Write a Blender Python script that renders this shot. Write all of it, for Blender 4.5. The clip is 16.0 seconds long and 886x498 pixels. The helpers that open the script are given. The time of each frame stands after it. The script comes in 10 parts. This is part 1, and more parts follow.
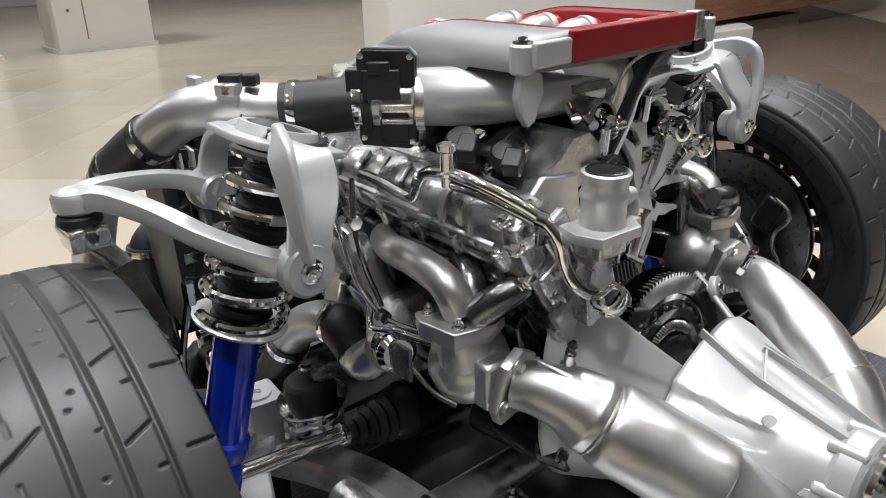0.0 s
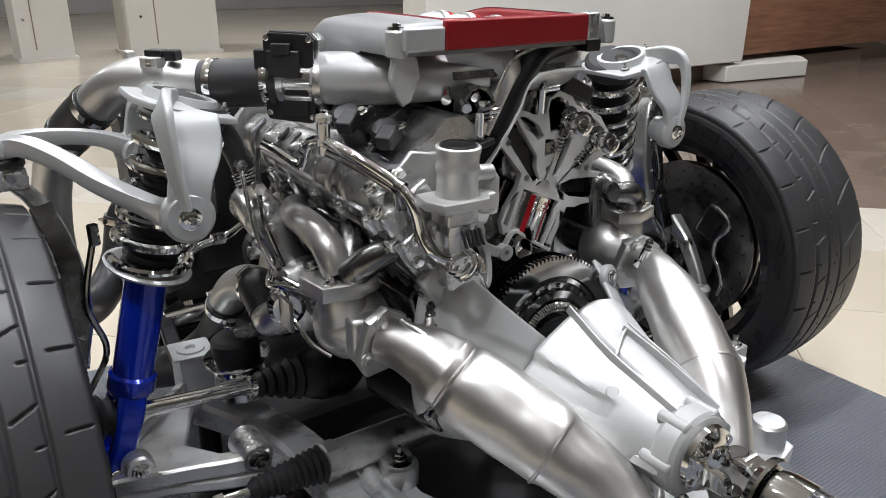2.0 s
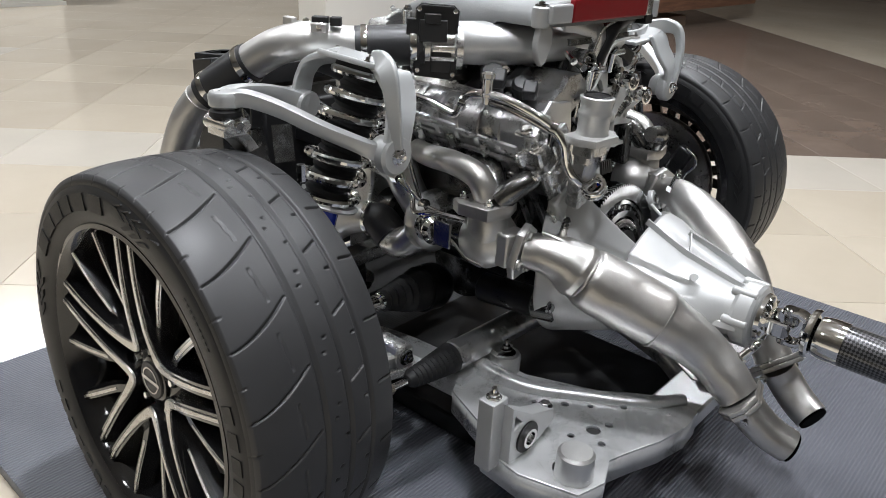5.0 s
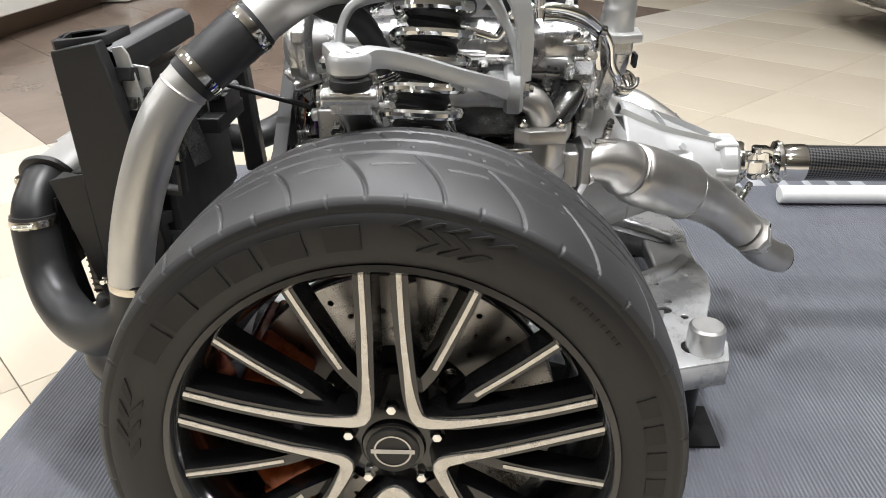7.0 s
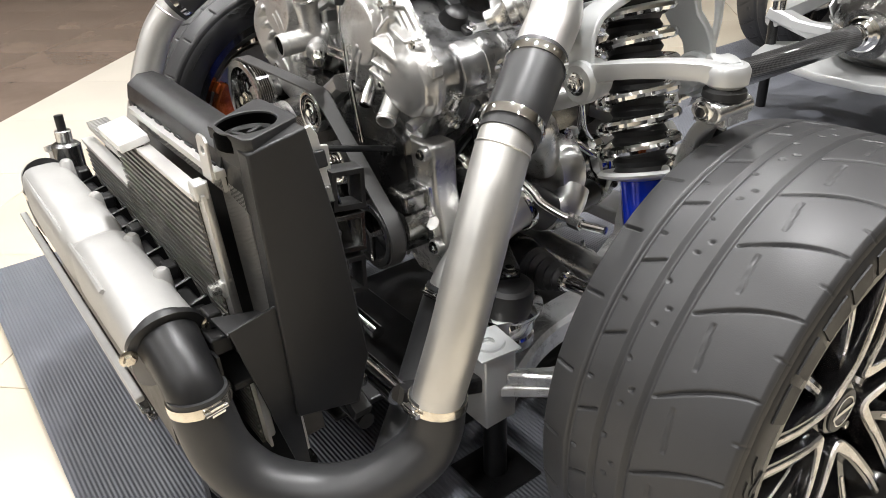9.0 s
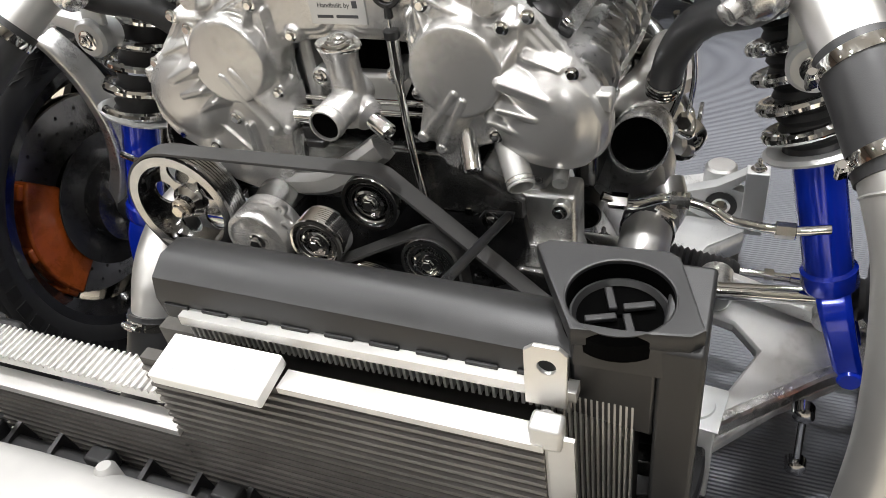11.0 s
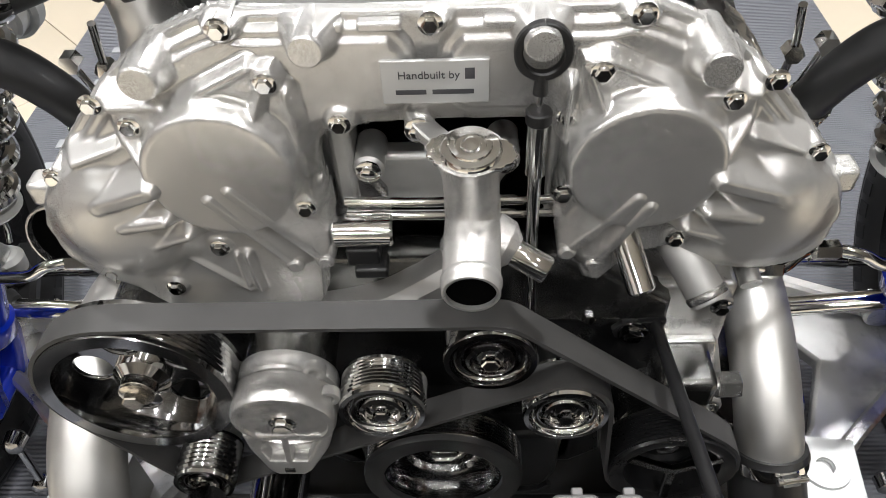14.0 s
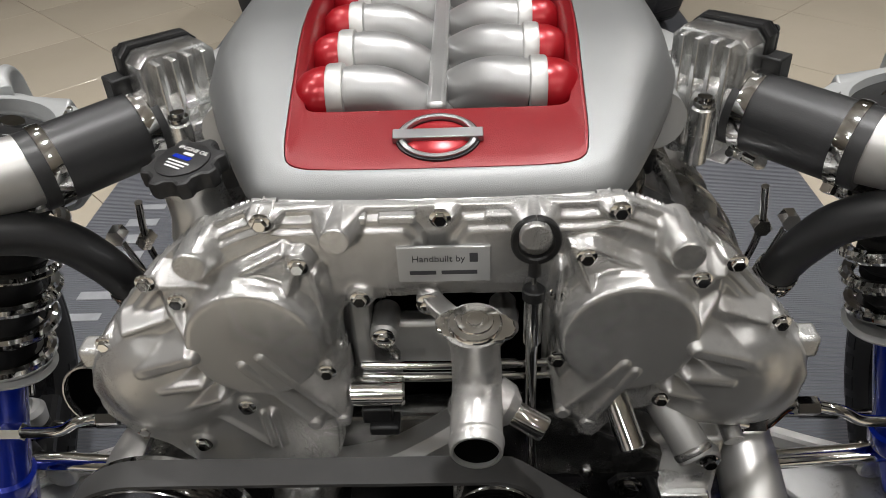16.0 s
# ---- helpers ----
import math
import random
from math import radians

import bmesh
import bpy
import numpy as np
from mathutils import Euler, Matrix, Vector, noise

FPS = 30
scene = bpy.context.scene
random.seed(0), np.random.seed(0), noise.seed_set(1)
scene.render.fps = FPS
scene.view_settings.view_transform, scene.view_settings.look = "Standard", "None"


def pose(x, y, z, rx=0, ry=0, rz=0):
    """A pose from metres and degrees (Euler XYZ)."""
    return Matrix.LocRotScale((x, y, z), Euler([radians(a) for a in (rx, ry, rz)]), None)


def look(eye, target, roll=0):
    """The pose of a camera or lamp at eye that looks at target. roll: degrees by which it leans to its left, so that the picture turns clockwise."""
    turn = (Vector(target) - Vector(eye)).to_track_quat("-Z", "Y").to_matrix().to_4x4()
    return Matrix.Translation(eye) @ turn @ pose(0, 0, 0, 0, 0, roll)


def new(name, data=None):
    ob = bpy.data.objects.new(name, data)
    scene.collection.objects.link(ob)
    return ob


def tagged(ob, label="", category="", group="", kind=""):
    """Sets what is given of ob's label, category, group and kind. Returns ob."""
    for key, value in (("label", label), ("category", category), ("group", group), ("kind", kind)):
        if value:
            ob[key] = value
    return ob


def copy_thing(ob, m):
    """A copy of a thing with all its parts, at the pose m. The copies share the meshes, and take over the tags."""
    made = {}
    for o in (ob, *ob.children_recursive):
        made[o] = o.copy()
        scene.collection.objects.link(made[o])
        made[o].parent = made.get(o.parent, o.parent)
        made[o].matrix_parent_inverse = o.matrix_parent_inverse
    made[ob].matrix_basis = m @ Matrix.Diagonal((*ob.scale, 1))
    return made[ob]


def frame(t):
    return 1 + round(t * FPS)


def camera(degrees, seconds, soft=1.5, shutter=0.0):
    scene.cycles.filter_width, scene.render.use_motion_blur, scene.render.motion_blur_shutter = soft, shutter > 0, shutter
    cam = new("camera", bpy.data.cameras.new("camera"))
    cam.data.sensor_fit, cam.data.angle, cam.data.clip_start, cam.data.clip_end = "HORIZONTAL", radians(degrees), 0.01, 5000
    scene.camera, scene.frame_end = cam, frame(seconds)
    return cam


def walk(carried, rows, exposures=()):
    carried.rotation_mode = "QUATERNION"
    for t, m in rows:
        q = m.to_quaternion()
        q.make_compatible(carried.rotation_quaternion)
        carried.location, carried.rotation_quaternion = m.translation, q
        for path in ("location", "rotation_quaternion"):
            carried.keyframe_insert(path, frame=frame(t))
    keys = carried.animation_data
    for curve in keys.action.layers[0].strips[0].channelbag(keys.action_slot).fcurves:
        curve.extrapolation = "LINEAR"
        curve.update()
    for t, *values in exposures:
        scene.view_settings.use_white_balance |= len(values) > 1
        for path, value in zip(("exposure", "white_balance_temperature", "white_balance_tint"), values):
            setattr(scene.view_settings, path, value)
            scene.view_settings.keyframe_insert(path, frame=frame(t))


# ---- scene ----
cam = camera(60.8, 16.0, soft=0.6)

PATH = [
    (0, (0.908, 0.887, 1.064), (-0.286, -0.523, 0.298), -1.6),
    (0.5, (0.853, 1.002, 1.051), (-0.3, -0.447, 0.296), -1.3),
    (1, (0.774, 1.091, 1.008), (-0.347, -0.392, 0.27), -1.0),
    (1.5, (0.722, 1.111, 0.993), (-0.369, -0.398, 0.263), -0.5),
    (2, (0.777, 1.144, 1.026), (-0.302, -0.383, 0.315), 0.3),
    (2.5, (0.868, 1.233, 1.054), (-0.201, -0.307, 0.357), 1.2),
    (3, (0.909, 1.338, 1.062), (-0.132, -0.222, 0.368), 2.0),
    (3.5, (0.892, 1.42, 1.057), (-0.147, -0.135, 0.351), 2.6),
    (4, (0.942, 1.379, 1.068), (-0.125, -0.15, 0.343), 2.9),
    (4.5, (1.153, 1.223, 1.063), (-0.066, -0.166, 0.298), 3.5),
    (4.7, (1.25, 1.148, 1.071), (-0.04, -0.166, 0.292), 3.5),
    (6.8, (1.625, 0.195, 0.986), (-0.157, -0.056, 0.114), -1.2),
    (7, (1.602, 0.109, 0.987), (-0.186, 0.001, 0.098), -1.1),
    (7.5, (1.585, -0.161, 1.008), (-0.178, 0.039, 0.085), -1.6),
    (8, (1.456, -0.409, 1.013), (-0.23, 0.108, 0.068), -1.6),
    (8.5, (1.327, -0.661, 1.026), (-0.228, 0.168, 0.08), -1.7),
    (9, (1.204, -0.865, 1.059), (-0.214, 0.153, 0.084), -2.9),
    (9.5, (1.031, -0.971, 1.108), (-0.214, 0.254, 0.135), -4.4),
    (10, (0.816, -1.056, 1.116), (-0.257, 0.312, 0.128), -6.1),
    (10.2, (0.721, -1.06, 1.125), (-0.284, 0.341, 0.112), -6.7),
    (12.3, (0.082, -0.668, 1.073), (-0.176, 0.655, -0.404), -6.6),
    (12.5, (0.032, -0.662, 1.076), (-0.18, 0.64, -0.428), -6.0),
    (13, (0.027, -0.641, 1.087), (-0.106, 0.647, -0.437), -4.4),
    (13.5, (0.03, -0.64, 1.098), (-0.061, 0.691, -0.392), -3.4),
    (14, (0.028, -0.641, 1.113), (-0.052, 0.745, -0.326), -3.2),
    (14.5, (0.028, -0.636, 1.122), (-0.053, 0.812, -0.254), -3.3),
    (15, (0.029, -0.632, 1.128), (-0.05, 0.874, -0.184), -3.2),
    (15.5, (0.035, -0.636, 1.151), (-0.038, 0.935, -0.084), -3.0),
    (16, (0.027, -0.682, 1.174), (-0.052, 0.95, 0.02), -2.9),
]
walk(cam, [(t, look(eye, target, roll)) for t, eye, target, roll in PATH],
     exposures=((0.0, -0.36, 6250, 10), (2.0, -0.37, 6150, 10), (4.5, -0.39, 6100, 10), (7.0, 0.06, 6320, 10), (8.5, 0.30, 6480, 10), (10.0, 0.02, 6450, 10), (12.5, 0.22, 6450, 10), (13.5, 0.18, 6450, 10), (14.5, -0.26, 6500, 10), (15.2, -0.56, 6530, 10), (16.0, -0.90, 6550, 10)))

# ---- light ----
world = bpy.data.worlds.new("hall_air")
scene.world = world
world.use_nodes = True
world.node_tree.nodes["Background"].inputs["Color"].default_value = (1.0, 0.99, 0.985, 1)
world.node_tree.nodes["Background"].inputs["Strength"].default_value = 0.03


def ceiling_lamp(x, y, z, watts, size, colour=(1.0, 0.992, 0.99), target=None):
    data = bpy.data.lights.new("ceiling_spot_light", "AREA")
    data.energy, data.size, data.shape, data.color = watts, size, "DISK", colour
    ob = new("ceiling_spot_light", data)
    ob.matrix_world = look((x, y, z), target or (x, y, 0))
    return ob


LAMPS = [(-2.3, -2.5, 34, 0.24), (-0.8, -2.7, 30, 0.24), (0.9, -2.8, 30, 0.24), (2.3, -2.3, 32, 0.24), (-2.4, 0.1, 45, 0.24), (-1.6, 1.9, 62, 0.24), (1.8, 1.4, 92, 0.24), (2.5, 0.0, 12, 0.24), (0.2, 0.1, 150, 0.3)]
# extra unseen lamp, added to brighten the counter
ceiling_lamp(-5.0, -1.2, 4.55, 165, 0.24, target=(-5.6, -3.0, 0.3))
for lx, ly, lw, ls in LAMPS:
    ceiling_lamp(lx, ly, 4.55, lw, ls, target=(lx * 0.1, ly * 0.1, 0.4))
# unseen fill lamps, added to lift the far floor and wall
for lx, ly in ((-1.5, -8.5), (3.5, -8.0), (-6.0, -9.0)):
    ceiling_lamp(lx, ly, 4.55, 130, 0.4)

# ---- helpers for building ----
V = Vector
ORIGIN = {}


def thing(name, at, label, category, group="", kind=""):
    ob = new(name)
    ob.empty_display_size = 0.05
    ob.location = at
    ORIGIN[ob] = V(at)
    return tagged(ob, label, category, group, kind)


def part(name, bm, mat, parent=None, label="", bevel=0.0, smooth=35, solid=0.0):
    """Links a bmesh, drawn in world places, as one mesh under a thing or a part."""
    me = bpy.data.meshes.new(name)
    base = ORIGIN[parent] if parent else V((0, 0, 0))
    bmesh.ops.translate(bm, vec=-base, verts=bm.verts)
    bmesh.ops.recalc_face_normals(bm, faces=bm.faces)
    bm.to_mesh(me)
    bm.free()
    me.materials.append(mat)
    if smooth:
        me.polygons.foreach_set("use_smooth", [True] * len(me.polygons))
        me.set_sharp_from_angle(angle=radians(smooth))
    ob = new(name, me)
    if parent:
        ob.parent = parent
    ORIGIN[ob] = base.copy()
    if label:
        ob["label"] = label
    if solid:
        m = ob.modifiers.new("thick", "SOLIDIFY")
        m.thickness, m.offset = solid, -1
    if bevel:
        m = ob.modifiers.new("edge", "BEVEL")
        m.width, m.segments, m.limit_method, m.angle_limit = bevel, 2, "ANGLE", radians(40)
        m.harden_normals = False
    return ob


def pieces(name, bm, mat, parent=None, label="", bevel=0.0, smooth=35, near=0.0):
    """Links each loose piece of a bmesh as a part of its own; pieces whose middles lie nearer than near stay together."""
    bm.verts.ensure_lookup_table()
    seen, islands = set(), []
    for v0 in bm.verts:
        if v0 in seen:
            continue
        stack, got = [v0], []
        seen.add(v0)
        while stack:
            v = stack.pop()
            got.append(v)
            for e in v.link_edges:
                o = e.other_vert(v)
                if o not in seen:
                    seen.add(o)
                    stack.append(o)
        islands.append(got)
    groups = []
    for got in islands:
        c = sum((v.co for v in got), V((0, 0, 0))) / len(got)
        for g in groups:
            if near and (g[0] - c).length < near:
                g[1].extend(got)
                break
        else:
            groups.append((c, list(got)))
    obs = []
    for c, got in groups:
        nb = bmesh.new()
        new_of = {v: nb.verts.new(v.co) for v in got}
        for f in {f for v in got for f in v.link_faces}:
            nb.faces.new([new_of[v] for v in f.verts])
        obs.append(part(name, nb, mat, parent, label, bevel, smooth))
    bm.free()
    return obs


def single(name, bm, mat, label, category, group="", kind="", bevel=0.0, smooth=35):
    """A thing that is one mesh."""
    ob = part(name, bm, mat, None, "", bevel, smooth)
    return tagged(ob, label, category, group, kind)


def B():
    return bmesh.new()


def axis(p, d, twist=0.0):
    """A pose at p whose z runs along d."""
    return Matrix.Translation(p) @ V(d).to_track_quat("Z", "Y").to_matrix().to_4x4() @ Matrix.Rotation(radians(twist), 4, "Z")


def ring_faces(bm, rings, closed=True, caps=True):
    n = len(rings[0])
    for a, b in zip(rings, rings[1:]):
        for i in range(n if closed else n - 1):
            j = (i + 1) % n
            bm.faces.new((a[i], a[j], b[j], b[i]))
    if caps and closed:
        bm.faces.new(list(reversed(rings[0])))
        bm.faces.new(rings[-1])


def lathe(bm, prof, m, seg=32, loop=False):
    """Turns a profile of (radius, height) round the z of m."""
    rings = []
    for r, h in prof:
        r = max(r, 1e-4)
        rings.append([bm.verts.new(m @ V((r * math.cos(2 * math.pi * i / seg), r * math.sin(2 * math.pi * i / seg), h))) for i in range(seg)])
    if loop:
        rings.append(rings[0])
    ring_faces(bm, rings, True, not loop)
    return bm


def cyl(bm, p0, p1, r, r2=None, seg=20, edge=0.0):
    p0, p1 = V(p0), V(p1)
    d = p1 - p0
    h = d.length
    r2 = r if r2 is None else r2
    e = min(edge, r * 0.5, r2 * 0.5, h * 0.4)
    prof = [(r - e, 0), (r, e), (r2, h - e), (r2 - e, h)] if e else [(r, 0), (r2, h)]
    return lathe(bm, prof, axis(p0, d), seg)


def hollow(bm, p0, p1, r, wall, seg=28, depth=None):
    """A pipe's open end: a cylinder with a bore from p1 inwards."""
    p0, p1 = V(p0), V(p1)
    h = (p1 - p0).length
    dp = depth or h * 0.9
    return lathe(bm, [(r, 0), (r, h - 0.0015), (r - 0.001, h), (r - wall, h), (r - wall, h - dp)], axis(p0, p1 - p0), seg)


def smoothed(pts, n=6):
    """A Catmull-Rom curve through the points."""
    P = [V(p) for p in pts]
    P = [2 * P[0] - P[1]] + P + [2 * P[-1] - P[-2]]
    out = []
    for i in range(1, len(P) - 2):
        a, b, c, d = P[i - 1:i + 3]
        for k in range(n):
            t = k / n
            out.append(0.5 * (2 * b + (c - a) * t + (2 * a - 5 * b + 4 * c - d) * t * t + (3 * b - a - 3 * c + d) * t ** 3))
    out.append(P[-2])
    return out


def frames(pts):
    """Poses along a line, without twist."""
    out, up = [], None
    for i, p in enumerate(pts):
        d = (pts[min(i + 1, len(pts) - 1)] - pts[max(i - 1, 0)]).normalized()
        if up is None:
            up = d.orthogonal().normalized()
        up = (up - d * up.dot(d)).normalized()
        out.append((p, d.cross(up), up))
    return out


def tube(bm, pts, r, seg=16, n=6, caps=True):
    """A round pipe along a smooth curve; r may be a list, one for each given point."""
    line = smoothed(pts, n) if n else [V(p) for p in pts]
    k = len(line)
    if isinstance(r, (list, tuple)):
        rr = [float(np.interp(i / (k - 1) * (len(r) - 1), range(len(r)), r)) for i in range(k)]
    else:
        rr = [r] * k
    rings = []
    for (p, x, y), q in zip(frames(line), rr):
        rings.append([bm.verts.new(p + q * (math.cos(2 * math.pi * i / seg) * x + math.sin(2 * math.pi * i / seg) * y)) for i in range(seg)])
    ring_faces(bm, rings, True, caps)
    return bm


def sweep(bm, pts, shape, up=(0, 0, 1), n=6, scale=None):
    """A flat-sided bar along a smooth curve; shape: (sideways, upwards) points, scale: one for each given point."""
    line = smoothed(pts, n) if n else [V(p) for p in pts]
    k = len(line)
    up = V(up)
    rings = []
    for i, p in enumerate(line):
        d = (line[min(i + 1, k - 1)] - line[max(i - 1, 0)]).normalized()
        side = d.cross(up).normalized()
        u = side.cross(d).normalized()
        s = float(np.interp(i / (k - 1) * (len(scale) - 1), range(len(scale)), scale)) if scale else 1.0
        rings.append([bm.verts.new(p + s * (a * side + b * u)) for a, b in shape])
    ring_faces(bm, rings)
    return bm


def rect(w, h, c=0.25):
    """A bar's section with chamfered corners."""
    w, h = w / 2, h / 2
    e = min(w, h) * c
    return [(-w + e, -h), (w - e, -h), (w, -h + e), (w, h - e), (w - e, h), (-w + e, h), (-w, h - e), (-w, -h + e)]


def box(bm, c, size, m=None, taper=1.0):
    m = m or Matrix()
    x, y, z = (s / 2 for s in size)
    vs = []
    for sz, k in ((-z, 1.0), (z, taper)):
        for sx, sy in ((-x, -y), (x, -y), (x, y), (-x, y)):
            vs.append(bm.verts.new(V(c) + m @ V((sx * k, sy * k, sz))))
    for f in ((0, 3, 2, 1), (4, 5, 6, 7), (0, 1, 5, 4), (1, 2, 6, 5), (2, 3, 7, 6), (3, 0, 4, 7)):
        bm.faces.new([vs[i] for i in f])
    return bm


def prism(bm, outline, depth, m):
    """An extruded outline in m's xy plane, from z 0 to depth."""
    a = [bm.verts.new(m @ V((x, y, 0))) for x, y in outline]
    b = [bm.verts.new(m @ V((x, y, depth))) for x, y in outline]
    ring_faces(bm, [a, b])
    return bm


def circle(x, y, r, n=20):
    return [(x + r * math.cos(2 * math.pi * i / n), y + r * math.sin(2 * math.pi * i / n)) for i in range(n)]


def plate(bm, outlines, depth, m, bevel=0.0):
    """A plate with holes: the first outline is its rim, the others are cut through; z 0 to depth."""
    cu = bpy.data.curves.new("outline", "CURVE")
    cu.dimensions, cu.fill_mode = "2D", "BOTH"
    cu.extrude, cu.bevel_depth, cu.bevel_resolution = max(depth / 2 - bevel, 0.0002), bevel, 1
    cu.offset = -bevel
    for o in outlines:
        sp = cu.splines.new("POLY")
        sp.points.add(len(o) - 1)
        for q, (x, y) in zip(sp.points, o):
            q.co = (x, y, 0, 1)
        sp.use_cyclic_u = True
    ob = bpy.data.objects.new("outline", cu)
    me = bpy.data.meshes.new_from_object(ob)
    me.transform(m @ Matrix.Translation((0, 0, depth / 2)))
    bm.from_mesh(me)
    bpy.data.objects.remove(ob)
    bpy.data.curves.remove(cu)
    bpy.data.meshes.remove(me)
    return bm


def hexbolt(bm, p, d, r=0.007, h=0.006, washer=True, stud=0.0):
    """A flanged hexagon bolt's head."""
    m = axis(p, d)
    if washer:
        lathe(bm, [(r * 1.45, 0), (r * 1.45, h * 0.25), (r * 1.05, h * 0.4)], m, 16)
    lathe(bm, [(r, h * 0.2), (r, h * 0.9), (r * 0.85, h)], m, 6)
    if stud:
        lathe(bm, [(r * 0.5, h), (r * 0.5, h + stud * 0.8), (r * 0.35, h + stud)], m, 12)
    return bm


def text_mesh(bm, words, size, m, depth=0.0004):
    """Raised writing in m's xy plane, centred."""
    cu = bpy.data.curves.new("words", "FONT")
    cu.body, cu.size, cu.extrude = words, size, depth
    cu.align_x, cu.align_y = "CENTER", "CENTER"
    ob = bpy.data.objects.new("words", cu)
    me = bpy.data.meshes.new_from_object(ob)
    me.transform(m)
    bm.from_mesh(me)
    bpy.data.objects.remove(ob)
    bpy.data.curves.remove(cu)
    bpy.data.meshes.remove(me)
    return bm


def clamp(parent, p, d, r, w=0.012, twist=0.0, colour=None):
    """A worm-drive hose clamp: band, screw housing and screw."""
    m = axis(p, d, twist)
    bm = B()
    lathe(bm, [(r, -w / 2), (r + 0.0016, -w / 2), (r + 0.0022, 0), (r + 0.0016, w / 2), (r, w / 2)], m, 36, loop=True)
    band = part("hose_clamp", bm, colour or CHROME, parent, "polished steel hose clamp")
    bm = B()
    box(bm, m @ V((r + 0.005, 0, 0)), (0.008, 0.018, w * 0.8), m.to_3x3())
    cyl(bm, m @ V((r + 0.006, -0.017, 0)), m @ V((r + 0.006, 0.014, 0)), 0.004, seg=12)
    part("clamp_screw", bm, CHROME, band)
    return band


# ---- materials ----
def material(name, build):
    mat = bpy.data.materials.new(name)
    mat.use_nodes = True
    nt = mat.node_tree
    bs = nt.nodes["Principled BSDF"]
    build(nt, bs)
    return mat


def node(nt, kind, **kw):
    n = nt.nodes.new(kind)
    for k, v in kw.items():
        n.inputs[k.replace("_", " ")].default_value = v
    return n


def coords(nt, scale=1.0, stretch=(1, 1, 1)):
    tc = nt.nodes.new("ShaderNodeTexCoord")
    mp = nt.nodes.new("ShaderNodeMapping")
    mp.inputs["Scale"].default_value = [scale * s for s in stretch]
    nt.links.new(tc.outputs["Object"], mp.inputs["Vector"])
    return mp.outputs["Vector"]


def ramp(nt, fac, stops):
    r = nt.nodes.new("ShaderNodeValToRGB")
    els = r.color_ramp.elements
    while len(els) < len(stops):
        els.new(0.5)
    for e, (p, c) in zip(els, stops):
        e.position, e.color = p, (*c, 1) if len(c) == 3 else c
    nt.links.new(fac, r.inputs["Fac"])
    return r.outputs["Color"]


def surface(name, colour, rough=0.5, metal=0.0, vary=0.15, scale=18, grain=900, bump=0.02, rough_vary=0.12, coat=0.0,
            stretch=(1, 1, 1), tint=None, bump_dist=0.001, coat_rough=0.05, dent=None):
    """Colour and gloss that vary at two scales, with a fine relief."""
    def build(nt, bs):
        co = coords(nt, 1.0, stretch)
        big = node(nt, "ShaderNodeTexNoise", Scale=scale, Detail=4.0, Roughness=0.6)
        fine = node(nt, "ShaderNodeTexNoise", Scale=grain, Detail=2.0)
        for n in (big, fine):
            nt.links.new(co, n.inputs["Vector"])
        c = V(colour)
        lo = tint or tuple(c * (1 - vary))
        hi = tuple(min(1, v) for v in c * (1 + vary * 0.6))
        nt.links.new(ramp(nt, big.outputs["Fac"], [(0.32, lo), (0.68, hi)]), bs.inputs["Base Color"])
        mr = node(nt, "ShaderNodeMapRange")
        mr.inputs["From Min"].default_value, mr.inputs["From Max"].default_value = 0.3, 0.7
        mr.inputs["To Min"].default_value, mr.inputs["To Max"].default_value = max(0.02, rough - rough_vary), min(1, rough + rough_vary)
        mix = node(nt, "ShaderNodeMath")
        mix.operation = "MULTIPLY_ADD"
        mix.inputs[1].default_value = 0.35
        nt.links.new(fine.outputs["Fac"], mix.inputs[0])
        sc = node(nt, "ShaderNodeMath")
        sc.operation = "MULTIPLY"
        sc.inputs[1].default_value = 0.65
        nt.links.new(big.outputs["Fac"], sc.inputs[0])
        nt.links.new(sc.outputs[0], mix.inputs[2])
        nt.links.new(mix.outputs[0], mr.inputs["Value"])
        nt.links.new(mr.outputs["Result"], bs.inputs["Roughness"])
        bs.inputs["Metallic"].default_value = metal
        bs.inputs["Coat Weight"].default_value = coat
        bs.inputs["Coat Roughness"].default_value = coat_rough
        if bump:
            bp = node(nt, "ShaderNodeBump", Strength=bump, Distance=bump_dist)
            nt.links.new(fine.outputs["Fac"], bp.inputs["Height"])
            nt.links.new(bp.outputs["Normal"], bs.inputs["Normal"])
        if dent:
            wave = node(nt, "ShaderNodeTexNoise", Scale=dent[0], Detail=1.5, Roughness=0.45)
            nt.links.new(co, wave.inputs["Vector"])
            bd = node(nt, "ShaderNodeBump", Strength=dent[1], Distance=dent[2])
            nt.links.new(wave.outputs["Fac"], bd.inputs["Height"])
            if bump:
                nt.links.new(bp.outputs["Normal"], bd.inputs["Normal"])
            nt.links.new(bd.outputs["Normal"], bs.inputs["Normal"])
    return material(name, build)


CAST = surface("cast_aluminium", (0.66, 0.66, 0.65), 0.30, 0.90, 0.12, 14, 1500, 0.04, 0.08, dent=(40, 0.15, 0.003))
CAST_WARM = surface("cast_aluminium_cover", (0.58, 0.575, 0.56), 0.28, 0.74, 0.05, 6, 1700, 0.05, 0.04)
CAST_BRIGHT = surface("machined_aluminium", (0.80, 0.80, 0.79), 0.24, 0.95, 0.10, 30, 1200, 0.05, 0.08)
# dark castings; tone also lowered to stand in for shade in engine gaps
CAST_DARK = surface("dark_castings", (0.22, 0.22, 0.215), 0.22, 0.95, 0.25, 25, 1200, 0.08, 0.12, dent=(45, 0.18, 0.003))
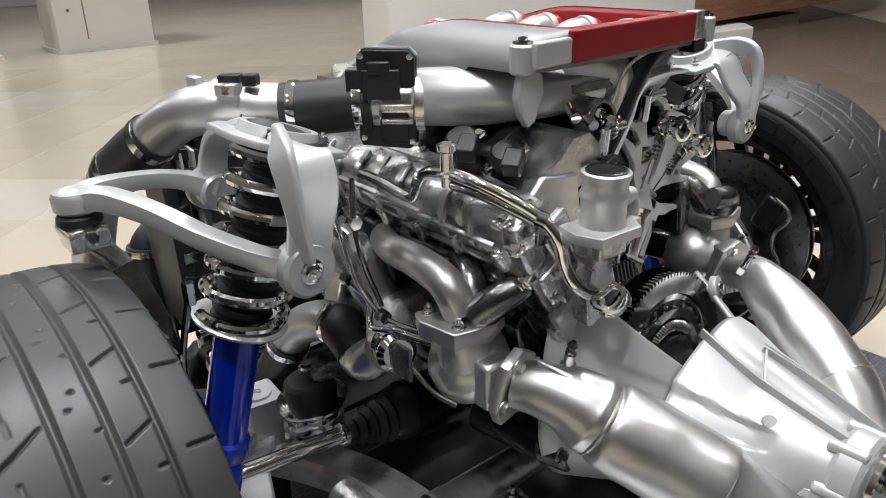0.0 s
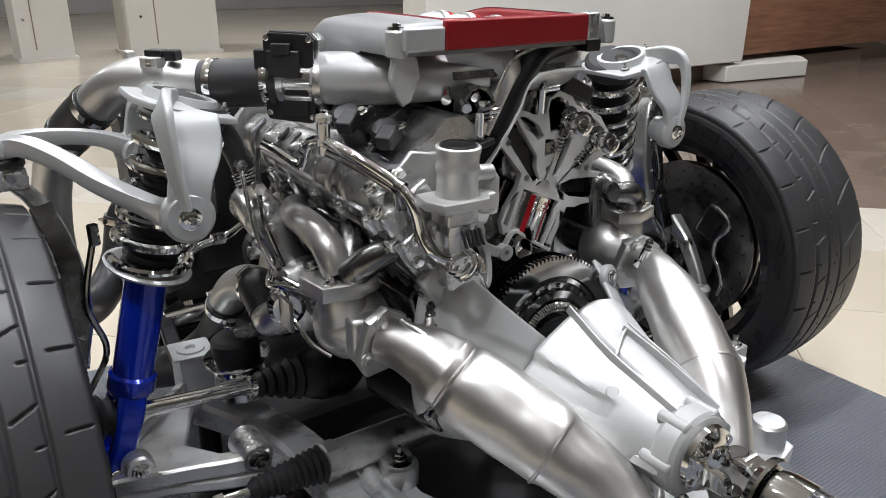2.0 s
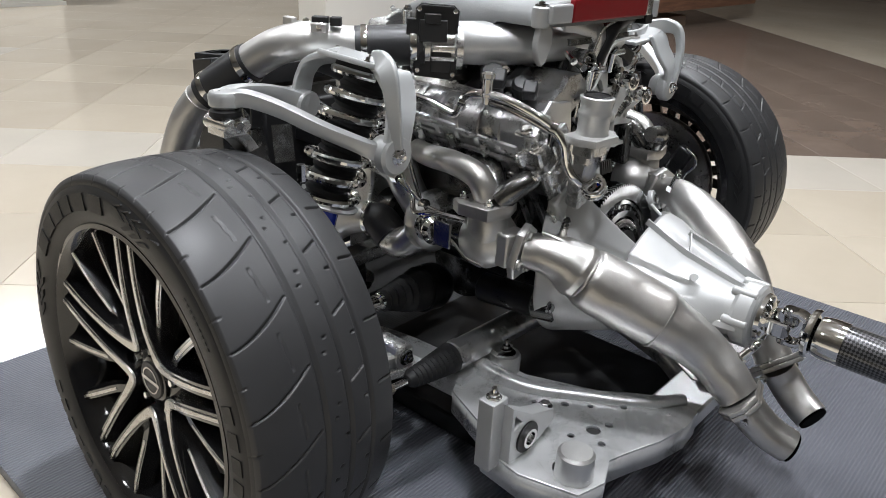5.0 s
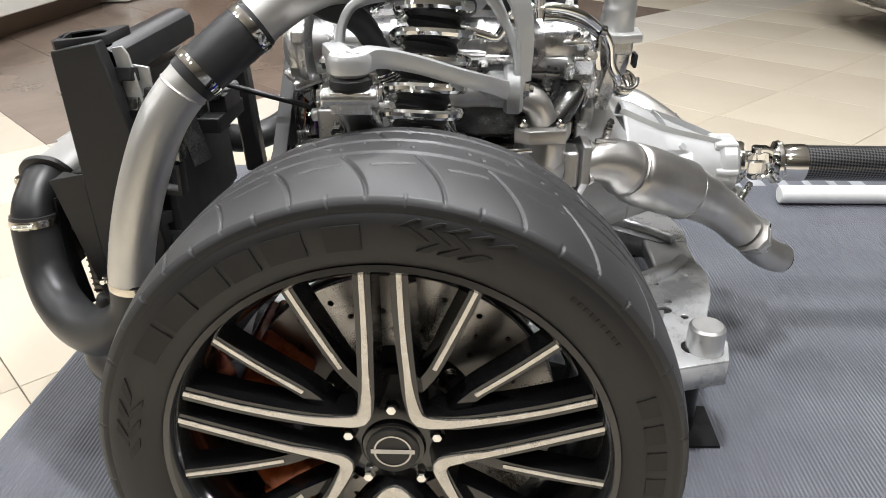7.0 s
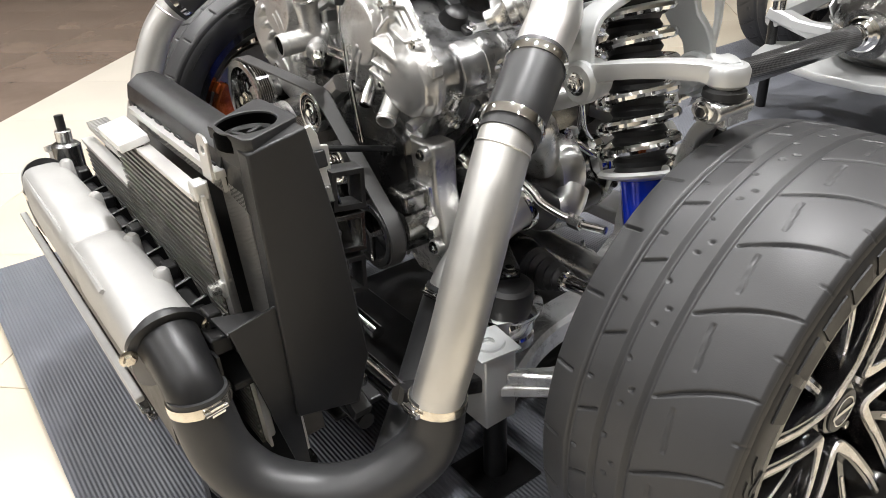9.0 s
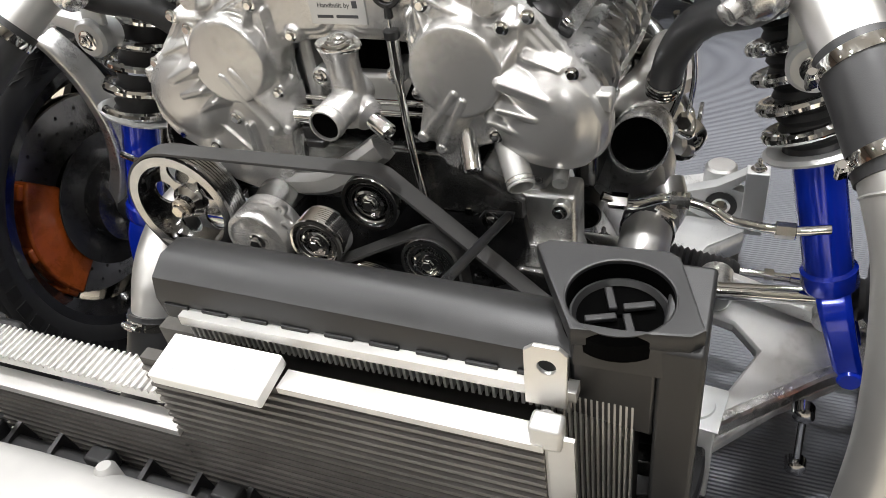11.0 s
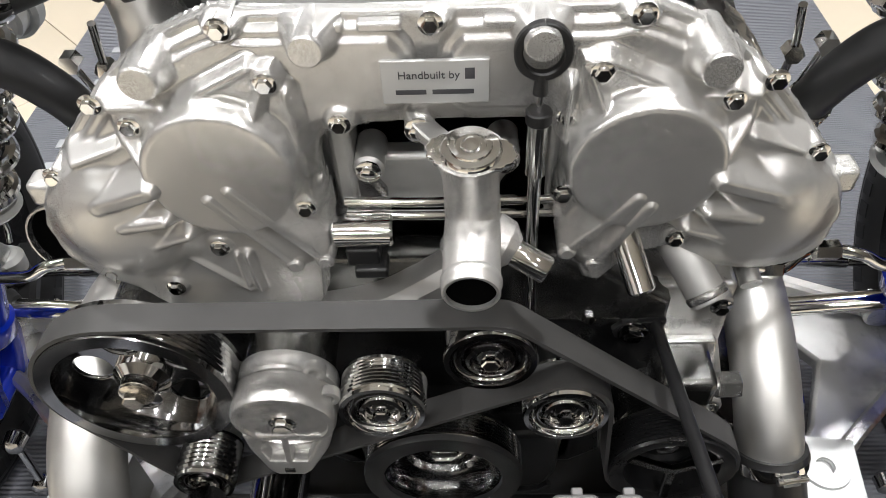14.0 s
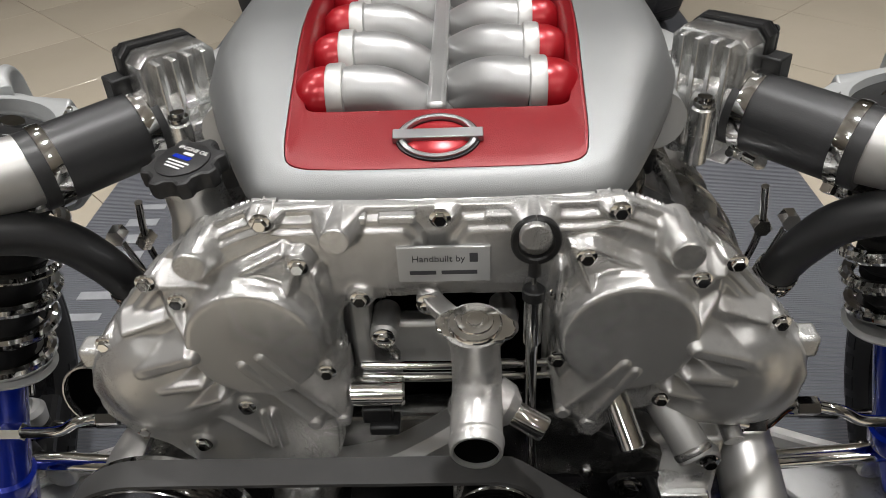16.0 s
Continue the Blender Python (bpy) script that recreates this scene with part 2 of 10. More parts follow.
PAINT_SILVER = surface("silver_paint", (0.57, 0.577, 0.574), 0.34, 0.50, 0.06, 9, 1800, 0.04, 0.05, coat=0.25)
PAINT_WHITE = surface("pale_metal_paint", (0.52, 0.532, 0.53), 0.36, 0.35, 0.06, 9, 1500, 0.04, 0.06, coat=0.2)
PIPE_ALU = surface("satin_pipe", (0.63, 0.622, 0.60), 0.40, 0.85, 0.08, 9, 1600, 0.06, 0.06)
CHROME = surface("chrome", (0.86, 0.86, 0.85), 0.07, 1.0, 0.05, 30, 400, 0.0, 0.03)
CHROME_DARK = surface("dark_chrome", (0.42, 0.42, 0.42), 0.10, 1.0, 0.2, 30, 500, 0.0, 0.05)
STEEL_PIPE = surface("exhaust_steel", (0.64, 0.635, 0.62), 0.37, 0.95, 0.16, 9, 1400, 0.02, 0.07, tint=(0.54, 0.52, 0.49), dent=(9, 0.25, 0.006))
CAST_MATT = surface("matt_castings", (0.60, 0.60, 0.585), 0.42, 0.70, 0.10, 25, 1500, 0.12, 0.08)
FRAME = surface("zinc_frame_metal", (0.66, 0.665, 0.665), 0.30, 0.60, 0.12, 9, 1200, 0.05, 0.08)
STEEL_BLACK = surface("black_steel", (0.020, 0.020, 0.021), 0.32, 0.5, 0.3, 20, 800, 0.05, 0.1)
PLASTIC = surface("black_plastic", (0.010, 0.010, 0.0105), 0.40, 0.0, 0.25, 16, 1100, 0.08, 0.1)
PLASTIC_MATT = surface("matt_black_plastic", (0.012, 0.012, 0.0125), 0.46, 0.0, 0.2, 12, 1300, 0.12, 0.08)
HOSE = surface("black_silicone_hose", (0.026, 0.0262, 0.027), 0.40, 0.0, 0.15, 9, 900, 0.10, 0.07)
RUBBER = surface("tyre_rubber", (0.013, 0.013, 0.0135), 0.50, 0.0, 0.12, 8, 700, 0.10, 0.08)
TREAD = surface("tread_rubber", (0.034, 0.034, 0.035), 0.44, 0.0, 0.12, 8, 700, 0.12, 0.08)
BOOT = surface("soft_black_rubber", (0.010, 0.010, 0.0105), 0.5, 0.0, 0.15, 20, 900, 0.06, 0.08)
RED = surface("red_gloss", (0.40, 0.008, 0.016), 0.30, 0.30, 0.08, 20, 1400, 0.02, 0.05, coat=0.35, coat_rough=0.22)
RED_CRINKLE = surface("red_crinkle_paint", (0.25, 0.005, 0.010), 0.34, 0.15, 0.06, 60, 1000, 0.45, 0.05, coat=0.15, bump_dist=0.0006, coat_rough=0.25)
BLUE = surface("blue_lacquer", (0.004, 0.030, 0.50), 0.16, 0.25, 0.15, 12, 900, 0.02, 0.05, coat=0.8)
ORANGE = surface("orange_caliper_paint", (0.42, 0.085, 0.012), 0.28, 0.35, 0.2, 20, 900, 0.05, 0.08, coat=0.4)
CUT = surface("painted_cut_face", (0.72, 0.72, 0.70), 0.42, 0.1, 0.08, 25, 900, 0.04, 0.08)
# near-black without gloss; stands in for shade inside hollows and gaps
HOLLOW_SHADE = surface("hollow_shade", (0.004, 0.004, 0.004), 0.95, 1.0, 0.3, 20, 600, 0.05, 0.1)
DISC = surface("brake_disc", (0.42, 0.41, 0.40), 0.30, 0.95, 0.15, 12, 900, 0.05, 0.08)
RIM_BLACK = surface("gloss_black_rim", (0.010, 0.010, 0.011), 0.12, 0.0, 0.2, 12, 900, 0.0, 0.05, coat=0.6)
RIM_CUT = surface("machined_rim_face", (0.62, 0.60, 0.57), 0.28, 0.9, 0.08, 12, 1200, 0.06, 0.08)
FINS = surface("cooler_core", (0.10, 0.095, 0.088), 0.42, 0.8, 0.2, 40, 900, 0.05, 0.1)
BELT = surface("drive_belt", (0.045, 0.044, 0.043), 0.55, 0.0, 0.2, 20, 1200, 0.1, 0.08)
WHITE = surface("white_wall_paint", (0.68, 0.66, 0.61), 0.5, 0.0, 0.05, 1.2, 60, 0.03, 0.06)
WHITE_LABEL = surface("white_label", (0.80, 0.80, 0.78), 0.5, 0.0, 0.04, 20, 900, 0.02, 0.05)
INK = surface("dark_ink", (0.05, 0.05, 0.055), 0.5, 0.0, 0.1, 50, 900, 0.0, 0.05)
WALL_PALE = surface("pale_wall", (0.46, 0.45, 0.435), 0.55, 0.0, 0.05, 1.0, 40, 0.03, 0.08)
WALL_BROWN = surface("brown_wall", (0.24, 0.18, 0.135), 0.55, 0.0, 0.15, 1.0, 40, 0.03, 0.08)
CEILING = surface("ceiling_paint", (0.52, 0.52, 0.515), 0.7, 0.0, 0.05, 1.0, 40, 0.02, 0.05)
BRASS = surface("pale_zinc", (0.74, 0.69, 0.60), 0.22, 1.0, 0.15, 30, 900, 0.02, 0.06)


def wood_build(nt, bs):
    co = coords(nt, 1.0, (1.2, 1.2, 16))
    n1 = node(nt, "ShaderNodeTexNoise", Scale=1.6, Detail=6.0, Roughness=0.65, Distortion=0.6)
    nt.links.new(co, n1.inputs["Vector"])
    nt.links.new(ramp(nt, n1.outputs["Fac"], [(0.25, (0.12, 0.055, 0.030)), (0.5, (0.23, 0.11, 0.064)), (0.75, (0.34, 0.18, 0.105))]),
                 bs.inputs["Base Color"])
    bs.inputs["Roughness"].default_value = 0.38
    bs.inputs["Coat Weight"].default_value = 0.15


WOOD = material("dark_walnut_veneer", wood_build)


def tile_build(nt, bs):
    co = coords(nt, 1.0)
    info = nt.nodes.new("ShaderNodeObjectInfo")
    n1 = node(nt, "ShaderNodeTexNoise", Scale=0.9, Detail=5.0, Roughness=0.6)
    n2 = node(nt, "ShaderNodeTexNoise", Scale=60.0, Detail=3.0)
    for n in (n1, n2):
        nt.links.new(co, n.inputs["Vector"])
    base = ramp(nt, n1.outputs["Fac"], [(0.3, (0.53, 0.465, 0.365)), (0.7, (0.60, 0.535, 0.43))])
    hsv = node(nt, "ShaderNodeHueSaturation")
    mr = node(nt, "ShaderNodeMapRange")
    mr.inputs["To Min"].default_value, mr.inputs["To Max"].default_value = 0.94, 1.05
    nt.links.new(info.outputs["Random"], mr.inputs["Value"])
    nt.links.new(mr.outputs["Result"], hsv.inputs["Value"])
    nt.links.new(base, hsv.inputs["Color"])
    nt.links.new(hsv.outputs["Color"], bs.inputs["Base Color"])
    r = node(nt, "ShaderNodeMapRange")
    r.inputs["To Min"].default_value, r.inputs["To Max"].default_value = 0.10, 0.26
    nt.links.new(n2.outputs["Fac"], r.inputs["Value"])
    nt.links.new(r.outputs["Result"], bs.inputs["Roughness"])


TILE = material("polished_beige_tile", tile_build)
TILE_PALE = surface("polished_pale_tile", (0.60, 0.555, 0.475), 0.16, 0.0, 0.06, 1.0, 60, 0.01, 0.06)
TILE_DARK = surface("polished_brown_tile", (0.19, 0.145, 0.115), 0.20, 0.0, 0.2, 2.0, 60, 0.01, 0.06)
GROUT = surface("floor_bed", (0.40, 0.35, 0.27), 0.7, 0.0, 0.1, 6, 300, 0.05, 0.05)


def mat_build(nt, bs):
    """Ribbed grey-blue rubber matting, ribs 8 mm apart along y."""
    tc = nt.nodes.new("ShaderNodeTexCoord")
    sep = nt.nodes.new("ShaderNodeSeparateXYZ")
    nt.links.new(tc.outputs["Object"], sep.inputs[0])
    mul = node(nt, "ShaderNodeMath")
    mul.operation, mul.inputs[1].default_value = "MULTIPLY", 2 * math.pi / 0.008
    nt.links.new(sep.outputs["Y"], mul.inputs[0])
    sn = node(nt, "ShaderNodeMath")
    sn.operation = "SINE"
    nt.links.new(mul.outputs[0], sn.inputs[0])
    n1 = node(nt, "ShaderNodeTexNoise", Scale=5.0, Detail=4.0)
    n2 = node(nt, "ShaderNodeTexNoise", Scale=700.0, Detail=2.0)
    for n in (n1, n2):
        nt.links.new(tc.outputs["Object"], n.inputs["Vector"])
    nt.links.new(ramp(nt, n1.outputs["Fac"], [(0.3, (0.110, 0.115, 0.133)), (0.7, (0.135, 0.141, 0.160))]), bs.inputs["Base Color"])
    bs.inputs["Roughness"].default_value = 0.5
    bp = node(nt, "ShaderNodeBump", Strength=0.5, Distance=0.002)
    nt.links.new(sn.outputs[0], bp.inputs["Height"])
    b2 = node(nt, "ShaderNodeBump", Strength=0.1, Distance=0.001)
    nt.links.new(n2.outputs["Fac"], b2.inputs["Height"])
    nt.links.new(bp.outputs["Normal"], b2.inputs["Normal"])
    nt.links.new(b2.outputs["Normal"], bs.inputs["Normal"])


MAT = material("ribbed_grey_matting", mat_build)


def carbon_build(nt, bs):
    """Twill weave, wound at a slant round the shaft."""
    tc = nt.nodes.new("ShaderNodeTexCoord")
    sep = nt.nodes.new("ShaderNodeSeparateXYZ")
    nt.links.new(tc.outputs["Object"], sep.inputs[0])
    at = node(nt, "ShaderNodeMath")
    at.operation = "ARCTAN2"
    nt.links.new(sep.outputs["Z"], at.inputs[0])
    nt.links.new(sep.outputs["X"], at.inputs[1])
    sc = node(nt, "ShaderNodeMath")
    sc.operation, sc.inputs[1].default_value = "MULTIPLY", 0.040
    nt.links.new(at.outputs[0], sc.inputs[0])
    cb = nt.nodes.new("ShaderNodeCombineXYZ")
    nt.links.new(sc.outputs[0], cb.inputs[0])
    nt.links.new(sep.outputs["Y"], cb.inputs[1])
    mp = nt.nodes.new("ShaderNodeMapping")
    mp.inputs["Rotation"].default_value = (0, 0, radians(40))
    nt.links.new(cb.outputs[0], mp.inputs["Vector"])
    ck = node(nt, "ShaderNodeTexChecker", Scale=215.0)
    ck.inputs["Color1"].default_value = (0.012, 0.012, 0.013, 1)
    ck.inputs["Color2"].default_value = (0.095, 0.095, 0.098, 1)
    nt.links.new(mp.outputs["Vector"], ck.inputs["Vector"])
    nt.links.new(ck.outputs["Color"], bs.inputs["Base Color"])
    bs.inputs["Roughness"].default_value = 0.3
    bs.inputs["Metallic"].default_value = 0.4
    bs.inputs["Coat Weight"].default_value = 0.9
    bs.inputs["Coat Roughness"].default_value = 0.04


CARBON = material("carbon_fibre", carbon_build)


def lamp_build(nt, bs):
    bs.inputs["Base Color"].default_value = (1, 1, 1, 1)
    bs.inputs["Emission Color"].default_value = (1.0, 0.985, 0.96, 1)
    bs.inputs["Emission Strength"].default_value = 45.0


LAMP = material("lamp_diffuser", lamp_build)

# ---- hall ----
FLOOR = -0.03
ob = single("floor", box(B(), (-1, 0, FLOOR - 0.062), (34, 34, 0.1)), GROUT, "pale bed under the polished hall tiles", "floor", kind="structure", smooth=0)
floor_ob = ob
ceil_bm = box(B(), (-1, 0, 4.75), (34, 34, 0.1))
for gx in range(-6, 7):
    box(ceil_bm, (gx * 2.4 - 1, 0, 4.68), (0.08, 34, 0.05))
single("ceiling", ceil_bm, CEILING, "plain pale hall ceiling with slim ribs", "ceiling", kind="structure", smooth=0)
for name, c, s in (("wall_south", (-1, -17.05, 2.3), (34, 0.1, 4.8)), ("wall_north", (-1, 17.05, 2.3), (34, 0.1, 4.8)),
                   ("wall_east", (16.05, 0, 2.3), (0.1, 34, 4.8)), ("wall_west", (-18.05, 0, 2.3), (0.1, 34, 4.8))):
    dark = name in ("wall_west",)
    single(name, box(B(), c, s), WALL_BROWN if dark else WALL_PALE, "plain brown hall wall" if dark else "plain pale hall wall", "wall", kind="structure", smooth=0)

# lamps in the ceiling
lamp_src = thing("ceiling_lamp", (0, 0, 4.7), "round white recessed ceiling downlight, lit", "lamp", "hall downlights")
m0 = Matrix.Translation((0, 0, 4.70))
part("trim_ring", lathe(B(), [(0.17, -0.02), (0.20, -0.025), (0.205, 0.0), (0.17, 0.0)], m0, 32, loop=True), WHITE, lamp_src)
part("diffuser", lathe(B(), [(0.168, -0.012), (0.168, 0.0)], m0, 32), LAMP, lamp_src)
lamp_src.matrix_basis = pose(-3.2, -3.4, 4.695)
for lx, ly in ((-0.6, -4.6), (2.4, -4.4), (4.2, -1.6), (4.4, 1.4), (3.0, 4.2), (0.2, 4.6), (-2.8, 4.0), (-4.2, 1.2), (-4.4, -1.4),
               (-7.5, -3.5), (-7.5, 1.5), (-1.5, -8.5), (3.5, -8.0), (0.5, 8.5)):
    copy_thing(lamp_src, pose(lx, ly, 4.695))

# the stand: a low matting-covered platform
bm = plate(B(), [[(-1.10, -0.845), (1.02, -0.845), (1.02, 3.6), (-1.10, 3.6)]], 0.03, Matrix.Translation((0, 0, -0.03)), 0.002)
stand = single("platform", bm, MAT, "low display platform covered in ribbed grey matting", "platform", kind="structure", smooth=0)
# pale lettering bars on the matting, unreadable
lettering = thing("floor_lettering", (-0.93, 1.06, 0.0), "pale grey print on the matting beside the chassis", "print")
random.seed(4)
PRINT = surface("pale_grey_print", (0.36, 0.37, 0.39), 0.5)
for i in range(9):
    w = random.uniform(0.02, 0.05)
    part("print_bar", box(B(), (-0.93 + random.uniform(-0.01, 0.01), 0.72 + i * 0.085, 0.0012), (0.09, w, 0.002)), PRINT, lettering, smooth=0)
# added black slab between subframe and matting, standing in for the deep shadow
single("base_board", box(B(), (0.0, 0.12, 0.0255), (0.56, 0.72, 0.05)), PLASTIC_MATT, "matt black slab added in place of the shadow under the subframe", "board", bevel=0.006)
# paper note taped to the matting
bm = plate(B(), [[(-0.022, -0.045), (0.022, -0.045), (0.022, 0.045), (-0.022, 0.045)]], 0.001, pose(0.13, -0.79, 0.001, 0, 0, 12))
single("paper_note", bm, WHITE_LABEL, "small white paper note lying on the matting", "note", smooth=0)
# white tube lying on the stand behind the engine
tb = thing("display_bar", (-0.74, 1.25, 0.03), "short white plastic tube lying on the matting", "tube")
part("bar", cyl(B(), (-0.74, 1.07, 0.032), (-0.74, 1.43, 0.032), 0.03, seg=24, edge=0.004), WHITE_LABEL, tb)

# white reception counter with a walnut panel
ct = thing("counter", (-5.0, -4.2, FLOOR), "white reception counter with a walnut panel on a stepped plinth", "counter")
part("body", box(B(), (-3.95, -3.35, 0.66), (3.6, 0.3, 1.0)), WHITE, ct, bevel=0.01)
part("side_panel", box(B(), (-5.64, -3.35, 0.90), (0.12, 0.25, 1.48)), WHITE, ct, bevel=0.006)
part("walnut_panel", box(B(), (-8.0, -3.6, 1.02), (5.0, 0.5, 1.66)), WOOD, ct, "dark walnut veneer panel", bevel=0.004)
part("plinth", prism(B(), [(-5.52, -3.2), (-6.62, -3.05), (-6.92, -3.3), (-6.97, -3.7), (-5.5, -3.7)], 0.15, Matrix.Translation((0, 0, -0.02))), WHITE, ct, bevel=0.008)
# toe kick in brown, its dark tone standing in for the shadow gap
part("toe_kick", box(B(), (-5.3, -3.8, 0.04), (6.3, 0.7, 0.14)), WALL_BROWN, ct)
part("counter_top", box(B(), (-3.85, -3.38, 1.19), (3.45, 0.4, 0.05)), WHITE, ct, bevel=0.006)
# pale pillars with display cases at the far side
for i, (px, py, w) in enumerate(((-1.98, -8.6, 1.05), (-0.60, -8.7, 0.55), (2.0, -9.4, 0.8))):
    pl = thing("display_case", (px, py, FLOOR), "tall pale display cabinet standing on the tiles", "cabinet", "cabinets by the far wall")
    part("body", box(B(), (px, py, 0.95), (w, 0.6, 1.9)), WHITE, pl, bevel=0.01)
    part("base", box(B(), (px, py, FLOOR + 0.02), (w + 0.06, 0.66, 0.04)), WHITE, pl)
    part("door_edge", box(B(), (px + w * 0.2, py + 0.303, 0.95), (0.012, 0.01, 1.7)), WALL_BROWN, pl)
    kn = B()
    cyl(kn, (px + w * 0.36, py + 0.3, 0.42), (px + w * 0.36, py + 0.33, 0.42), 0.015, seg=12)
    part("knob", kn, CHROME_DARK, pl)

# parked car on the tiles across the hall
def build_car(at):
    car = thing("parked_car", at, "dark grey parked car with a chromed lower strip", "car")
    paint = surface("dark_car_paint", (0.035, 0.037, 0.040), 0.22, 0.4, 0.1, 6, 900, 0.02, 0.05, coat=0.8)
    ox, oy, oz = at
    # body: rounded plan, sections rising from sill to roof
    rings = []
    bm = B()
    for z, k, hw, y0, y1 in ((0.16, 0.0, 0.80, 0.22, 4.45), (0.30, 0.0, 0.90, 0.06, 4.58), (0.55, 0.0, 0.92, 0.0, 4.62), (0.72, 0.0, 0.90, 0.10, 4.58), (0.92, 0.0, 0.84, 0.30, 4.45), (1.02, 0.0, 0.76, 1.30, 4.10), (1.36, 0.0, 0.60, 2.05, 3.60), (1.42, 0.0, 0.50, 2.25, 3.40)):
        ring = []
        for i in range(44):
            a = 2 * math.pi * i / 44
            c, q = math.cos(a), math.sin(a)
            e = 0.36
            ring.append(bm.verts.new((ox + hw * math.copysign(abs(c) ** e, c), oy + (y0 + y1) / 2 + (y1 - y0) / 2 * math.copysign(abs(q) ** e, q), oz + z)))
        rings.append(ring)
    ring_faces(bm, rings)
    part("body", bm, paint, car, smooth=50)
    part("lower_strip", sweep(B(), [V((ox - 0.84, oy + 0.30, oz + 0.24)), V((ox - 0.66, oy + 0.09, oz + 0.24)), V((ox, oy + 0.04, oz + 0.24)), V((ox + 0.66, oy + 0.09, oz + 0.24)), V((ox + 0.84, oy + 0.30, oz + 0.24))], rect(0.05, 0.02), (0, 0, 1), 6), CHROME, car, "chromed lower strip")
    part("grille", box(B(), (ox, oy + 0.035, oz + 0.42), (0.9, 0.05, 0.22)), PLASTIC, car, bevel=0.02)
    part("sill", box(B(), (ox, oy + 2.3, oz + 0.17), (1.66, 2.2, 0.10)), PLASTIC, car, bevel=0.02)
    for sx in (-1, 1):
        part("headlight", box(B(), (ox + sx * 0.68, oy + 0.14, oz + 0.66), (0.30, 0.16, 0.10)), CHROME_DARK, car, bevel=0.03)
        for y in (0.86, 3.62):
            ax = axis((ox + sx * 0.80, oy + y, oz + 0.33), (sx, 0, 0))
            wh = part("car_wheel", lathe(B(), [(0.20, -0.10), (0.30, -0.11), (0.33, -0.08), (0.33, 0.10), (0.30, 0.125), (0.22, 0.125), (0.21, 0.11)], ax, 48), RUBBER, car, "black tyre on an alloy rim")
            part("rim", lathe(B(), [(0.215, 0.10), (0.21, 0.12), (0.19, 0.10), (0.06, 0.11), (0.0, 0.112)], ax, 10), CAST, wh)


build_car((-3.70, 2.46, FLOOR))

# ---- wheels ----
TYRE_R = 0.356


PITCH = ((-180, -10.8), (-81, -5), (-65.4, -4), (-49.3, -3), (-33.6, -2), (-18.6, -1), (-5.7, 0), (7.6, 1), (20.7, 2), (33.8, 3), (47.9, 4), (63.9, 5), (79.5, 6), (180, 13.2))


def tread_depth(th, x):
    """Grooves of the tread: th the angle, x the place across, outwards positive. The blocks are of uneven length round the tyre."""
    d = np.zeros_like(th)
    deg = (np.degrees(th) + 180) % 360 - 180
    turn_no = np.interp(deg, [p[0] for p in PITCH], [p[1] for p in PITCH])
    step = 0.0932

    def cut(dist, w, deep):
        return deep * np.clip((w / 2 + 0.0010 - np.abs(dist)) / 0.0016, 0, 1)

    def along(off):
        """Distance along the tread from the nearest groove, moved on by off degrees."""
        q = turn_no - off / 15.0
        return (q - np.round(q)) * step

    for gx, w in ((0.0135, 0.0068), (-0.031, 0.0068), (-0.073, 0.0048)):
        d = np.maximum(d, cut(x - gx, w, 0.0065))
    # long bowed grooves of the outer shoulder
    u = np.clip((x - 0.024) / 0.097, 0, 1)
    bowed = -7.1 * (1 - (1 - u) ** 1.5)
    d = np.maximum(d, cut(along(bowed), 0.0015 + 0.0022 * (1 - np.abs(2 * u - 0.8)).clip(0, 1), 0.0055) * ((x > 0.023) & (x < 0.1215)))
    # slim slits between them, nearly in the rolling direction
    lead = along(4.2)
    d = np.maximum(d, cut(x - (0.0505 + lead * 0.12), 0.0016, 0.004) * (np.abs(lead) < 0.0255))
    # inner ribs
    d = np.maximum(d, cut(along(8.0 + (-0.040 - x) * 76), 0.0026, 0.0055) * ((x > -0.0715) & (x < -0.039)))
    d = np.maximum(d, cut(along(3.0), 0.0026, 0.005) * ((x > -0.0715) & (x < -0.060)))
    d = np.maximum(d, cut(along(4.3), 0.0028, 0.0055) * ((x > -0.1225) & (x < -0.091)))
    # short nicks on the outer edge
    d = np.maximum(d, cut(along(0.5), 0.0018, 0.003) * (x > 0.1165))
    # pin holes in the middle rib
    for px_, off in ((-0.0045, 1.2), (-0.013, 4.3), (-0.0225, 11.5)):
        d = np.maximum(d, 0.004 * (np.hypot(along(off), x - px_) < 0.0023))
    return d


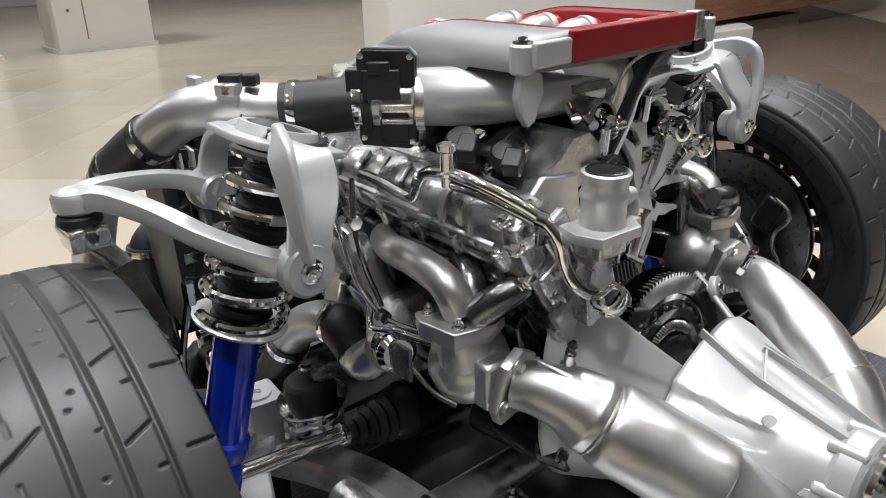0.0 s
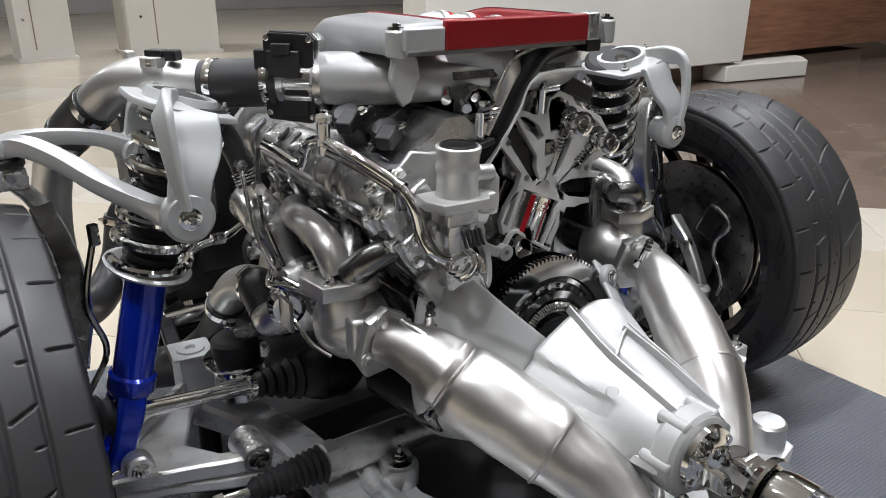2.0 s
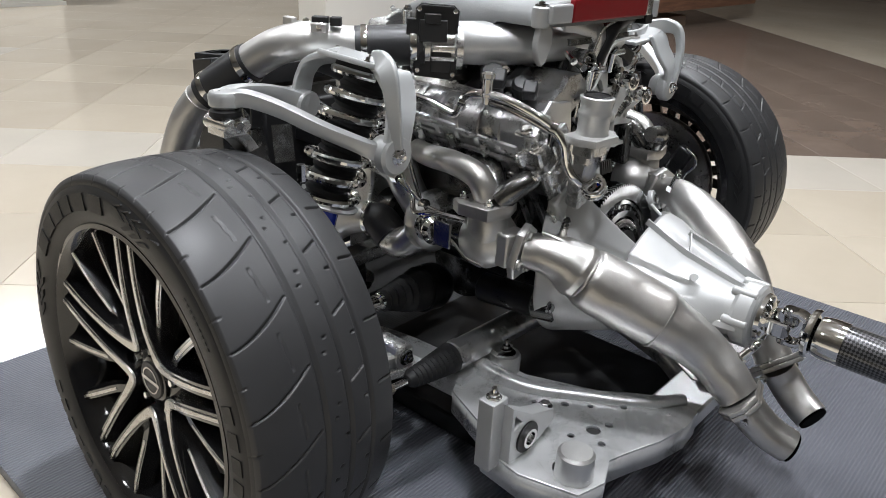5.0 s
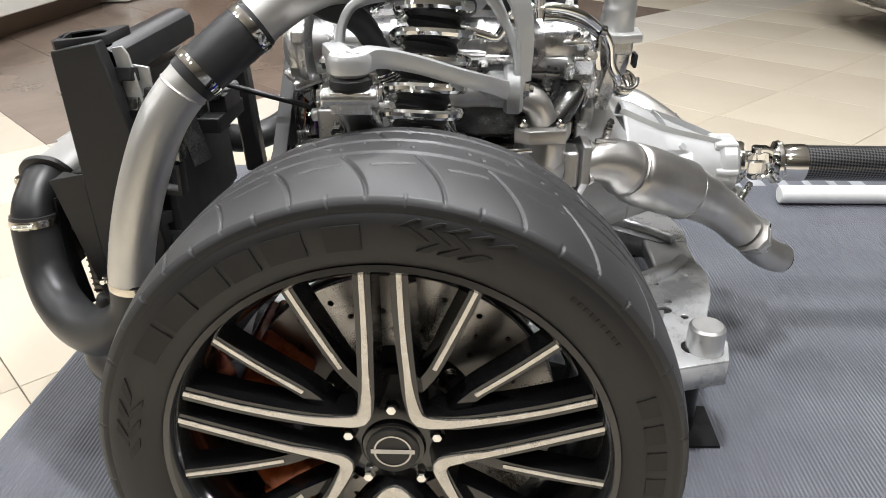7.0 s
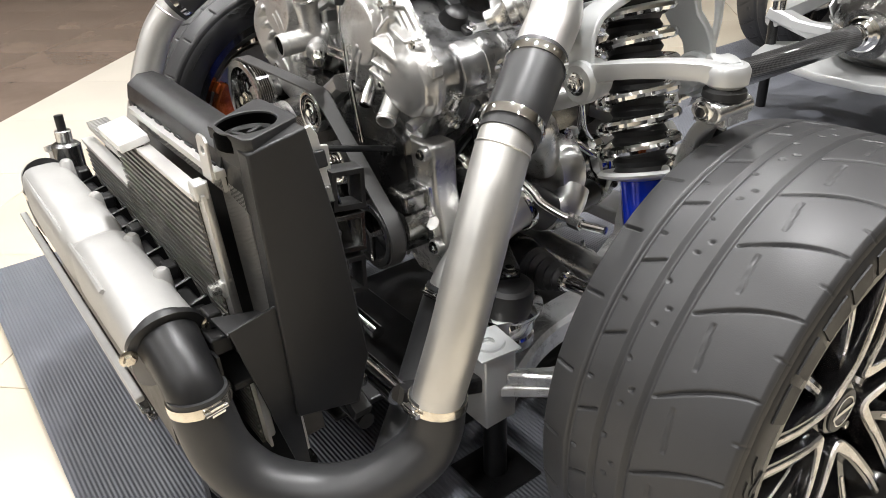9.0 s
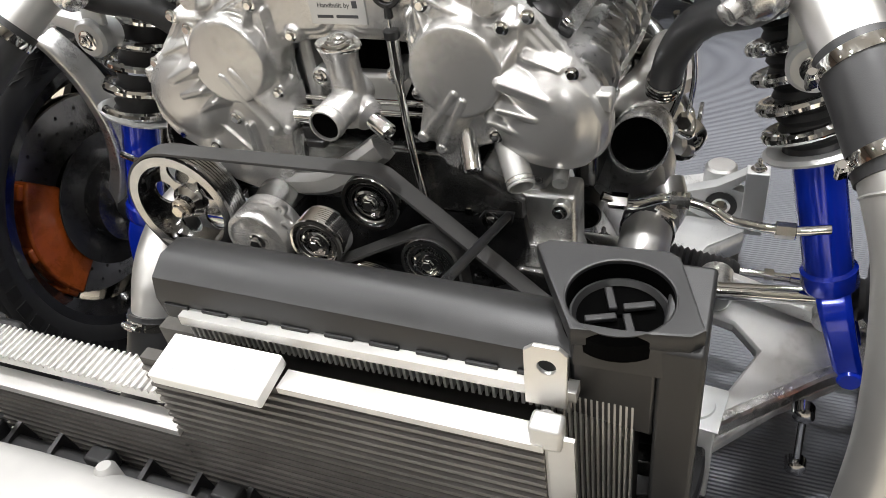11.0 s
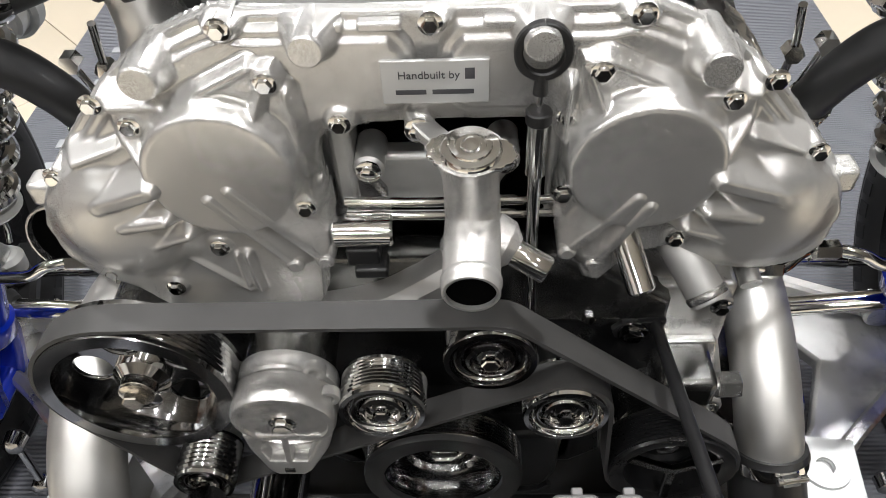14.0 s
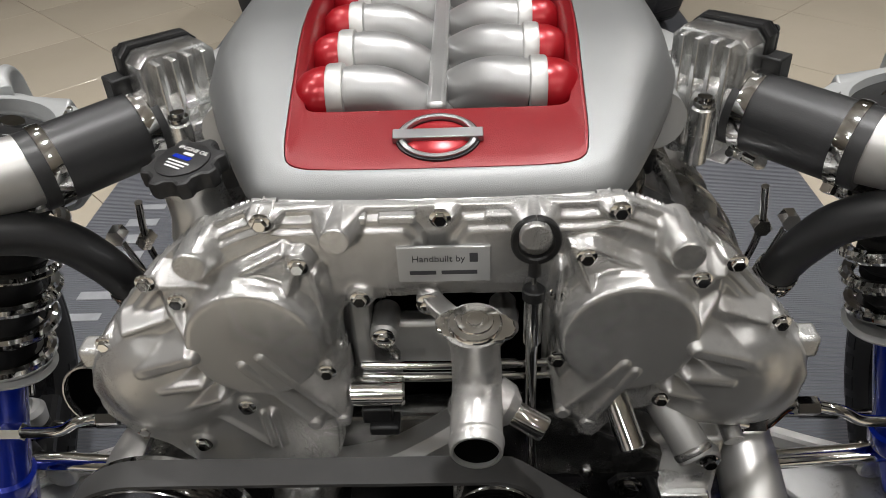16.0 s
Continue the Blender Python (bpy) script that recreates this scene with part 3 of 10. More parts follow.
def tyre_mesh(n, m):
    """The tyre as one closed skin, with its grooves cut in; n round, m across the tread."""
    side = [(0.262, 0.112), (0.270, 0.121), (0.280, 0.1265), (0.292, 0.130), (0.305, 0.1315), (0.318, 0.131), (0.3295, 0.1285), (0.3305, 0.1275), (0.3315, 0.1280), (0.338, 0.1255)]
    prof = [(r, x) for r, x in side]
    xs = np.linspace(0.1225, -0.1225, m)
    rr = 0.356 - 0.011 * np.clip(np.abs(xs) / 0.1225, 0, 1) ** 3.2
    prof += list(zip(rr, xs))
    prof += [(r, -x) for r, x in reversed(side)]
    prof += [(0.262, -0.108), (0.262, 0.108)]
    P = np.array(prof)
    k = len(P)
    th = np.linspace(0, 2 * math.pi, n, endpoint=False)
    T, R = np.meshgrid(th, P[:, 0], indexing="ij")
    X = np.broadcast_to(P[:, 1], T.shape)
    D = tread_depth(T, X) * (R > 0.333)
    R = R - D
    co = np.stack([X, -R * np.sin(T), R * np.cos(T)], -1).reshape(-1, 3)
    i, j = np.meshgrid(np.arange(n), np.arange(k), indexing="ij")
    i2, j2 = (i + 1) % n, (j + 1) % k
    faces = np.stack([i * k + j, i * k + j2, i2 * k + j2, i2 * k + j], -1).reshape(-1, 4)
    me = bpy.data.meshes.new("tyre")
    me.from_pydata(co.tolist(), [], faces.tolist())
    me.polygons.foreach_set("use_smooth", [True] * len(me.polygons))
    me.materials.append(TREAD)
    me.materials.append(RUBBER)
    wall = np.broadcast_to((np.arange(k) < len(side) - 1) | (np.arange(k) >= len(side) + m), (n, k)).reshape(-1).astype(np.int32)
    me.polygons.foreach_set("material_index", wall)
    return me


def arc_block(bm, r0, r1, a0, a1, x0, x1, n=4, lean=0.0):
    """A raised patch on the sidewall between two radii and two angles (degrees from the top, forwards positive)."""
    rings = []
    for i in range(n + 1):
        a = radians(a0 + (a1 - a0) * i / n)
        ring = []
        for r, x in ((r0, x0), (r1, x0), (r1, x1), (r0, x1)):
            ring.append(bm.verts.new((x, -r * math.sin(a + lean * (r - r0)), r * math.cos(a + lean * (r - r0)))))
        rings.append(ring)
    ring_faces(bm, rings)


MARK = surface("sidewall_print", (0.005, 0.005, 0.0055), 0.55)


def build_wheel(n, m, label, group):
    w = thing("wheel", (0, 0, 0), label, "wheel", group)
    t = new("tyre", tyre_mesh(n, m))
    t.parent = w
    t["label"] = "black low-profile road tyre with grooved tread"
    ORIGIN[t] = V((0, 0, 0))
    # raised marks on both sidewalls, plain shapes
    for s in (1, -1):
        bm = B()
        for a, half in ((55.2, 4.0), (45.3, 3.9), (36.0, 4.0), (27.3, 3.3), (17.8, 4.1), (6.2, 3.5)):
            arc_block(bm, 0.2915, 0.3190, a - half, a + half, s * 0.125, s * 0.1330, 4)
        for k in range(3):
            for r0, r1, lean in ((0.2925, 0.3055, -5.5), (0.3055, 0.3185, 5.5)):
                arc_block(bm, r0, r1, -8 - k * 4.2, -10.2 - k * 4.2, s * 0.125, s * 0.1328, 2, lean)
                arc_block(bm, r0, r1, 70 + k * 5.5, 72.6 + k * 5.5, s * 0.125, s * 0.1328, 2, -lean)
        for k in range(5):
            arc_block(bm, 0.3165, 0.3275, -3 - k * 4.4, -3.9 - k * 4.4, s * 0.125, s * 0.1322, 2, -7.0)
        for k in range(9):
            arc_block(bm, 0.308, 0.313, -40 - k * 1.7, -41.0 - k * 1.7, s * 0.125, s * 0.1326, 1)
        for a in range(112, 290, 7):
            arc_block(bm, 0.297, 0.319, a, a + 4.6, s * 0.125, s * 0.1326, 2)
        pieces("sidewall_mark", bm, MARK, t)
    # rim barrel and lip
    ax = Matrix.Rotation(radians(90), 4, "Y")
    bm = lathe(B(), [(0.2695, 0.117), (0.2695, 0.1225), (0.262, 0.1235), (0.256, 0.117), (0.244, 0.085), (0.228, 0.02), (0.224, -0.08), (0.250, -0.116),
                     (0.2695, -0.119), (0.2695, -0.112), (0.256, -0.108), (0.243, -0.07), (0.244, 0.04), (0.256, 0.10)], ax, 96, loop=True)
    rim = part("rim", bm, RIM_BLACK, w, "gloss black rim with machined spoke faces")
    # spokes: V-shaped pairs with machined faces, and slim spokes between
    def P(a, r, off, x):
        """A place at angle a (degrees from the top, forwards), radius r, sideways off."""
        ca, sa = math.cos(radians(a)), math.sin(radians(a))
        return V((x, -(r * sa) - off * ca, r * ca - off * sa))
    for k in range(5):
        a0, a1 = 72 * k, 72 * (k + 1)
        line = [P(a0, 0.2625, 0.020, 0.114), P(a0, 0.19, 0.021, 0.112), P(a0, 0.12, 0.024, 0.106), P(a0, 0.078, 0.027, 0.098),
                (P(a0, 0.052, 0.032, 0.092) + P(a1, 0.052, -0.032, 0.092)) / 2,
                P(a1, 0.078, -0.027, 0.098), P(a1, 0.12, -0.024, 0.106), P(a1, 0.19, -0.021, 0.112), P(a1, 0.2625, -0.020, 0.114)]
        bm = sweep(B(), [p - V((0.017, 0, 0)) for p in line], [(-0.0150, -0.016), (0.0150, -0.016), (0.0095, 0.016), (-0.0095, 0.016)], (1, 0, 0), 4)
        sp = part("spoke", bm, RIM_BLACK, rim)
        bm = sweep(B(), [p + V((0.0002, 0, 0)) for p in line], [(-0.0052, -0.001), (0.0052, -0.001), (0.0047, 0.0014), (-0.0047, 0.0014)], (1, 0, 0), 4,
                   [0.60, 0.64, 0.82, 1.30, 1.8, 1.30, 0.82, 0.64, 0.60])
        part("machined_face", bm, RIM_CUT, sp, "bright machined spoke face", smooth=0)
        for b in (a0 + 23.6, a1 - 23.6):
            ln = [P(b, 0.2625, 0, 0.112), P(b, 0.20, 0, 0.106), P(b, 0.135, 0, 0.096)]
            near = a0 if b < a0 + 36 else a1
            sgn = 1 if b < a0 + 36 else -1
            bm = sweep(B(), [p - V((0.013, 0, 0)) for p in ln] + [P(near, 0.085, sgn * 0.029, 0.074)], [(-0.014, -0.013), (0.014, -0.013), (0.007, 0.013), (-0.007, 0.013)], (1, 0, 0), 4)
            sp = part("slim_spoke", bm, RIM_BLACK, rim)
            bm = sweep(B(), [p + V((0.0004, 0, 0)) for p in ln], [(-0.0046, -0.001), (0.0046, -0.001), (0.0041, 0.0014), (-0.0041, 0.0014)], (1, 0, 0), 3, [0.58, 0.60, 0.62])
            part("machined_face", bm, RIM_CUT, sp, smooth=0)
    bm = lathe(B(), [(0.088, 0.03), (0.088, 0.055), (0.066, 0.074), (0.040, 0.078), (0.038, 0.084), (0.034, 0.086)], ax, 48)
    hub = part("hub", bm, RIM_BLACK, rim)
    bm = lathe(B(), [(0.033, 0.080), (0.033, 0.088), (0.031, 0.0895)], ax, 40)
    part("centre_cap", bm, PLASTIC, rim)
    bm = lathe(B(), [(0.021, 0.088), (0.021, 0.0908), (0.0235, 0.0908), (0.0235, 0.088)], ax, 40, loop=True)
    box(bm, (0.0900, 0, 0), (0.002, 0.054, 0.0065))
    part("cap_emblem", bm, CHROME_DARK, rim, "plain silver ring and bar emblem")
    for k in range(5):
        c = P(72 * k, 0.057, 0, 0.060)
        bm = lathe(B(), [(0.0115, 0), (0.0115, 0.008), (0.0095, 0.012), (0.0092, 0.022), (0.006, 0.026)], axis(c, (1, 0, 0)), 6)
        part("wheel_nut", bm, CHROME, rim, "chrome wheel nut")
    return w


wheel = build_wheel(1300, 100, "gloss black multi-spoke wheel with machined faces and a low-profile tyre", "front wheels of the chassis")
far = copy_thing(wheel, pose(-0.838, 0.012, 0.366, 0, -1.3, 180))
far.scale = (1.03, 1.03, 1.03)
wheel.matrix_basis = pose(0.802, 0, TYRE_R, 0, -1.3, 0)


def build_brake(s):
    """Disc, caliper and upright of one front wheel; s: side."""
    X = lambda x, y, z: V((s * x, y, z))
    ax = axis(X(0.80, 0, TYRE_R), (s, 0, 0))
    d = thing("brake_disc", X(0.80, 0, TYRE_R), "drilled steel brake disc with a black hub bell", "brake disc", "front brakes")
    holes = []
    for k in range(24):
        for q, r in enumerate((0.130, 0.156, 0.182)):
            a = math.radians(k * 15 + q * 5)
            holes.append(circle(r * math.cos(a), r * math.sin(a), 0.0038, 8))
    for off in (-0.016, 0.008):
        bm = plate(B(), [circle(0, 0, 0.204, 72), circle(0, 0, 0.105, 48)] + holes, 0.008, ax @ Matrix.Translation((0, 0, off)), 0.0004)
        part("disc_face", bm, DISC, d, "drilled steel face")
    bm = lathe(B(), [(0.19, -0.008), (0.19, 0.008), (0.11, 0.008), (0.11, -0.008)], ax, 60, loop=True)
    part("vane_ring", bm, STEEL_BLACK, d)
    bm = lathe(B(), [(0.106, 0.0), (0.106, 0.016), (0.085, 0.03), (0.06, 0.034), (0.035, 0.034), (0.035, -0.02), (0.10, -0.02)], ax, 48)
    part("bell", bm, STEEL_BLACK, d)
    bm = B()
    for k in range(10):
        a = math.radians(36 * k + 9)
        p = ax @ V((0.096 * math.cos(a), 0.096 * math.sin(a), 0.022))
        hexbolt(bm, p, (s, 0, 0), 0.006, 0.006)
    pieces("disc_bolt", bm, CHROME, d, near=0.01)
    part("splash_shield", plate(B(), [circle(0, 0, 0.138, 48), circle(0, 0, 0.06, 24)], 0.003, ax @ Matrix.Translation((0, 0, -0.066)), 0.0005), surface("dark_shield", (0.05, 0.05, 0.052), 0.3, 0.6), d, "dark pressed splash shield")
    # caliper, ahead of the axle
    c = thing("brake_caliper", X(0.80, -0.17, TYRE_R), "orange six-piston brake caliper clasping the disc", "brake caliper", "front brakes")
    for off, th in ((0.018, 0.034), (-0.056, 0.036)):
        out = []
        for i in range(13):
            a = radians(140 + 80 * i / 12)
            out.append((0.205 * math.cos(a), 0.205 * math.sin(a)))
        for i in range(13):
            a = radians(220 - 80 * i / 12)
            out.append((0.128 * math.cos(a), 0.128 * math.sin(a)))
        base = Matrix.Translation(X(0.80, 0, TYRE_R)) @ Matrix(((0, 0, s, 0), (1, 0, 0, 0), (0, 1, 0, 0), (0, 0, 0, 1)))
        bm = prism(B(), out, th, base @ Matrix.Translation((0, 0, off)))
        half = part("caliper_half", bm, ORANGE, c, bevel=0.005)
    bm = B()
    for a in (146, 180, 214):
        p = X(0.80, 0, TYRE_R) + V((0, 0.2 * math.cos(radians(a)), 0.2 * math.sin(radians(a))))
        box(bm, p, (0.10, 0.03, 0.03), Matrix.Rotation(radians(a), 3, "X"))
    pieces("bridge", bm, ORANGE, c, bevel=0.004)
    bm = B()
    for a in (155, 170, 190, 205):
        p = X(0.852, 0.165 * math.cos(radians(a)), TYRE_R + 0.165 * math.sin(radians(a)))
        cyl(bm, p - V((s * 0.006, 0, 0)), p + V((s * 0.003, 0, 0)), 0.013, seg=18, edge=0.002)
    pieces("piston_cap", bm, ORANGE, c)
    # upright: a curved post up to the upper ball joint
    u = thing("wheel_upright", X(0.72, 0, 0.2), "cast aluminium wheel upright with a tall curved post", "suspension upright", "front suspension")
    bm = sweep(B(), [X(0.71, 0.0, 0.36), X(0.655, -0.01, 0.45), X(0.628, -0.02, 0.54), X(0.632, -0.035, 0.63), X(0.656, -0.05, 0.70), X(0.690, -0.057, 0.738)],
               rect(0.052, 0.026, 0.4), (s, 0, 0.2), 6, [1.6, 1.3, 1.15, 1.0, 0.85, 0.8])
    part("post", bm, CAST, u, bevel=0.002)
    bm = lathe(B(), [(0.085, -0.105), (0.085, -0.07), (0.07, -0.04), (0.045, -0.03), (0.045, -0.108)], ax, 40, loop=True)
    part("hub_carrier", bm, CAST_DARK, u)
    bm = sweep(B(), [X(0.70, 0, 0.34), X(0.69, 0.0, 0.26), X(0.71, 0.0, 0.185)], rect(0.07, 0.035), (s, 0, 0), 5)
    sweep(bm, [X(0.70, 0.0, 0.34), X(0.69, 0.09, 0.30), X(0.70, 0.16, 0.235)], rect(0.03, 0.03), (s, 0, 0), 5)
    part("lower_lug", bm, CAST_DARK, u, bevel=0.003)
    bm = B()
    cyl(bm, X(0.672, -0.088, 0.742), X(0.672, -0.018, 0.742), 0.011, seg=18, edge=0.002)
    cyl(bm, X(0.695, -0.092, 0.742), X(0.695, -0.022, 0.742), 0.013, seg=18, edge=0.002)
    box(bm, X(0.684, -0.055, 0.738), (0.045, 0.05, 0.028))
    cl = part("pinch_clamp", bm, CAST_BRIGHT, u, bevel=0.003)
    bm = hexbolt(B(), X(0.684, -0.025, 0.744), (0, 1, 0), 0.0085, 0.008)
    hexbolt(bm, X(0.684, -0.092, 0.744), (0, -1, 0), 0.0085, 0.008)
    pieces("clamp_bolt", bm, CHROME, cl, near=0.02)
    # steering arm, ball joint and ribs on the inner side
    part("steering_arm", sweep(B(), [X(0.715, 0.02, 0.43), X(0.700, 0.075, 0.395), X(0.692, 0.115, 0.345), X(0.690, 0.135, 0.305)], rect(0.034, 0.026, 0.35), (s, 0, 0), 6, [1.3, 1.0, 0.9, 1.0]), CAST, u)
    part("arm_boss", lathe(B(), [(0.014, -0.030), (0.024, -0.028), (0.026, -0.004), (0.020, 0.004), (0.008, 0.005)], axis(X(0.688, 0.140, 0.300), (0, 0, 1)), 28), CAST_MATT, u)
    part("arm_nut", hexbolt(B(), X(0.688, 0.140, 0.304), (0, 0, 1), 0.009, 0.010, False, 0.006), CHROME, u)
    part("joint_boot", lathe(B(), [(0.020, 0.0), (0.024, -0.010), (0.020, -0.022), (0.014, -0.026)], axis(X(0.688, 0.140, 0.272), (0, 0, 1)), 24), BOOT, u)
    part("link_arm", sweep(B(), [X(0.690, 0.200, 0.262), X(0.682, 0.150, 0.240), X(0.655, 0.06, 0.215), X(0.60, 0.0, 0.205)], rect(0.032, 0.028, 0.5), (0, 0, 1), 6), STEEL_BLACK, u, "black link arm")
    part("caliper_lug", box(B(), X(0.722, 0.128, 0.455), (0.030, 0.050, 0.085), Matrix.Rotation(radians(-25), 3, "X")), STEEL_BLACK, u, bevel=0.008)
    for y, z in ((0.018, 0.47), (0.024, 0.52), (0.012, 0.57)):
        part("post_rib", sweep(B(), [X(0.640, y - 0.045, z + 0.02), X(0.632, y - 0.02, z), X(0.640, y + 0.012, z - 0.012)], rect(0.006, 0.010), (s, 0, 0), 4), CAST, u)
    part("post_web", sweep(B(), [X(0.665, 0.045, 0.43), X(0.640, 0.028, 0.53), X(0.636, 0.012, 0.62), X(0.655, -0.02, 0.70)], rect(0.007, 0.030), (s, 0, 0.2), 6), CAST_DARK, u)
    for y in (0.075, 0.108):
        part("carrier_bolt", hexbolt(B(), X(0.694, y - 0.02, 0.362 + y * 0.3), (-s, 0, 0), 0.009, 0.010), CHROME, u)
    # brake line and sensor lead, clipped to the upright
    ln = thing("brake_line", X(0.66, 0.02, 0.4), "slim dark brake hose clipped along the upright", "hose", "front brakes")
    part("hose", tube(B(), [X(0.60, 0.03, 0.66), X(0.625, 0.035, 0.56), X(0.61, 0.04, 0.48), X(0.655, 0.05, 0.40), X(0.645, 0.05, 0.30), X(0.70, -0.03, 0.27)], 0.0048, 10), CHROME_DARK, ln)
    part("rigid_line", tube(B(), [X(0.700, 0.150, 0.500), X(0.698, 0.182, 0.480), X(0.697, 0.186, 0.455), X(0.700, 0.160, 0.420), X(0.700, 0.158, 0.385), X(0.698, 0.178, 0.355), X(0.700, 0.190, 0.320), X(0.702, 0.180, 0.290)], 0.0046, 12), CHROME, ln)
    part("union", cyl(B(), X(0.60, 0.03, 0.645), X(0.60, 0.03, 0.675), 0.008, seg=6), CHROME, ln)


for s in (1, -1):
    build_brake(s)

# ---- front suspension ----
def helix(bm, p0, p1, r, wire, turns, seg=10, steps=26):
    m = axis(p0, V(p1) - V(p0))
    h = (V(p1) - V(p0)).length
    n = int(turns * steps)
    pts = []
    for i in range(n + 1):
        a = 2 * math.pi * turns * i / n
        t = i / n
        pts.append(m @ V((r * math.cos(a), r * math.sin(a), h * t)))
    return tube(bm, pts, wire, seg, 0)


def build_strut(s):
    X = lambda x, y, z: V((s * x, y, z))
    top, seat, joint, low = X(0.452, 0.040, 0.828), X(0.526, 0.0, 0.585), X(0.569, -0.012, 0.408), X(0.622, -0.022, 0.250)
    if s < 0:
        seat, joint, low = seat + V((-0.004, -0.050, 0)), joint + V((-0.010, -0.055, 0)), low + V((-0.004, -0.040, 0))
        top = top + V((0.0, -0.020, 0))
    st = thing("coil_over_strut", low, "coil-over damper with a chromed spring and blue lacquered body", "strut", "front suspension")
    d = (seat - top).normalized()
    part("spring", helix(B(), top - d * -0.012, seat - d * 0.006, 0.0555, 0.0085, 6.2), CHROME, st, "chromed coil spring")
    bm = lathe(B(), [(0.030, 0), (0.046, 0.003), (0.064, 0.008), (0.066, 0.012), (0.060, 0.016), (0.03, 0.014)], axis(seat + d * 0.010, -d), 40)
    part("spring_seat", bm, PAINT_SILVER, st, "pale metal spring seat")
    # bellows over the rod
    L = (seat - top).length
    prof = [(0.02, 0)]
    for i in range(17):
        prof += [(0.037, L * (i + 0.25) / 17), (0.0415, L * (i + 0.75) / 17)]
    prof += [(0.02, L)]
    part("bellows", lathe(B(), prof, axis(top, d), 32), BOOT, st, "black rubber bellows", smooth=60)
    part("top_mount", lathe(B(), [(0.05, -0.014), (0.058, -0.008), (0.058, 0.016), (0.045, 0.026)], axis(top, d), 36), BOOT, st)
    d2 = (joint - seat).normalized()
    bm = cyl(B(), seat - d2 * 0.01, joint + d2 * 0.01, 0.0320, 0.0320, 32)
    part("damper_body", bm, BLUE, st, "glossy blue damper body")
    bm = lathe(B(), [(0.030, 0), (0.037, 0.006), (0.038, 0.030), (0.032, 0.040)], axis(joint - d2 * 0.004, d2), 32)
    part("collar", bm, BLUE, st)
    # fork that straddles the drive shaft
    d3 = (low - joint).normalized()
    for off in (-0.032, 0.032):
        bm = sweep(B(), [joint + d3 * 0.012, joint + d3 * 0.05 + V((0, off * 0.9, 0)), joint + d3 * 0.10 + V((0, off * 1.15, 0)), low + V((0, off, 0))],
                   rect(0.024, 0.040, 0.5), (s, 0, 0.3), 6, [1.15, 1.1, 1.0, 0.95])
        part("fork_leg", bm, BLUE, st, bevel=0.002)
    bm = cyl(B(), low + V((0, -0.048, 0)), low + V((0, 0.048, 0)), 0.017, seg=24, edge=0.003)
    part("fork_eye", bm, BLUE, st)
    bm = hexbolt(B(), low + V((0, 0.048, 0)), (0, 1, 0), 0.010, 0.010, True, 0.008)
    part("fork_bolt", bm, CHROME, st)
    tm = tower_top(s)
    for a in (50, 170, 290):
        part("top_nut", hexbolt(B(), tm @ V((0.061 * math.cos(radians(a)), 0.061 * math.sin(radians(a)), 0.0)), tm.to_3x3() @ V((0, 0, 1)), 0.007, 0.008, True, 0.006), CHROME, st)
    part("rod_end", lathe(B(), [(0.034, -0.012), (0.034, -0.004), (0.014, -0.002), (0.012, 0.008)], tm, 28), CHROME_DARK, st)


def tower_top(s):
    """The pose of the tower's top plate, square to the strut."""
    n = V((s * -0.29, 0.04, 0.95)).normalized()
    u = V((1, 0, 0)) - n * n.x
    u.normalize()
    return Matrix.Translation((s * 0.458, 0.038, 0.836)) @ Matrix((u, n.cross(u), n)).transposed().to_4x4()


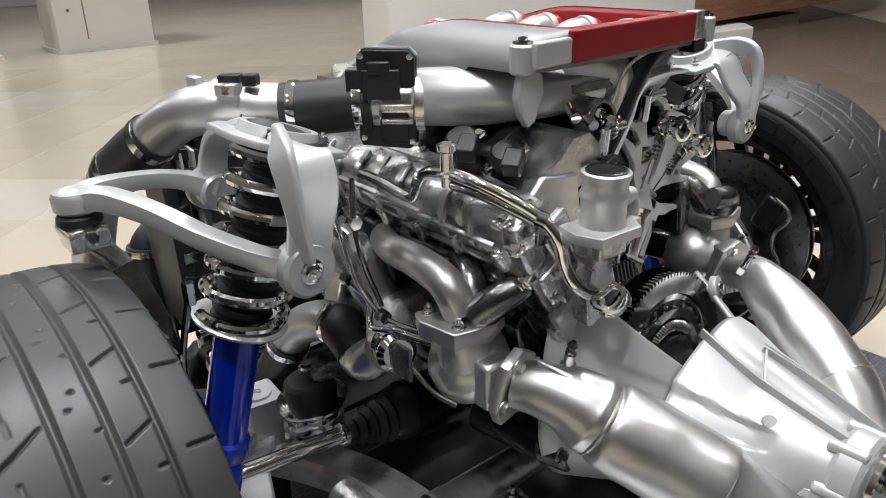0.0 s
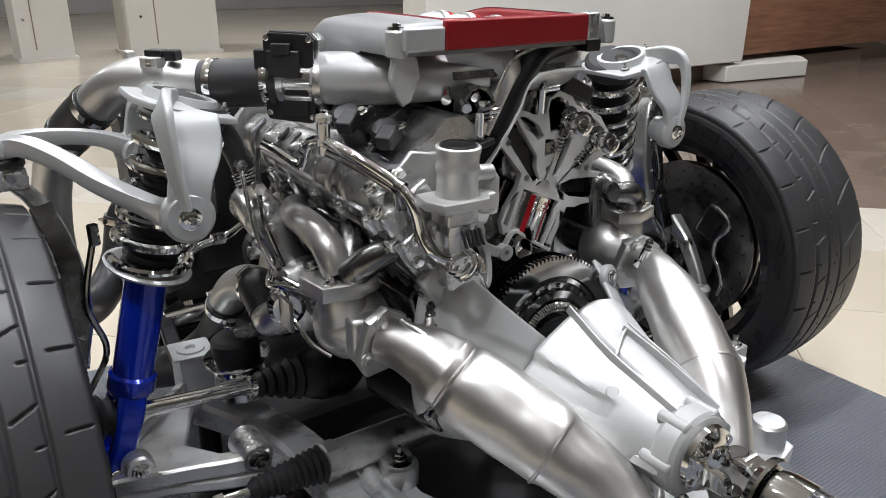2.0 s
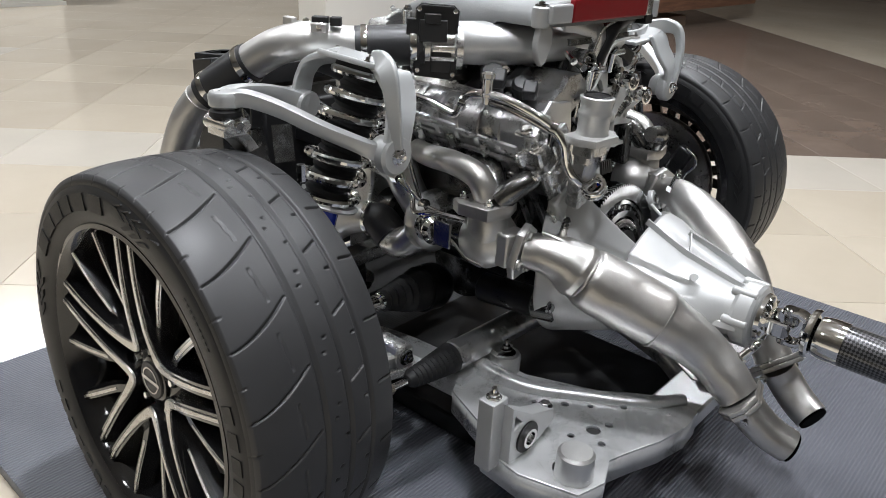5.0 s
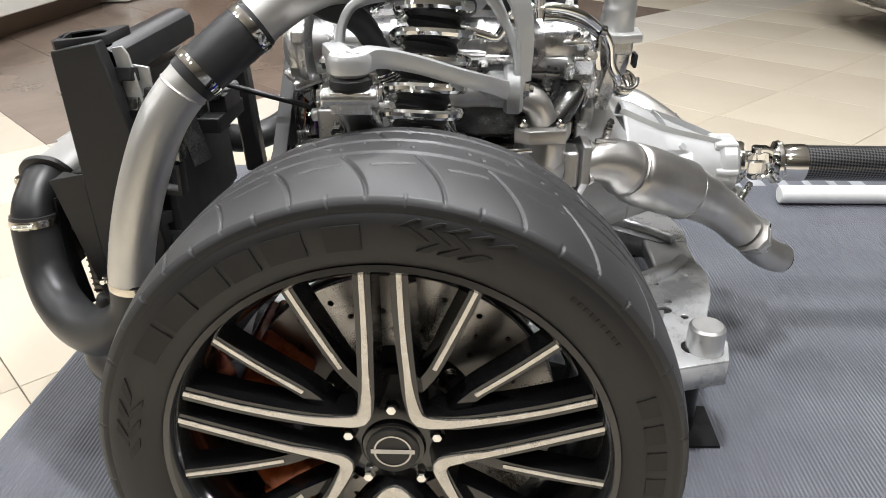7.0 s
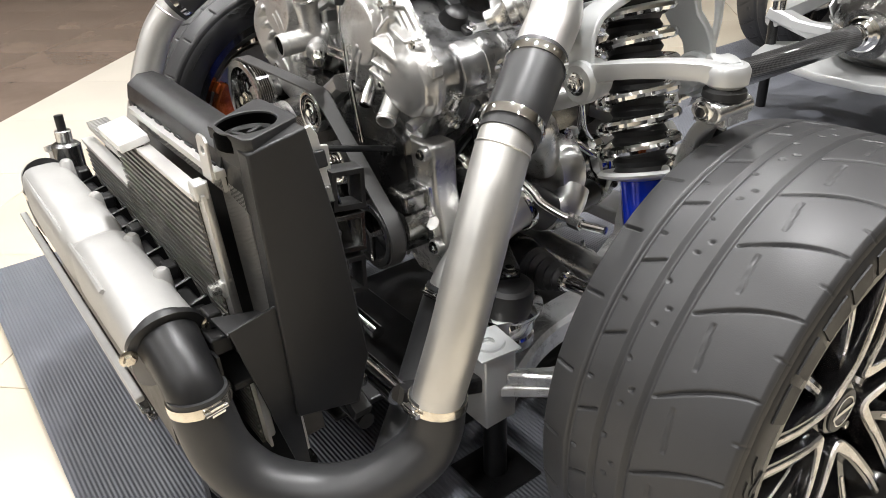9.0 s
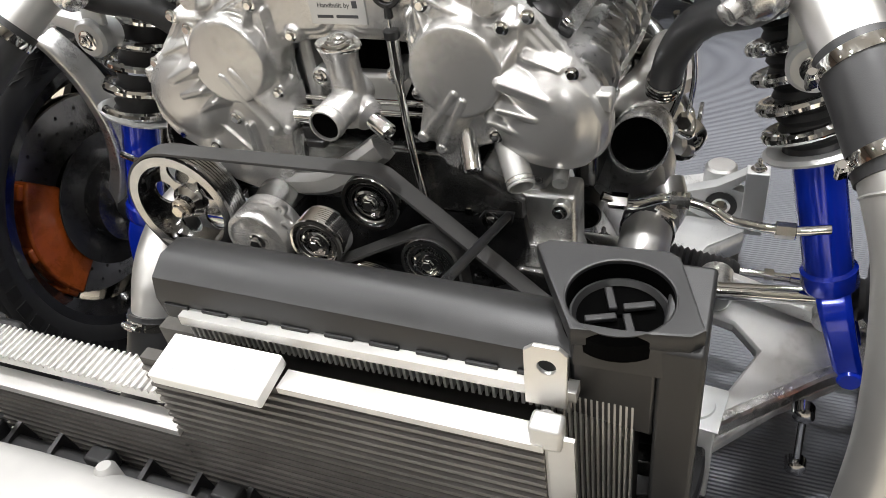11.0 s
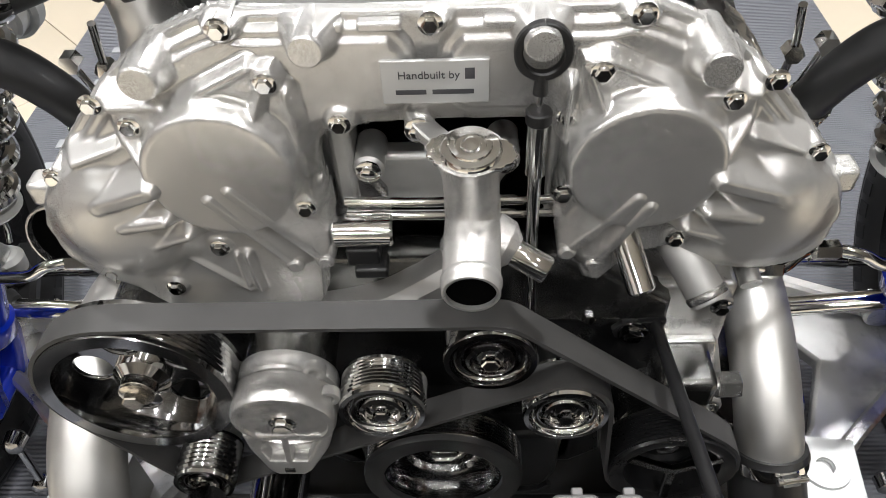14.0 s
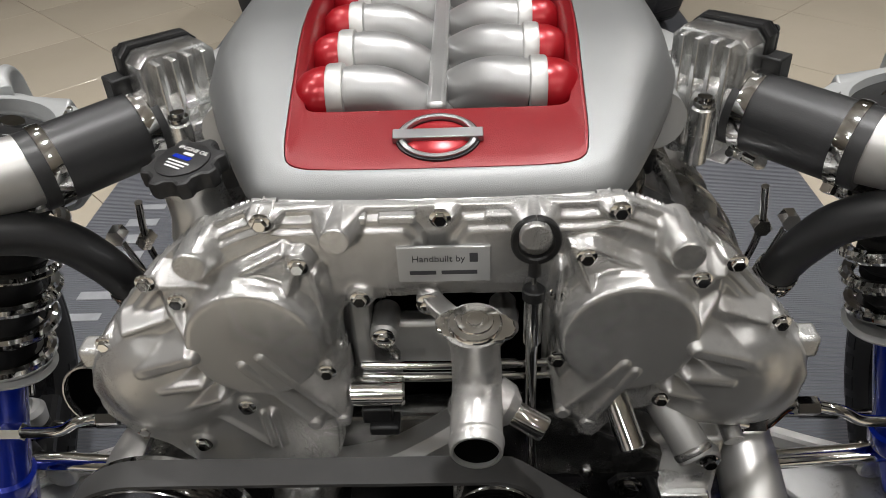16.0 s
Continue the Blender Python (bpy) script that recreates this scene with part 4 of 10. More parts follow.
def build_tower(s):
    X = lambda x, y, z: V((s * x, y, z))
    t = thing("strut_tower", X(0.445, 0.05, 0.70), "pale silver cast strut tower bracket with two arm mounts", "suspension bracket", "front suspension")
    out = [(-0.070, -0.045), (-0.048, -0.070), (0.0, -0.078), (0.048, -0.072), (0.074, -0.045), (0.078, 0.03), (0.062, 0.066), (0.030, 0.080), (-0.030, 0.080), (-0.064, 0.062)]
    m = tower_top(s)
    part("top_plate", plate(B(), [[(s * x, y) for x, y in out], circle(0, 0, 0.040, 32)], 0.010, m @ Matrix.Translation((0, 0, -0.010)), 0.003), PAINT_WHITE, t)
    bm = lathe(B(), [(0.040, -0.002), (0.041, 0.013), (0.049, 0.013), (0.054, -0.002)], m, 40, loop=True)
    part("rim_ring", bm, PAINT_WHITE, t)
    # rear strap down to the rear arm mount
    bm = sweep(B(), [m @ V((s * 0.004, 0.040, -0.006)), m @ V((s * 0.010, 0.078, -0.008)), X(0.472, 0.138, 0.792), X(0.490, 0.155, 0.755), X(0.500, 0.157, 0.705)],
               rect(0.058, 0.012, 0.4), (0, 1, 0.35), 8, [1.35, 1.30, 1.12, 1.0, 0.95])
    part("rear_strap", bm, PAINT_WHITE, t, bevel=0.002)
    bm = sweep(B(), [X(0.482, 0.085, 0.846), X(0.505, 0.125, 0.852), X(0.516, 0.152, 0.838), X(0.515, 0.165, 0.785), X(0.505, 0.164, 0.715)], rect(0.030, 0.012, 0.4), (s, 0.5, 0.2), 8, [1.2, 1.2, 1.1, 0.85, 0.8])
    part("outer_leg", bm, PAINT_WHITE, t, bevel=0.002)
    # front strap
    bm = sweep(B(), [m @ V((s * 0.006, -0.030, -0.006)), m @ V((s * 0.012, -0.066, -0.007)), X(0.480, -0.078, 0.822), X(0.486, -0.098, 0.795), X(0.490, -0.104, 0.765)],
               rect(0.046, 0.011, 0.4), (0, -1, 0.35), 8, [1.5, 1.3, 1.0, 0.9, 0.95])
    part("front_strap", bm, PAINT_WHITE, t, bevel=0.002)
    for y, w, z in ((0.150, 0.014, 0.702), (-0.108, 0.012, 0.744)):
        bm = cyl(B(), X(0.499, y - w, z), X(0.499, y + w, z), 0.036 if y > 0 else 0.030, seg=36, edge=0.005)
        part("arm_mount", bm, PAINT_WHITE, t)
    bm = hexbolt(B(), X(0.500, 0.164, 0.702), (0, 1, 0), 0.011, 0.010, True, 0.006)
    hexbolt(bm, X(0.499, -0.120, 0.744), (0, -1, 0), 0.011, 0.010, True, 0.004)
    pieces("pivot_bolt", bm, CHROME, t, "chrome pivot bolt", near=0.03)


def build_arms(s):
    X = lambda x, y, z: V((s * x, y, z))
    a = thing("upper_control_arm", X(0.684, -0.057, 0.77), "forged aluminium upper control arm shaped like an A", "control arm", "front suspension")
    sec = [(-0.0125, -0.011), (0.0125, -0.011), (0.0155, -0.002), (0.0135, 0.010), (0.008, 0.012), (0.0, 0.010), (-0.008, 0.012), (-0.0135, 0.010), (-0.0155, -0.002)]
    bm = sweep(B(), [X(0.684, -0.050, 0.782), X(0.658, -0.030, 0.784), X(0.622, 0.015, 0.768), X(0.585, 0.072, 0.742), X(0.550, 0.112, 0.722), X(0.524, 0.128, 0.708), X(0.497, 0.130, 0.703)],
               sec, (0, 0, 1), 7, [1.2, 1.1, 1.0, 1.0, 1.05, 1.25, 1.5])
    part("rear_leg", bm, PAINT_SILVER, a)
    bm = sweep(B(), [X(0.682, -0.062, 0.782), X(0.655, -0.075, 0.786), X(0.600, -0.092, 0.780), X(0.545, -0.100, 0.768), X(0.497, -0.088, 0.748)], sec, (0, 0, 1), 7, [1.1, 1.0, 0.95, 1.0, 1.4])
    part("front_leg", bm, PAINT_SILVER, a)
    bm = lathe(B(), [(0.020, -0.016), (0.0265, -0.010), (0.0275, 0.006), (0.024, 0.012), (0.018, 0.013), (0.016, 0.011)], axis(X(0.685, -0.056, 0.783), (0, 0, 1)), 36)
    part("ball_joint_boss", bm, PAINT_SILVER, a)
    bm = lathe(B(), [(0.020, 0), (0.026, -0.006), (0.027, -0.014), (0.022, -0.020), (0.016, -0.028)], axis(X(0.685, -0.056, 0.770), (0, 0, 1)), 28)
    part("dust_boot", bm, BOOT, a, "black rubber dust boot")
    bm = cyl(B(), X(0.497, 0.112, 0.702), X(0.497, 0.142, 0.702), 0.026, seg=30, edge=0.004)
    cyl(bm, X(0.497, -0.102, 0.744), X(0.497, -0.070, 0.744), 0.026, seg=30, edge=0.004)
    pieces("pivot_sleeve", bm, PAINT_SILVER, a)
    # lower arm
    b = thing("lower_control_arm", X(0.72, 0.0, 0.198), "cast aluminium lower control arm with bolted bushings", "control arm", "front suspension")
    low = [(s * 0.735, -0.02), (s * 0.735, 0.03), (s * 0.66, 0.052), (s * 0.56, 0.075), (s * 0.47, 0.115), (s * 0.40, 0.135), (s * 0.375, 0.10), (s * 0.40, 0.055),
           (s * 0.46, 0.035), (s * 0.50, -0.02), (s * 0.46, -0.12), (s * 0.40, -0.20), (s * 0.405, -0.235), (s * 0.44, -0.235), (s * 0.53, -0.13), (s * 0.62, -0.05)]
    part("web", prism(B(), low, 0.022, Matrix.Translation((0, 0, 0.214))), FRAME, b, bevel=0.005)
    bm = sweep(B(), [X(0.735, 0.01, 0.233), X(0.64, 0.045, 0.250), X(0.54, 0.078, 0.254), X(0.45, 0.112, 0.258), X(0.405, 0.118, 0.261)], rect(0.022, 0.030, 0.4), (0, 0, 1), 6)
    sweep(bm, [X(0.735, -0.01, 0.233), X(0.62, -0.045, 0.246), X(0.53, -0.12, 0.246), X(0.43, -0.215, 0.246)], rect(0.020, 0.026, 0.4), (0, 0, 1), 6)
    part("rib", bm, CAST, b)
    bm = cyl(B(), X(0.425, 0.055, 0.262), X(0.425, 0.125, 0.262), 0.028, seg=30, edge=0.004)
    part("bushing", bm, CAST, b)
    bm = hexbolt(B(), X(0.425, 0.126, 0.262), (0, 1, 0), 0.012, 0.012, True, 0.006)
    part("bushing_bolt", bm, CHROME_DARK, b)
    bm = cyl(B(), X(0.594, 0.028, 0.270), X(0.594, 0.060, 0.270), 0.024, seg=28, edge=0.004)
    part("strut_lug", bm, CAST, b)
    bm = hexbolt(B(), X(0.594, 0.060, 0.270), (0, 1, 0), 0.010, 0.010, True, 0.007)
    part("lug_bolt", bm, CHROME, b)
    bm = lathe(B(), [(0.03, 0.0), (0.03, 0.02), (0.02, 0.03)], axis(X(0.72, 0.0, 0.214), (0, 0, 1)), 28)
    part("ball_joint", bm, CAST_DARK, b)
    # drive shaft
    h = thing("drive_shaft", X(0.48, 0.0, 0.33), "chromed front drive shaft with black ribbed boots", "drive shaft", "front suspension")
    pi, po = X(0.335, 0.0, 0.318), X(0.66, 0.0, 0.352)
    d = (po - pi).normalized()
    part("shaft", cyl(B(), pi, po, 0.0135, seg=24), CHROME, h)
    prof = [(0.016, 0.03)]
    for i, r in enumerate((0.020, 0.024, 0.029, 0.034, 0.038)):
        prof += [(r + 0.004, 0.012 - i * 0.017), (r - 0.001, 0.004 - i * 0.017)]
    prof += [(0.048, -0.085), (0.048, -0.10), (0.03, -0.10)]
    part("inner_boot", lathe(B(), prof, axis(pi + d * 0.02, d), 32), BOOT, h, "black ribbed rubber boot", smooth=50)
    part("boot_band", lathe(B(), [(0.0175, 0), (0.0195, 0.002), (0.0195, 0.014), (0.0175, 0.016)], axis(pi + d * 0.036, d), 24), CHROME, h)
    part("inner_joint", lathe(B(), [(0.03, 0), (0.052, 0.004), (0.054, 0.05), (0.046, 0.07), (0.03, 0.09)], axis(pi - d * 0.075, -d), 32), STEEL_BLACK, h)
    prof = [(0.018, 0.0)]
    for i, r in enumerate((0.022, 0.028, 0.034, 0.040)):
        prof += [(r + 0.004, 0.01 + i * 0.016), (r, 0.018 + i * 0.016)]
    prof += [(0.045, 0.08), (0.045, 0.10)]
    part("outer_boot", lathe(B(), prof, axis(po - d * 0.07, d), 32), BOOT, h, "black ribbed rubber boot", smooth=50)
    # anti-roll bar link
    k = thing("stabiliser_link", X(0.56, -0.16, 0.2), "short chrome stabiliser link with ball ends", "link", "front suspension")
    part("rod", cyl(B(), X(0.565, -0.165, 0.17), X(0.56, -0.16, 0.265), 0.006, seg=14), CHROME, k)
    part("lower_end", lathe(B(), [(0.006, -0.014), (0.014, -0.009), (0.015, 0.008), (0.008, 0.014)], axis(X(0.565, -0.165, 0.165), (0, 1, 0)), 20), CHROME_DARK, k)
    part("upper_end", lathe(B(), [(0.006, -0.014), (0.014, -0.009), (0.015, 0.008), (0.008, 0.014)], axis(X(0.56, -0.16, 0.27), (0, 1, 0)), 20), CHROME_DARK, k)


def build_steering(s):
    X = lambda x, y, z: V((s * x, y, z))
    r = thing("steering_gear", X(0.25, 0.17, 0.19), "grey cast steering rack with a black ribbed gaiter", "steering rack", "steering")
    part("housing", cyl(B(), X(0.0, 0.175, 0.242), X(0.328, 0.17, 0.242), 0.031, seg=30), CAST, r)
    part("end_nut", cyl(B(), X(0.305, 0.17, 0.242), X(0.332, 0.17, 0.242), 0.034, seg=6, edge=0.003), CAST, r)
    prof = [(0.02, 0)]
    for i in range(11):
        k = 1 - 0.38 * i / 10
        prof += [(0.033 * k, 0.004 + i * 0.0112), (0.0265 * k, 0.0096 + i * 0.0112)]
    prof += [(0.012, 0.128)]
    part("gaiter", lathe(B(), prof, axis(X(0.332, 0.17, 0.242), (s, -0.03, -0.02)), 32), BOOT, r, "black ribbed rubber gaiter", smooth=50)
    bm = cyl(B(), X(0.455, 0.166, 0.239), X(0.70, 0.155, 0.245), 0.0075, seg=16)
    cyl(bm, X(0.50, 0.164, 0.240), X(0.515, 0.164, 0.240), 0.012, seg=6)
    cyl(bm, X(0.54, 0.163, 0.241), X(0.60, 0.160, 0.242), 0.0105, seg=16, edge=0.002)
    part("tie_rod", bm, CHROME, r, "chrome tie rod")
    bm = lathe(B(), [(0.032, -0.04), (0.033, -0.005), (0.030, 0.0), (0.0, 0.0)], axis(X(0.214, 0.222, 0.226), (0, 0, 1)), 36)
    box(bm, X(0.214, 0.195, 0.21), (0.05, 0.05, 0.05))
    part("mount", bm, CAST, r)
    bm = lathe(B(), [(0.021, 0), (0.021, 0.003), (0.0, 0.003)], axis(X(0.214, 0.222, 0.226), (0, 0, 1)), 28)
    hexbolt(bm, X(0.214, 0.222, 0.235), (0, 0, 1), 0.009, 0.010, True, 0.014)
    part("mount_bolt", bm, CHROME_DARK, r)


def build_subframe():
    f = thing("subframe", (0, 0.35, 0.0), "pressed silver steel front subframe with round holes", "subframe")
    for s in (1, -1):
        X = lambda x, y, z: V((s * x, y, z))
        out = [(0.10, 0.46), (0.14, 0.41), (0.17, 0.34), (0.20, 0.27), (0.20, 0.20), (0.30, 0.17), (0.36, 0.20), (0.40, 0.30), (0.46, 0.36), (0.47, 0.45), (0.44, 0.555),
               (0.38, 0.57), (0.32, 0.545), (0.27, 0.56), (0.20, 0.585), (0.12, 0.60), (0.06, 0.595), (0.05, 0.53)]
        holes = [circle(0.264, 0.476, 0.014, 20), circle(0.31, 0.455, 0.007, 12), (circle(0.23, 0.49, 0.0075, 12)), circle(0.29, 0.51, 0.0075, 12), circle(0.25, 0.30, 0.006, 12),
                 circle(0.27, 0.34, 0.0055, 12), circle(0.232, 0.39, 0.008, 12), circle(0.20, 0.43, 0.006, 12), circle(0.155, 0.48, 0.0065, 12), circle(0.11, 0.555, 0.0065, 12)]
        mir = lambda o: [(s * x, y) for x, y in o]
        part("side_plate", plate(B(), [mir(out)] + [mir(h) for h in holes], 0.006, Matrix.Translation((0, 0, 0.182)), 0.001), FRAME, f)
        bm = B()
        for i in range(len(out)):
            a, b = out[i], out[(i + 1) % len(out)]
            q = [bm.verts.new((s * p[0], p[1], z)) for p, z in ((a, 0.184), (b, 0.184), (b, 0.135), (a, 0.135))]
            bm.faces.new(q)
        bmesh.ops.remove_doubles(bm, verts=bm.verts, dist=0.0002)
        part("skirt", bm, FRAME, f, solid=0.003)
        # raised bead that runs round the opening
        bm = tube(B(), [X(0.05, 0.56, 0.196), X(0.12, 0.50, 0.192), X(0.185, 0.40, 0.19), X(0.24, 0.31, 0.19), X(0.26, 0.22, 0.196), X(0.25, 0.15, 0.2)], [0.012, 0.014, 0.016, 0.018, 0.02, 0.022], 14)
        part("bead", bm, FRAME, f)
        # pivot block with stud, triangular bracket and bush
        bm = box(B(), X(0.472, 0.385, 0.245), (0.042, 0.034, 0.140))
        part("pillar", bm, PAINT_SILVER, f, bevel=0.002)
        bm = hexbolt(B(), X(0.472, 0.385, 0.315), (0, 0, 1), 0.010, 0.011, True, 0.012)
        part("stud", bm, CHROME, f)
        tri = [(s * 0.462, 0.305), (s * 0.462, 0.185), (s * 0.385, 0.185), (s * 0.325, 0.215), (s * 0.325, 0.240), (s * 0.40, 0.265)]
        cut1 = [(s * 0.453, 0.285), (s * 0.453, 0.255), (s * 0.430, 0.262)]
        m = Matrix(((1, 0, 0, 0), (0, 0, 1, 0.392), (0, 1, 0, 0), (0, 0, 0, 1)))
        part("bracket", plate(B(), [tri, circle(s * 0.412, 0.222, 0.030, 28), cut1], 0.030, m, 0.002), PAINT_SILVER, f)
        bm = lathe(B(), [(0.0305, 0), (0.0305, 0.036), (0.018, 0.036), (0.018, 0)], axis(X(0.412, 0.389, 0.222), (0, 1, 0)), 32, loop=True)
        part("bush", bm, BOOT, f)
        bm = lathe(B(), [(0.019, 0), (0.019, 0.042), (0.013, 0.042), (0.013, 0)], axis(X(0.412, 0.389, 0.222), (0, 1, 0)), 28, loop=True)
        part("bush_sleeve", bm, CHROME, f)
        bm = hexbolt(B(), X(0.333, 0.405, 0.240), (0, 0, 1), 0.010, 0.010)
        part("bracket_bolt", bm, CHROME_DARK, f)
        bm = lathe(B(), [(0.035, 0.0), (0.033, 0.048), (0.028, 0.053), (0.0, 0.053)], axis(X(0.402, 0.520, 0.187), (0, 0, 1)), 36)
        part("body_mount", bm, CAST, f)
        # front corner mount with its square pad
        bm = box(B(), X(0.421, -0.22, 0.235), (0.062, 0.066, 0.145))
        part("front_pillar", bm, PAINT_SILVER, f, bevel=0.003)
        bm = plate(B(), [[(s * 0.421 + a, -0.22 + b) for a, b in ((-0.043, -0.034), (0.034, -0.043), (0.043, 0.034), (-0.034, 0.043))], circle(s * 0.421, -0.22, 0.010, 20)], 0.004,
                   Matrix.Translation((0, 0, 0.3075)), 0.0008)
        part("pad", bm, PAINT_WHITE, f)
        bm = lathe(B(), [(0.0105, 0.0), (0.0105, 0.004), (0.027, 0.004), (0.028, 0.0)], axis(X(0.421, -0.22, 0.3115), (0, 0, 1)), 36, loop=True)
        part("pad_washer", bm, PAINT_WHITE, f)
        bm = sweep(B(), [X(0.42, -0.22, 0.185), X(0.36, -0.12, 0.18), X(0.32, 0.0, 0.18), X(0.30, 0.20, 0.175)], rect(0.075, 0.055, 0.3), (0, 0, 1), 6)
        part("side_rail", bm, FRAME, f)
        # stands that carry the subframe
        bm = cyl(B(), X(0.40, 0.50, 0.0), X(0.40, 0.50, 0.19), 0.022, seg=20)
        box(bm, X(0.40, 0.50, 0.003), (0.12, 0.12, 0.006))
        part("stand_post", bm, STEEL_BLACK, f, "black steel display post")
        bm = cyl(B(), X(0.41, -0.20, 0.0), X(0.41, -0.20, 0.19), 0.022, seg=20)
        box(bm, X(0.41, -0.20, 0.003), (0.12, 0.12, 0.006))
        part("stand_post", bm, STEEL_BLACK, f, "black steel display post")
    part("cross_beam", box(B(), (0, 0.545, 0.165), (0.22, 0.10, 0.04)), PAINT_SILVER, f, bevel=0.006)
    part("front_beam", cyl(B(), (-0.42, -0.40, 0.30), (0.42, -0.40, 0.30), 0.019, seg=28), CHROME, f, "chromed cross tube")
    for s in (1, -1):
        bm = sweep(B(), [V((s * 0.42, -0.40, 0.30)), V((s * 0.43, -0.30, 0.27)), V((s * 0.425, -0.23, 0.24))], rect(0.03, 0.03), (0, 0, 1), 5)
        part("beam_bracket", bm, STEEL_BLACK, f)


def build_engine_mount(s):
    X = lambda x, y, z: V((s * x, y, z))
    e = thing("engine_mount", X(0.354, -0.125, 0.235), "black rubber engine mount in chromed rings", "engine mount", "engine mounts")
    m = axis(X(0.354, -0.125, 0.235), (s * 0.08, 0, 1))
    part("base_cup", lathe(B(), [(0.040, 0), (0.050, 0.010), (0.050, 0.030), (0.046, 0.034), (0.046, 0.040), (0.050, 0.044), (0.050, 0.072), (0.046, 0.078)], m, 44), CHROME, e, "chromed mount cup")
    part("ring", lathe(B(), [(0.044, 0.080), (0.062, 0.082), (0.063, 0.086), (0.062, 0.090), (0.044, 0.092)], m, 48, loop=True), CHROME, e)
    part("rubber", lathe(B(), [(0.045, 0.086), (0.044, 0.096), (0.046, 0.104), (0.044, 0.124), (0.036, 0.130), (0.0, 0.131)], m, 40), BOOT, e)
    bm = sweep(B(), [X(0.358, -0.125, 0.372), X(0.30, -0.10, 0.39), X(0.22, -0.06, 0.42)], rect(0.05, 0.03), (0, 0, 1), 4)
    part("engine_arm", bm, CAST_DARK, e)
    part("bolt", hexbolt(B(), m @ V((0, 0, 0.150)), (0, 0, 1), 0.010, 0.012), CHROME_DARK, e)


for s in (1, -1):
    build_strut(s)
    build_tower(s)
    build_arms(s)
    build_steering(s)
    build_engine_mount(s)
build_subframe()

# ---- engine: front ----
def FRONT(y):
    """A plane that faces forwards at depth y: its x is the car's x, its y is height, its z points forwards."""
    return Matrix(((1, 0, 0, 0), (0, 0, -1, y), (0, 1, 0, 0), (0, 0, 0, 1)))


def fcyl(bm, x, z, r, y0, y1, edge=0.002, seg=28, r2=None):
    return cyl(bm, (x, y0, z), (x, y1, z), r, r2, seg, edge)


def soft(ring):
    """The same outline with its corners rounded."""
    for k in range(2):
        ring = [(x * q + a * (1 - q), y * q + b * (1 - q)) for (x, y), (a, b) in zip(ring, ring[1:] + ring[:1]) for q in (0.78, 0.22)]
    return ring


eng = thing("engine", (0, 0.05, 0.3), "silver twin-turbo vee engine with its side cut away", "engine")

# chain cover: a flange with two swollen lobes, its relief drawn as heights over the flange
def near_line(U, Z, a, b):
    """Distance from a line between two places, and how far along it."""
    (ax, az), (bx, bz) = a, b
    L2 = (bx - ax) ** 2 + (bz - az) ** 2
    t = np.clip(((U - ax) * (bx - ax) + (Z - az) * (bz - az)) / L2, 0, 1)
    return np.hypot(U - ax - t * (bx - ax), Z - az - t * (bz - az)), t


def inside(U, Z, poly):
    """Distance to an outline, positive within it."""
    d, odd = np.full(U.shape, 9.0), np.zeros(U.shape, bool)
    for a, b in zip(poly, poly[1:] + poly[:1]):
        d = np.minimum(d, near_line(U, Z, a, b)[0])
        if a[1] != b[1]:
            cross = (a[1] > Z) != (b[1] > Z)
            odd ^= cross & (U < (b[0] - a[0]) * (Z - a[1]) / (b[1] - a[1]) + a[0])
    return np.where(odd, d, -d)


def ease(lo, hi, v):
    t = np.clip((v - lo) / (hi - lo), 0, 1)
    return t * t * (3 - 2 * t)


def swell(a, b, k):
    """The greater of two heights, with a fillet of about k between them."""
    q = np.clip(k - np.abs(a - b), 0, None) / k
    return np.maximum(a, b) + q * q * k / 4


TOPLINE = [(0.0, 0.882), (0.078, 0.883), (0.112, 0.882), (0.131, 0.886), (0.157, 0.877), (0.190, 0.860), (0.226, 0.831), (0.266, 0.785), (0.301, 0.742), (0.307, 0.715), (0.302, 0.685)]
LOBES = {-1: [(0.287, 0.661), (0.255, 0.643), (0.238, 0.624), (0.207, 0.593), (0.160, 0.579), (0.116, 0.590), (0.090, 0.628), (0.083, 0.685), (0.079, 0.730), (0.084, 0.764), (0.077, 0.795), (0.0, 0.799)],
         1: [(0.288, 0.667), (0.256, 0.656), (0.215, 0.664), (0.180, 0.683), (0.150, 0.672), (0.128, 0.640), (0.110, 0.648), (0.094, 0.690), (0.087, 0.730), (0.094, 0.762), (0.092, 0.790), (0.080, 0.799), (0.0, 0.799)]}
PLATE_TOP = [(0.096, 0.858), (0.114, 0.857), (0.170, 0.829), (0.188, 0.830), (0.214, 0.829), (0.216, 0.794), (0.254, 0.780), (0.286, 0.756), (0.300, 0.722), (0.297, 0.688), (0.280, 0.664)]
PLATE_LOW = {-1: [(0.250, 0.646), (0.234, 0.627), (0.204, 0.598), (0.160, 0.585), (0.119, 0.596), (0.095, 0.632), (0.089, 0.690), (0.085, 0.735), (0.091, 0.766), (0.088, 0.800)],
             1: [(0.252, 0.660), (0.213, 0.670), (0.182, 0.689), (0.152, 0.680), (0.129, 0.648), (0.114, 0.654), (0.100, 0.692), (0.093, 0.730), (0.099, 0.760), (0.097, 0.800)]}
RIM_BOLTS = {-1: [(0.126, 0.880), (0.225, 0.828), (0.275, 0.766), (0.061, 0.808), (0.268, 0.664)], 1: [(0.004, 0.881), (0.132, 0.883), (0.222, 0.835), (0.266, 0.776), (0.092, 0.810), (0.254, 0.678)]}
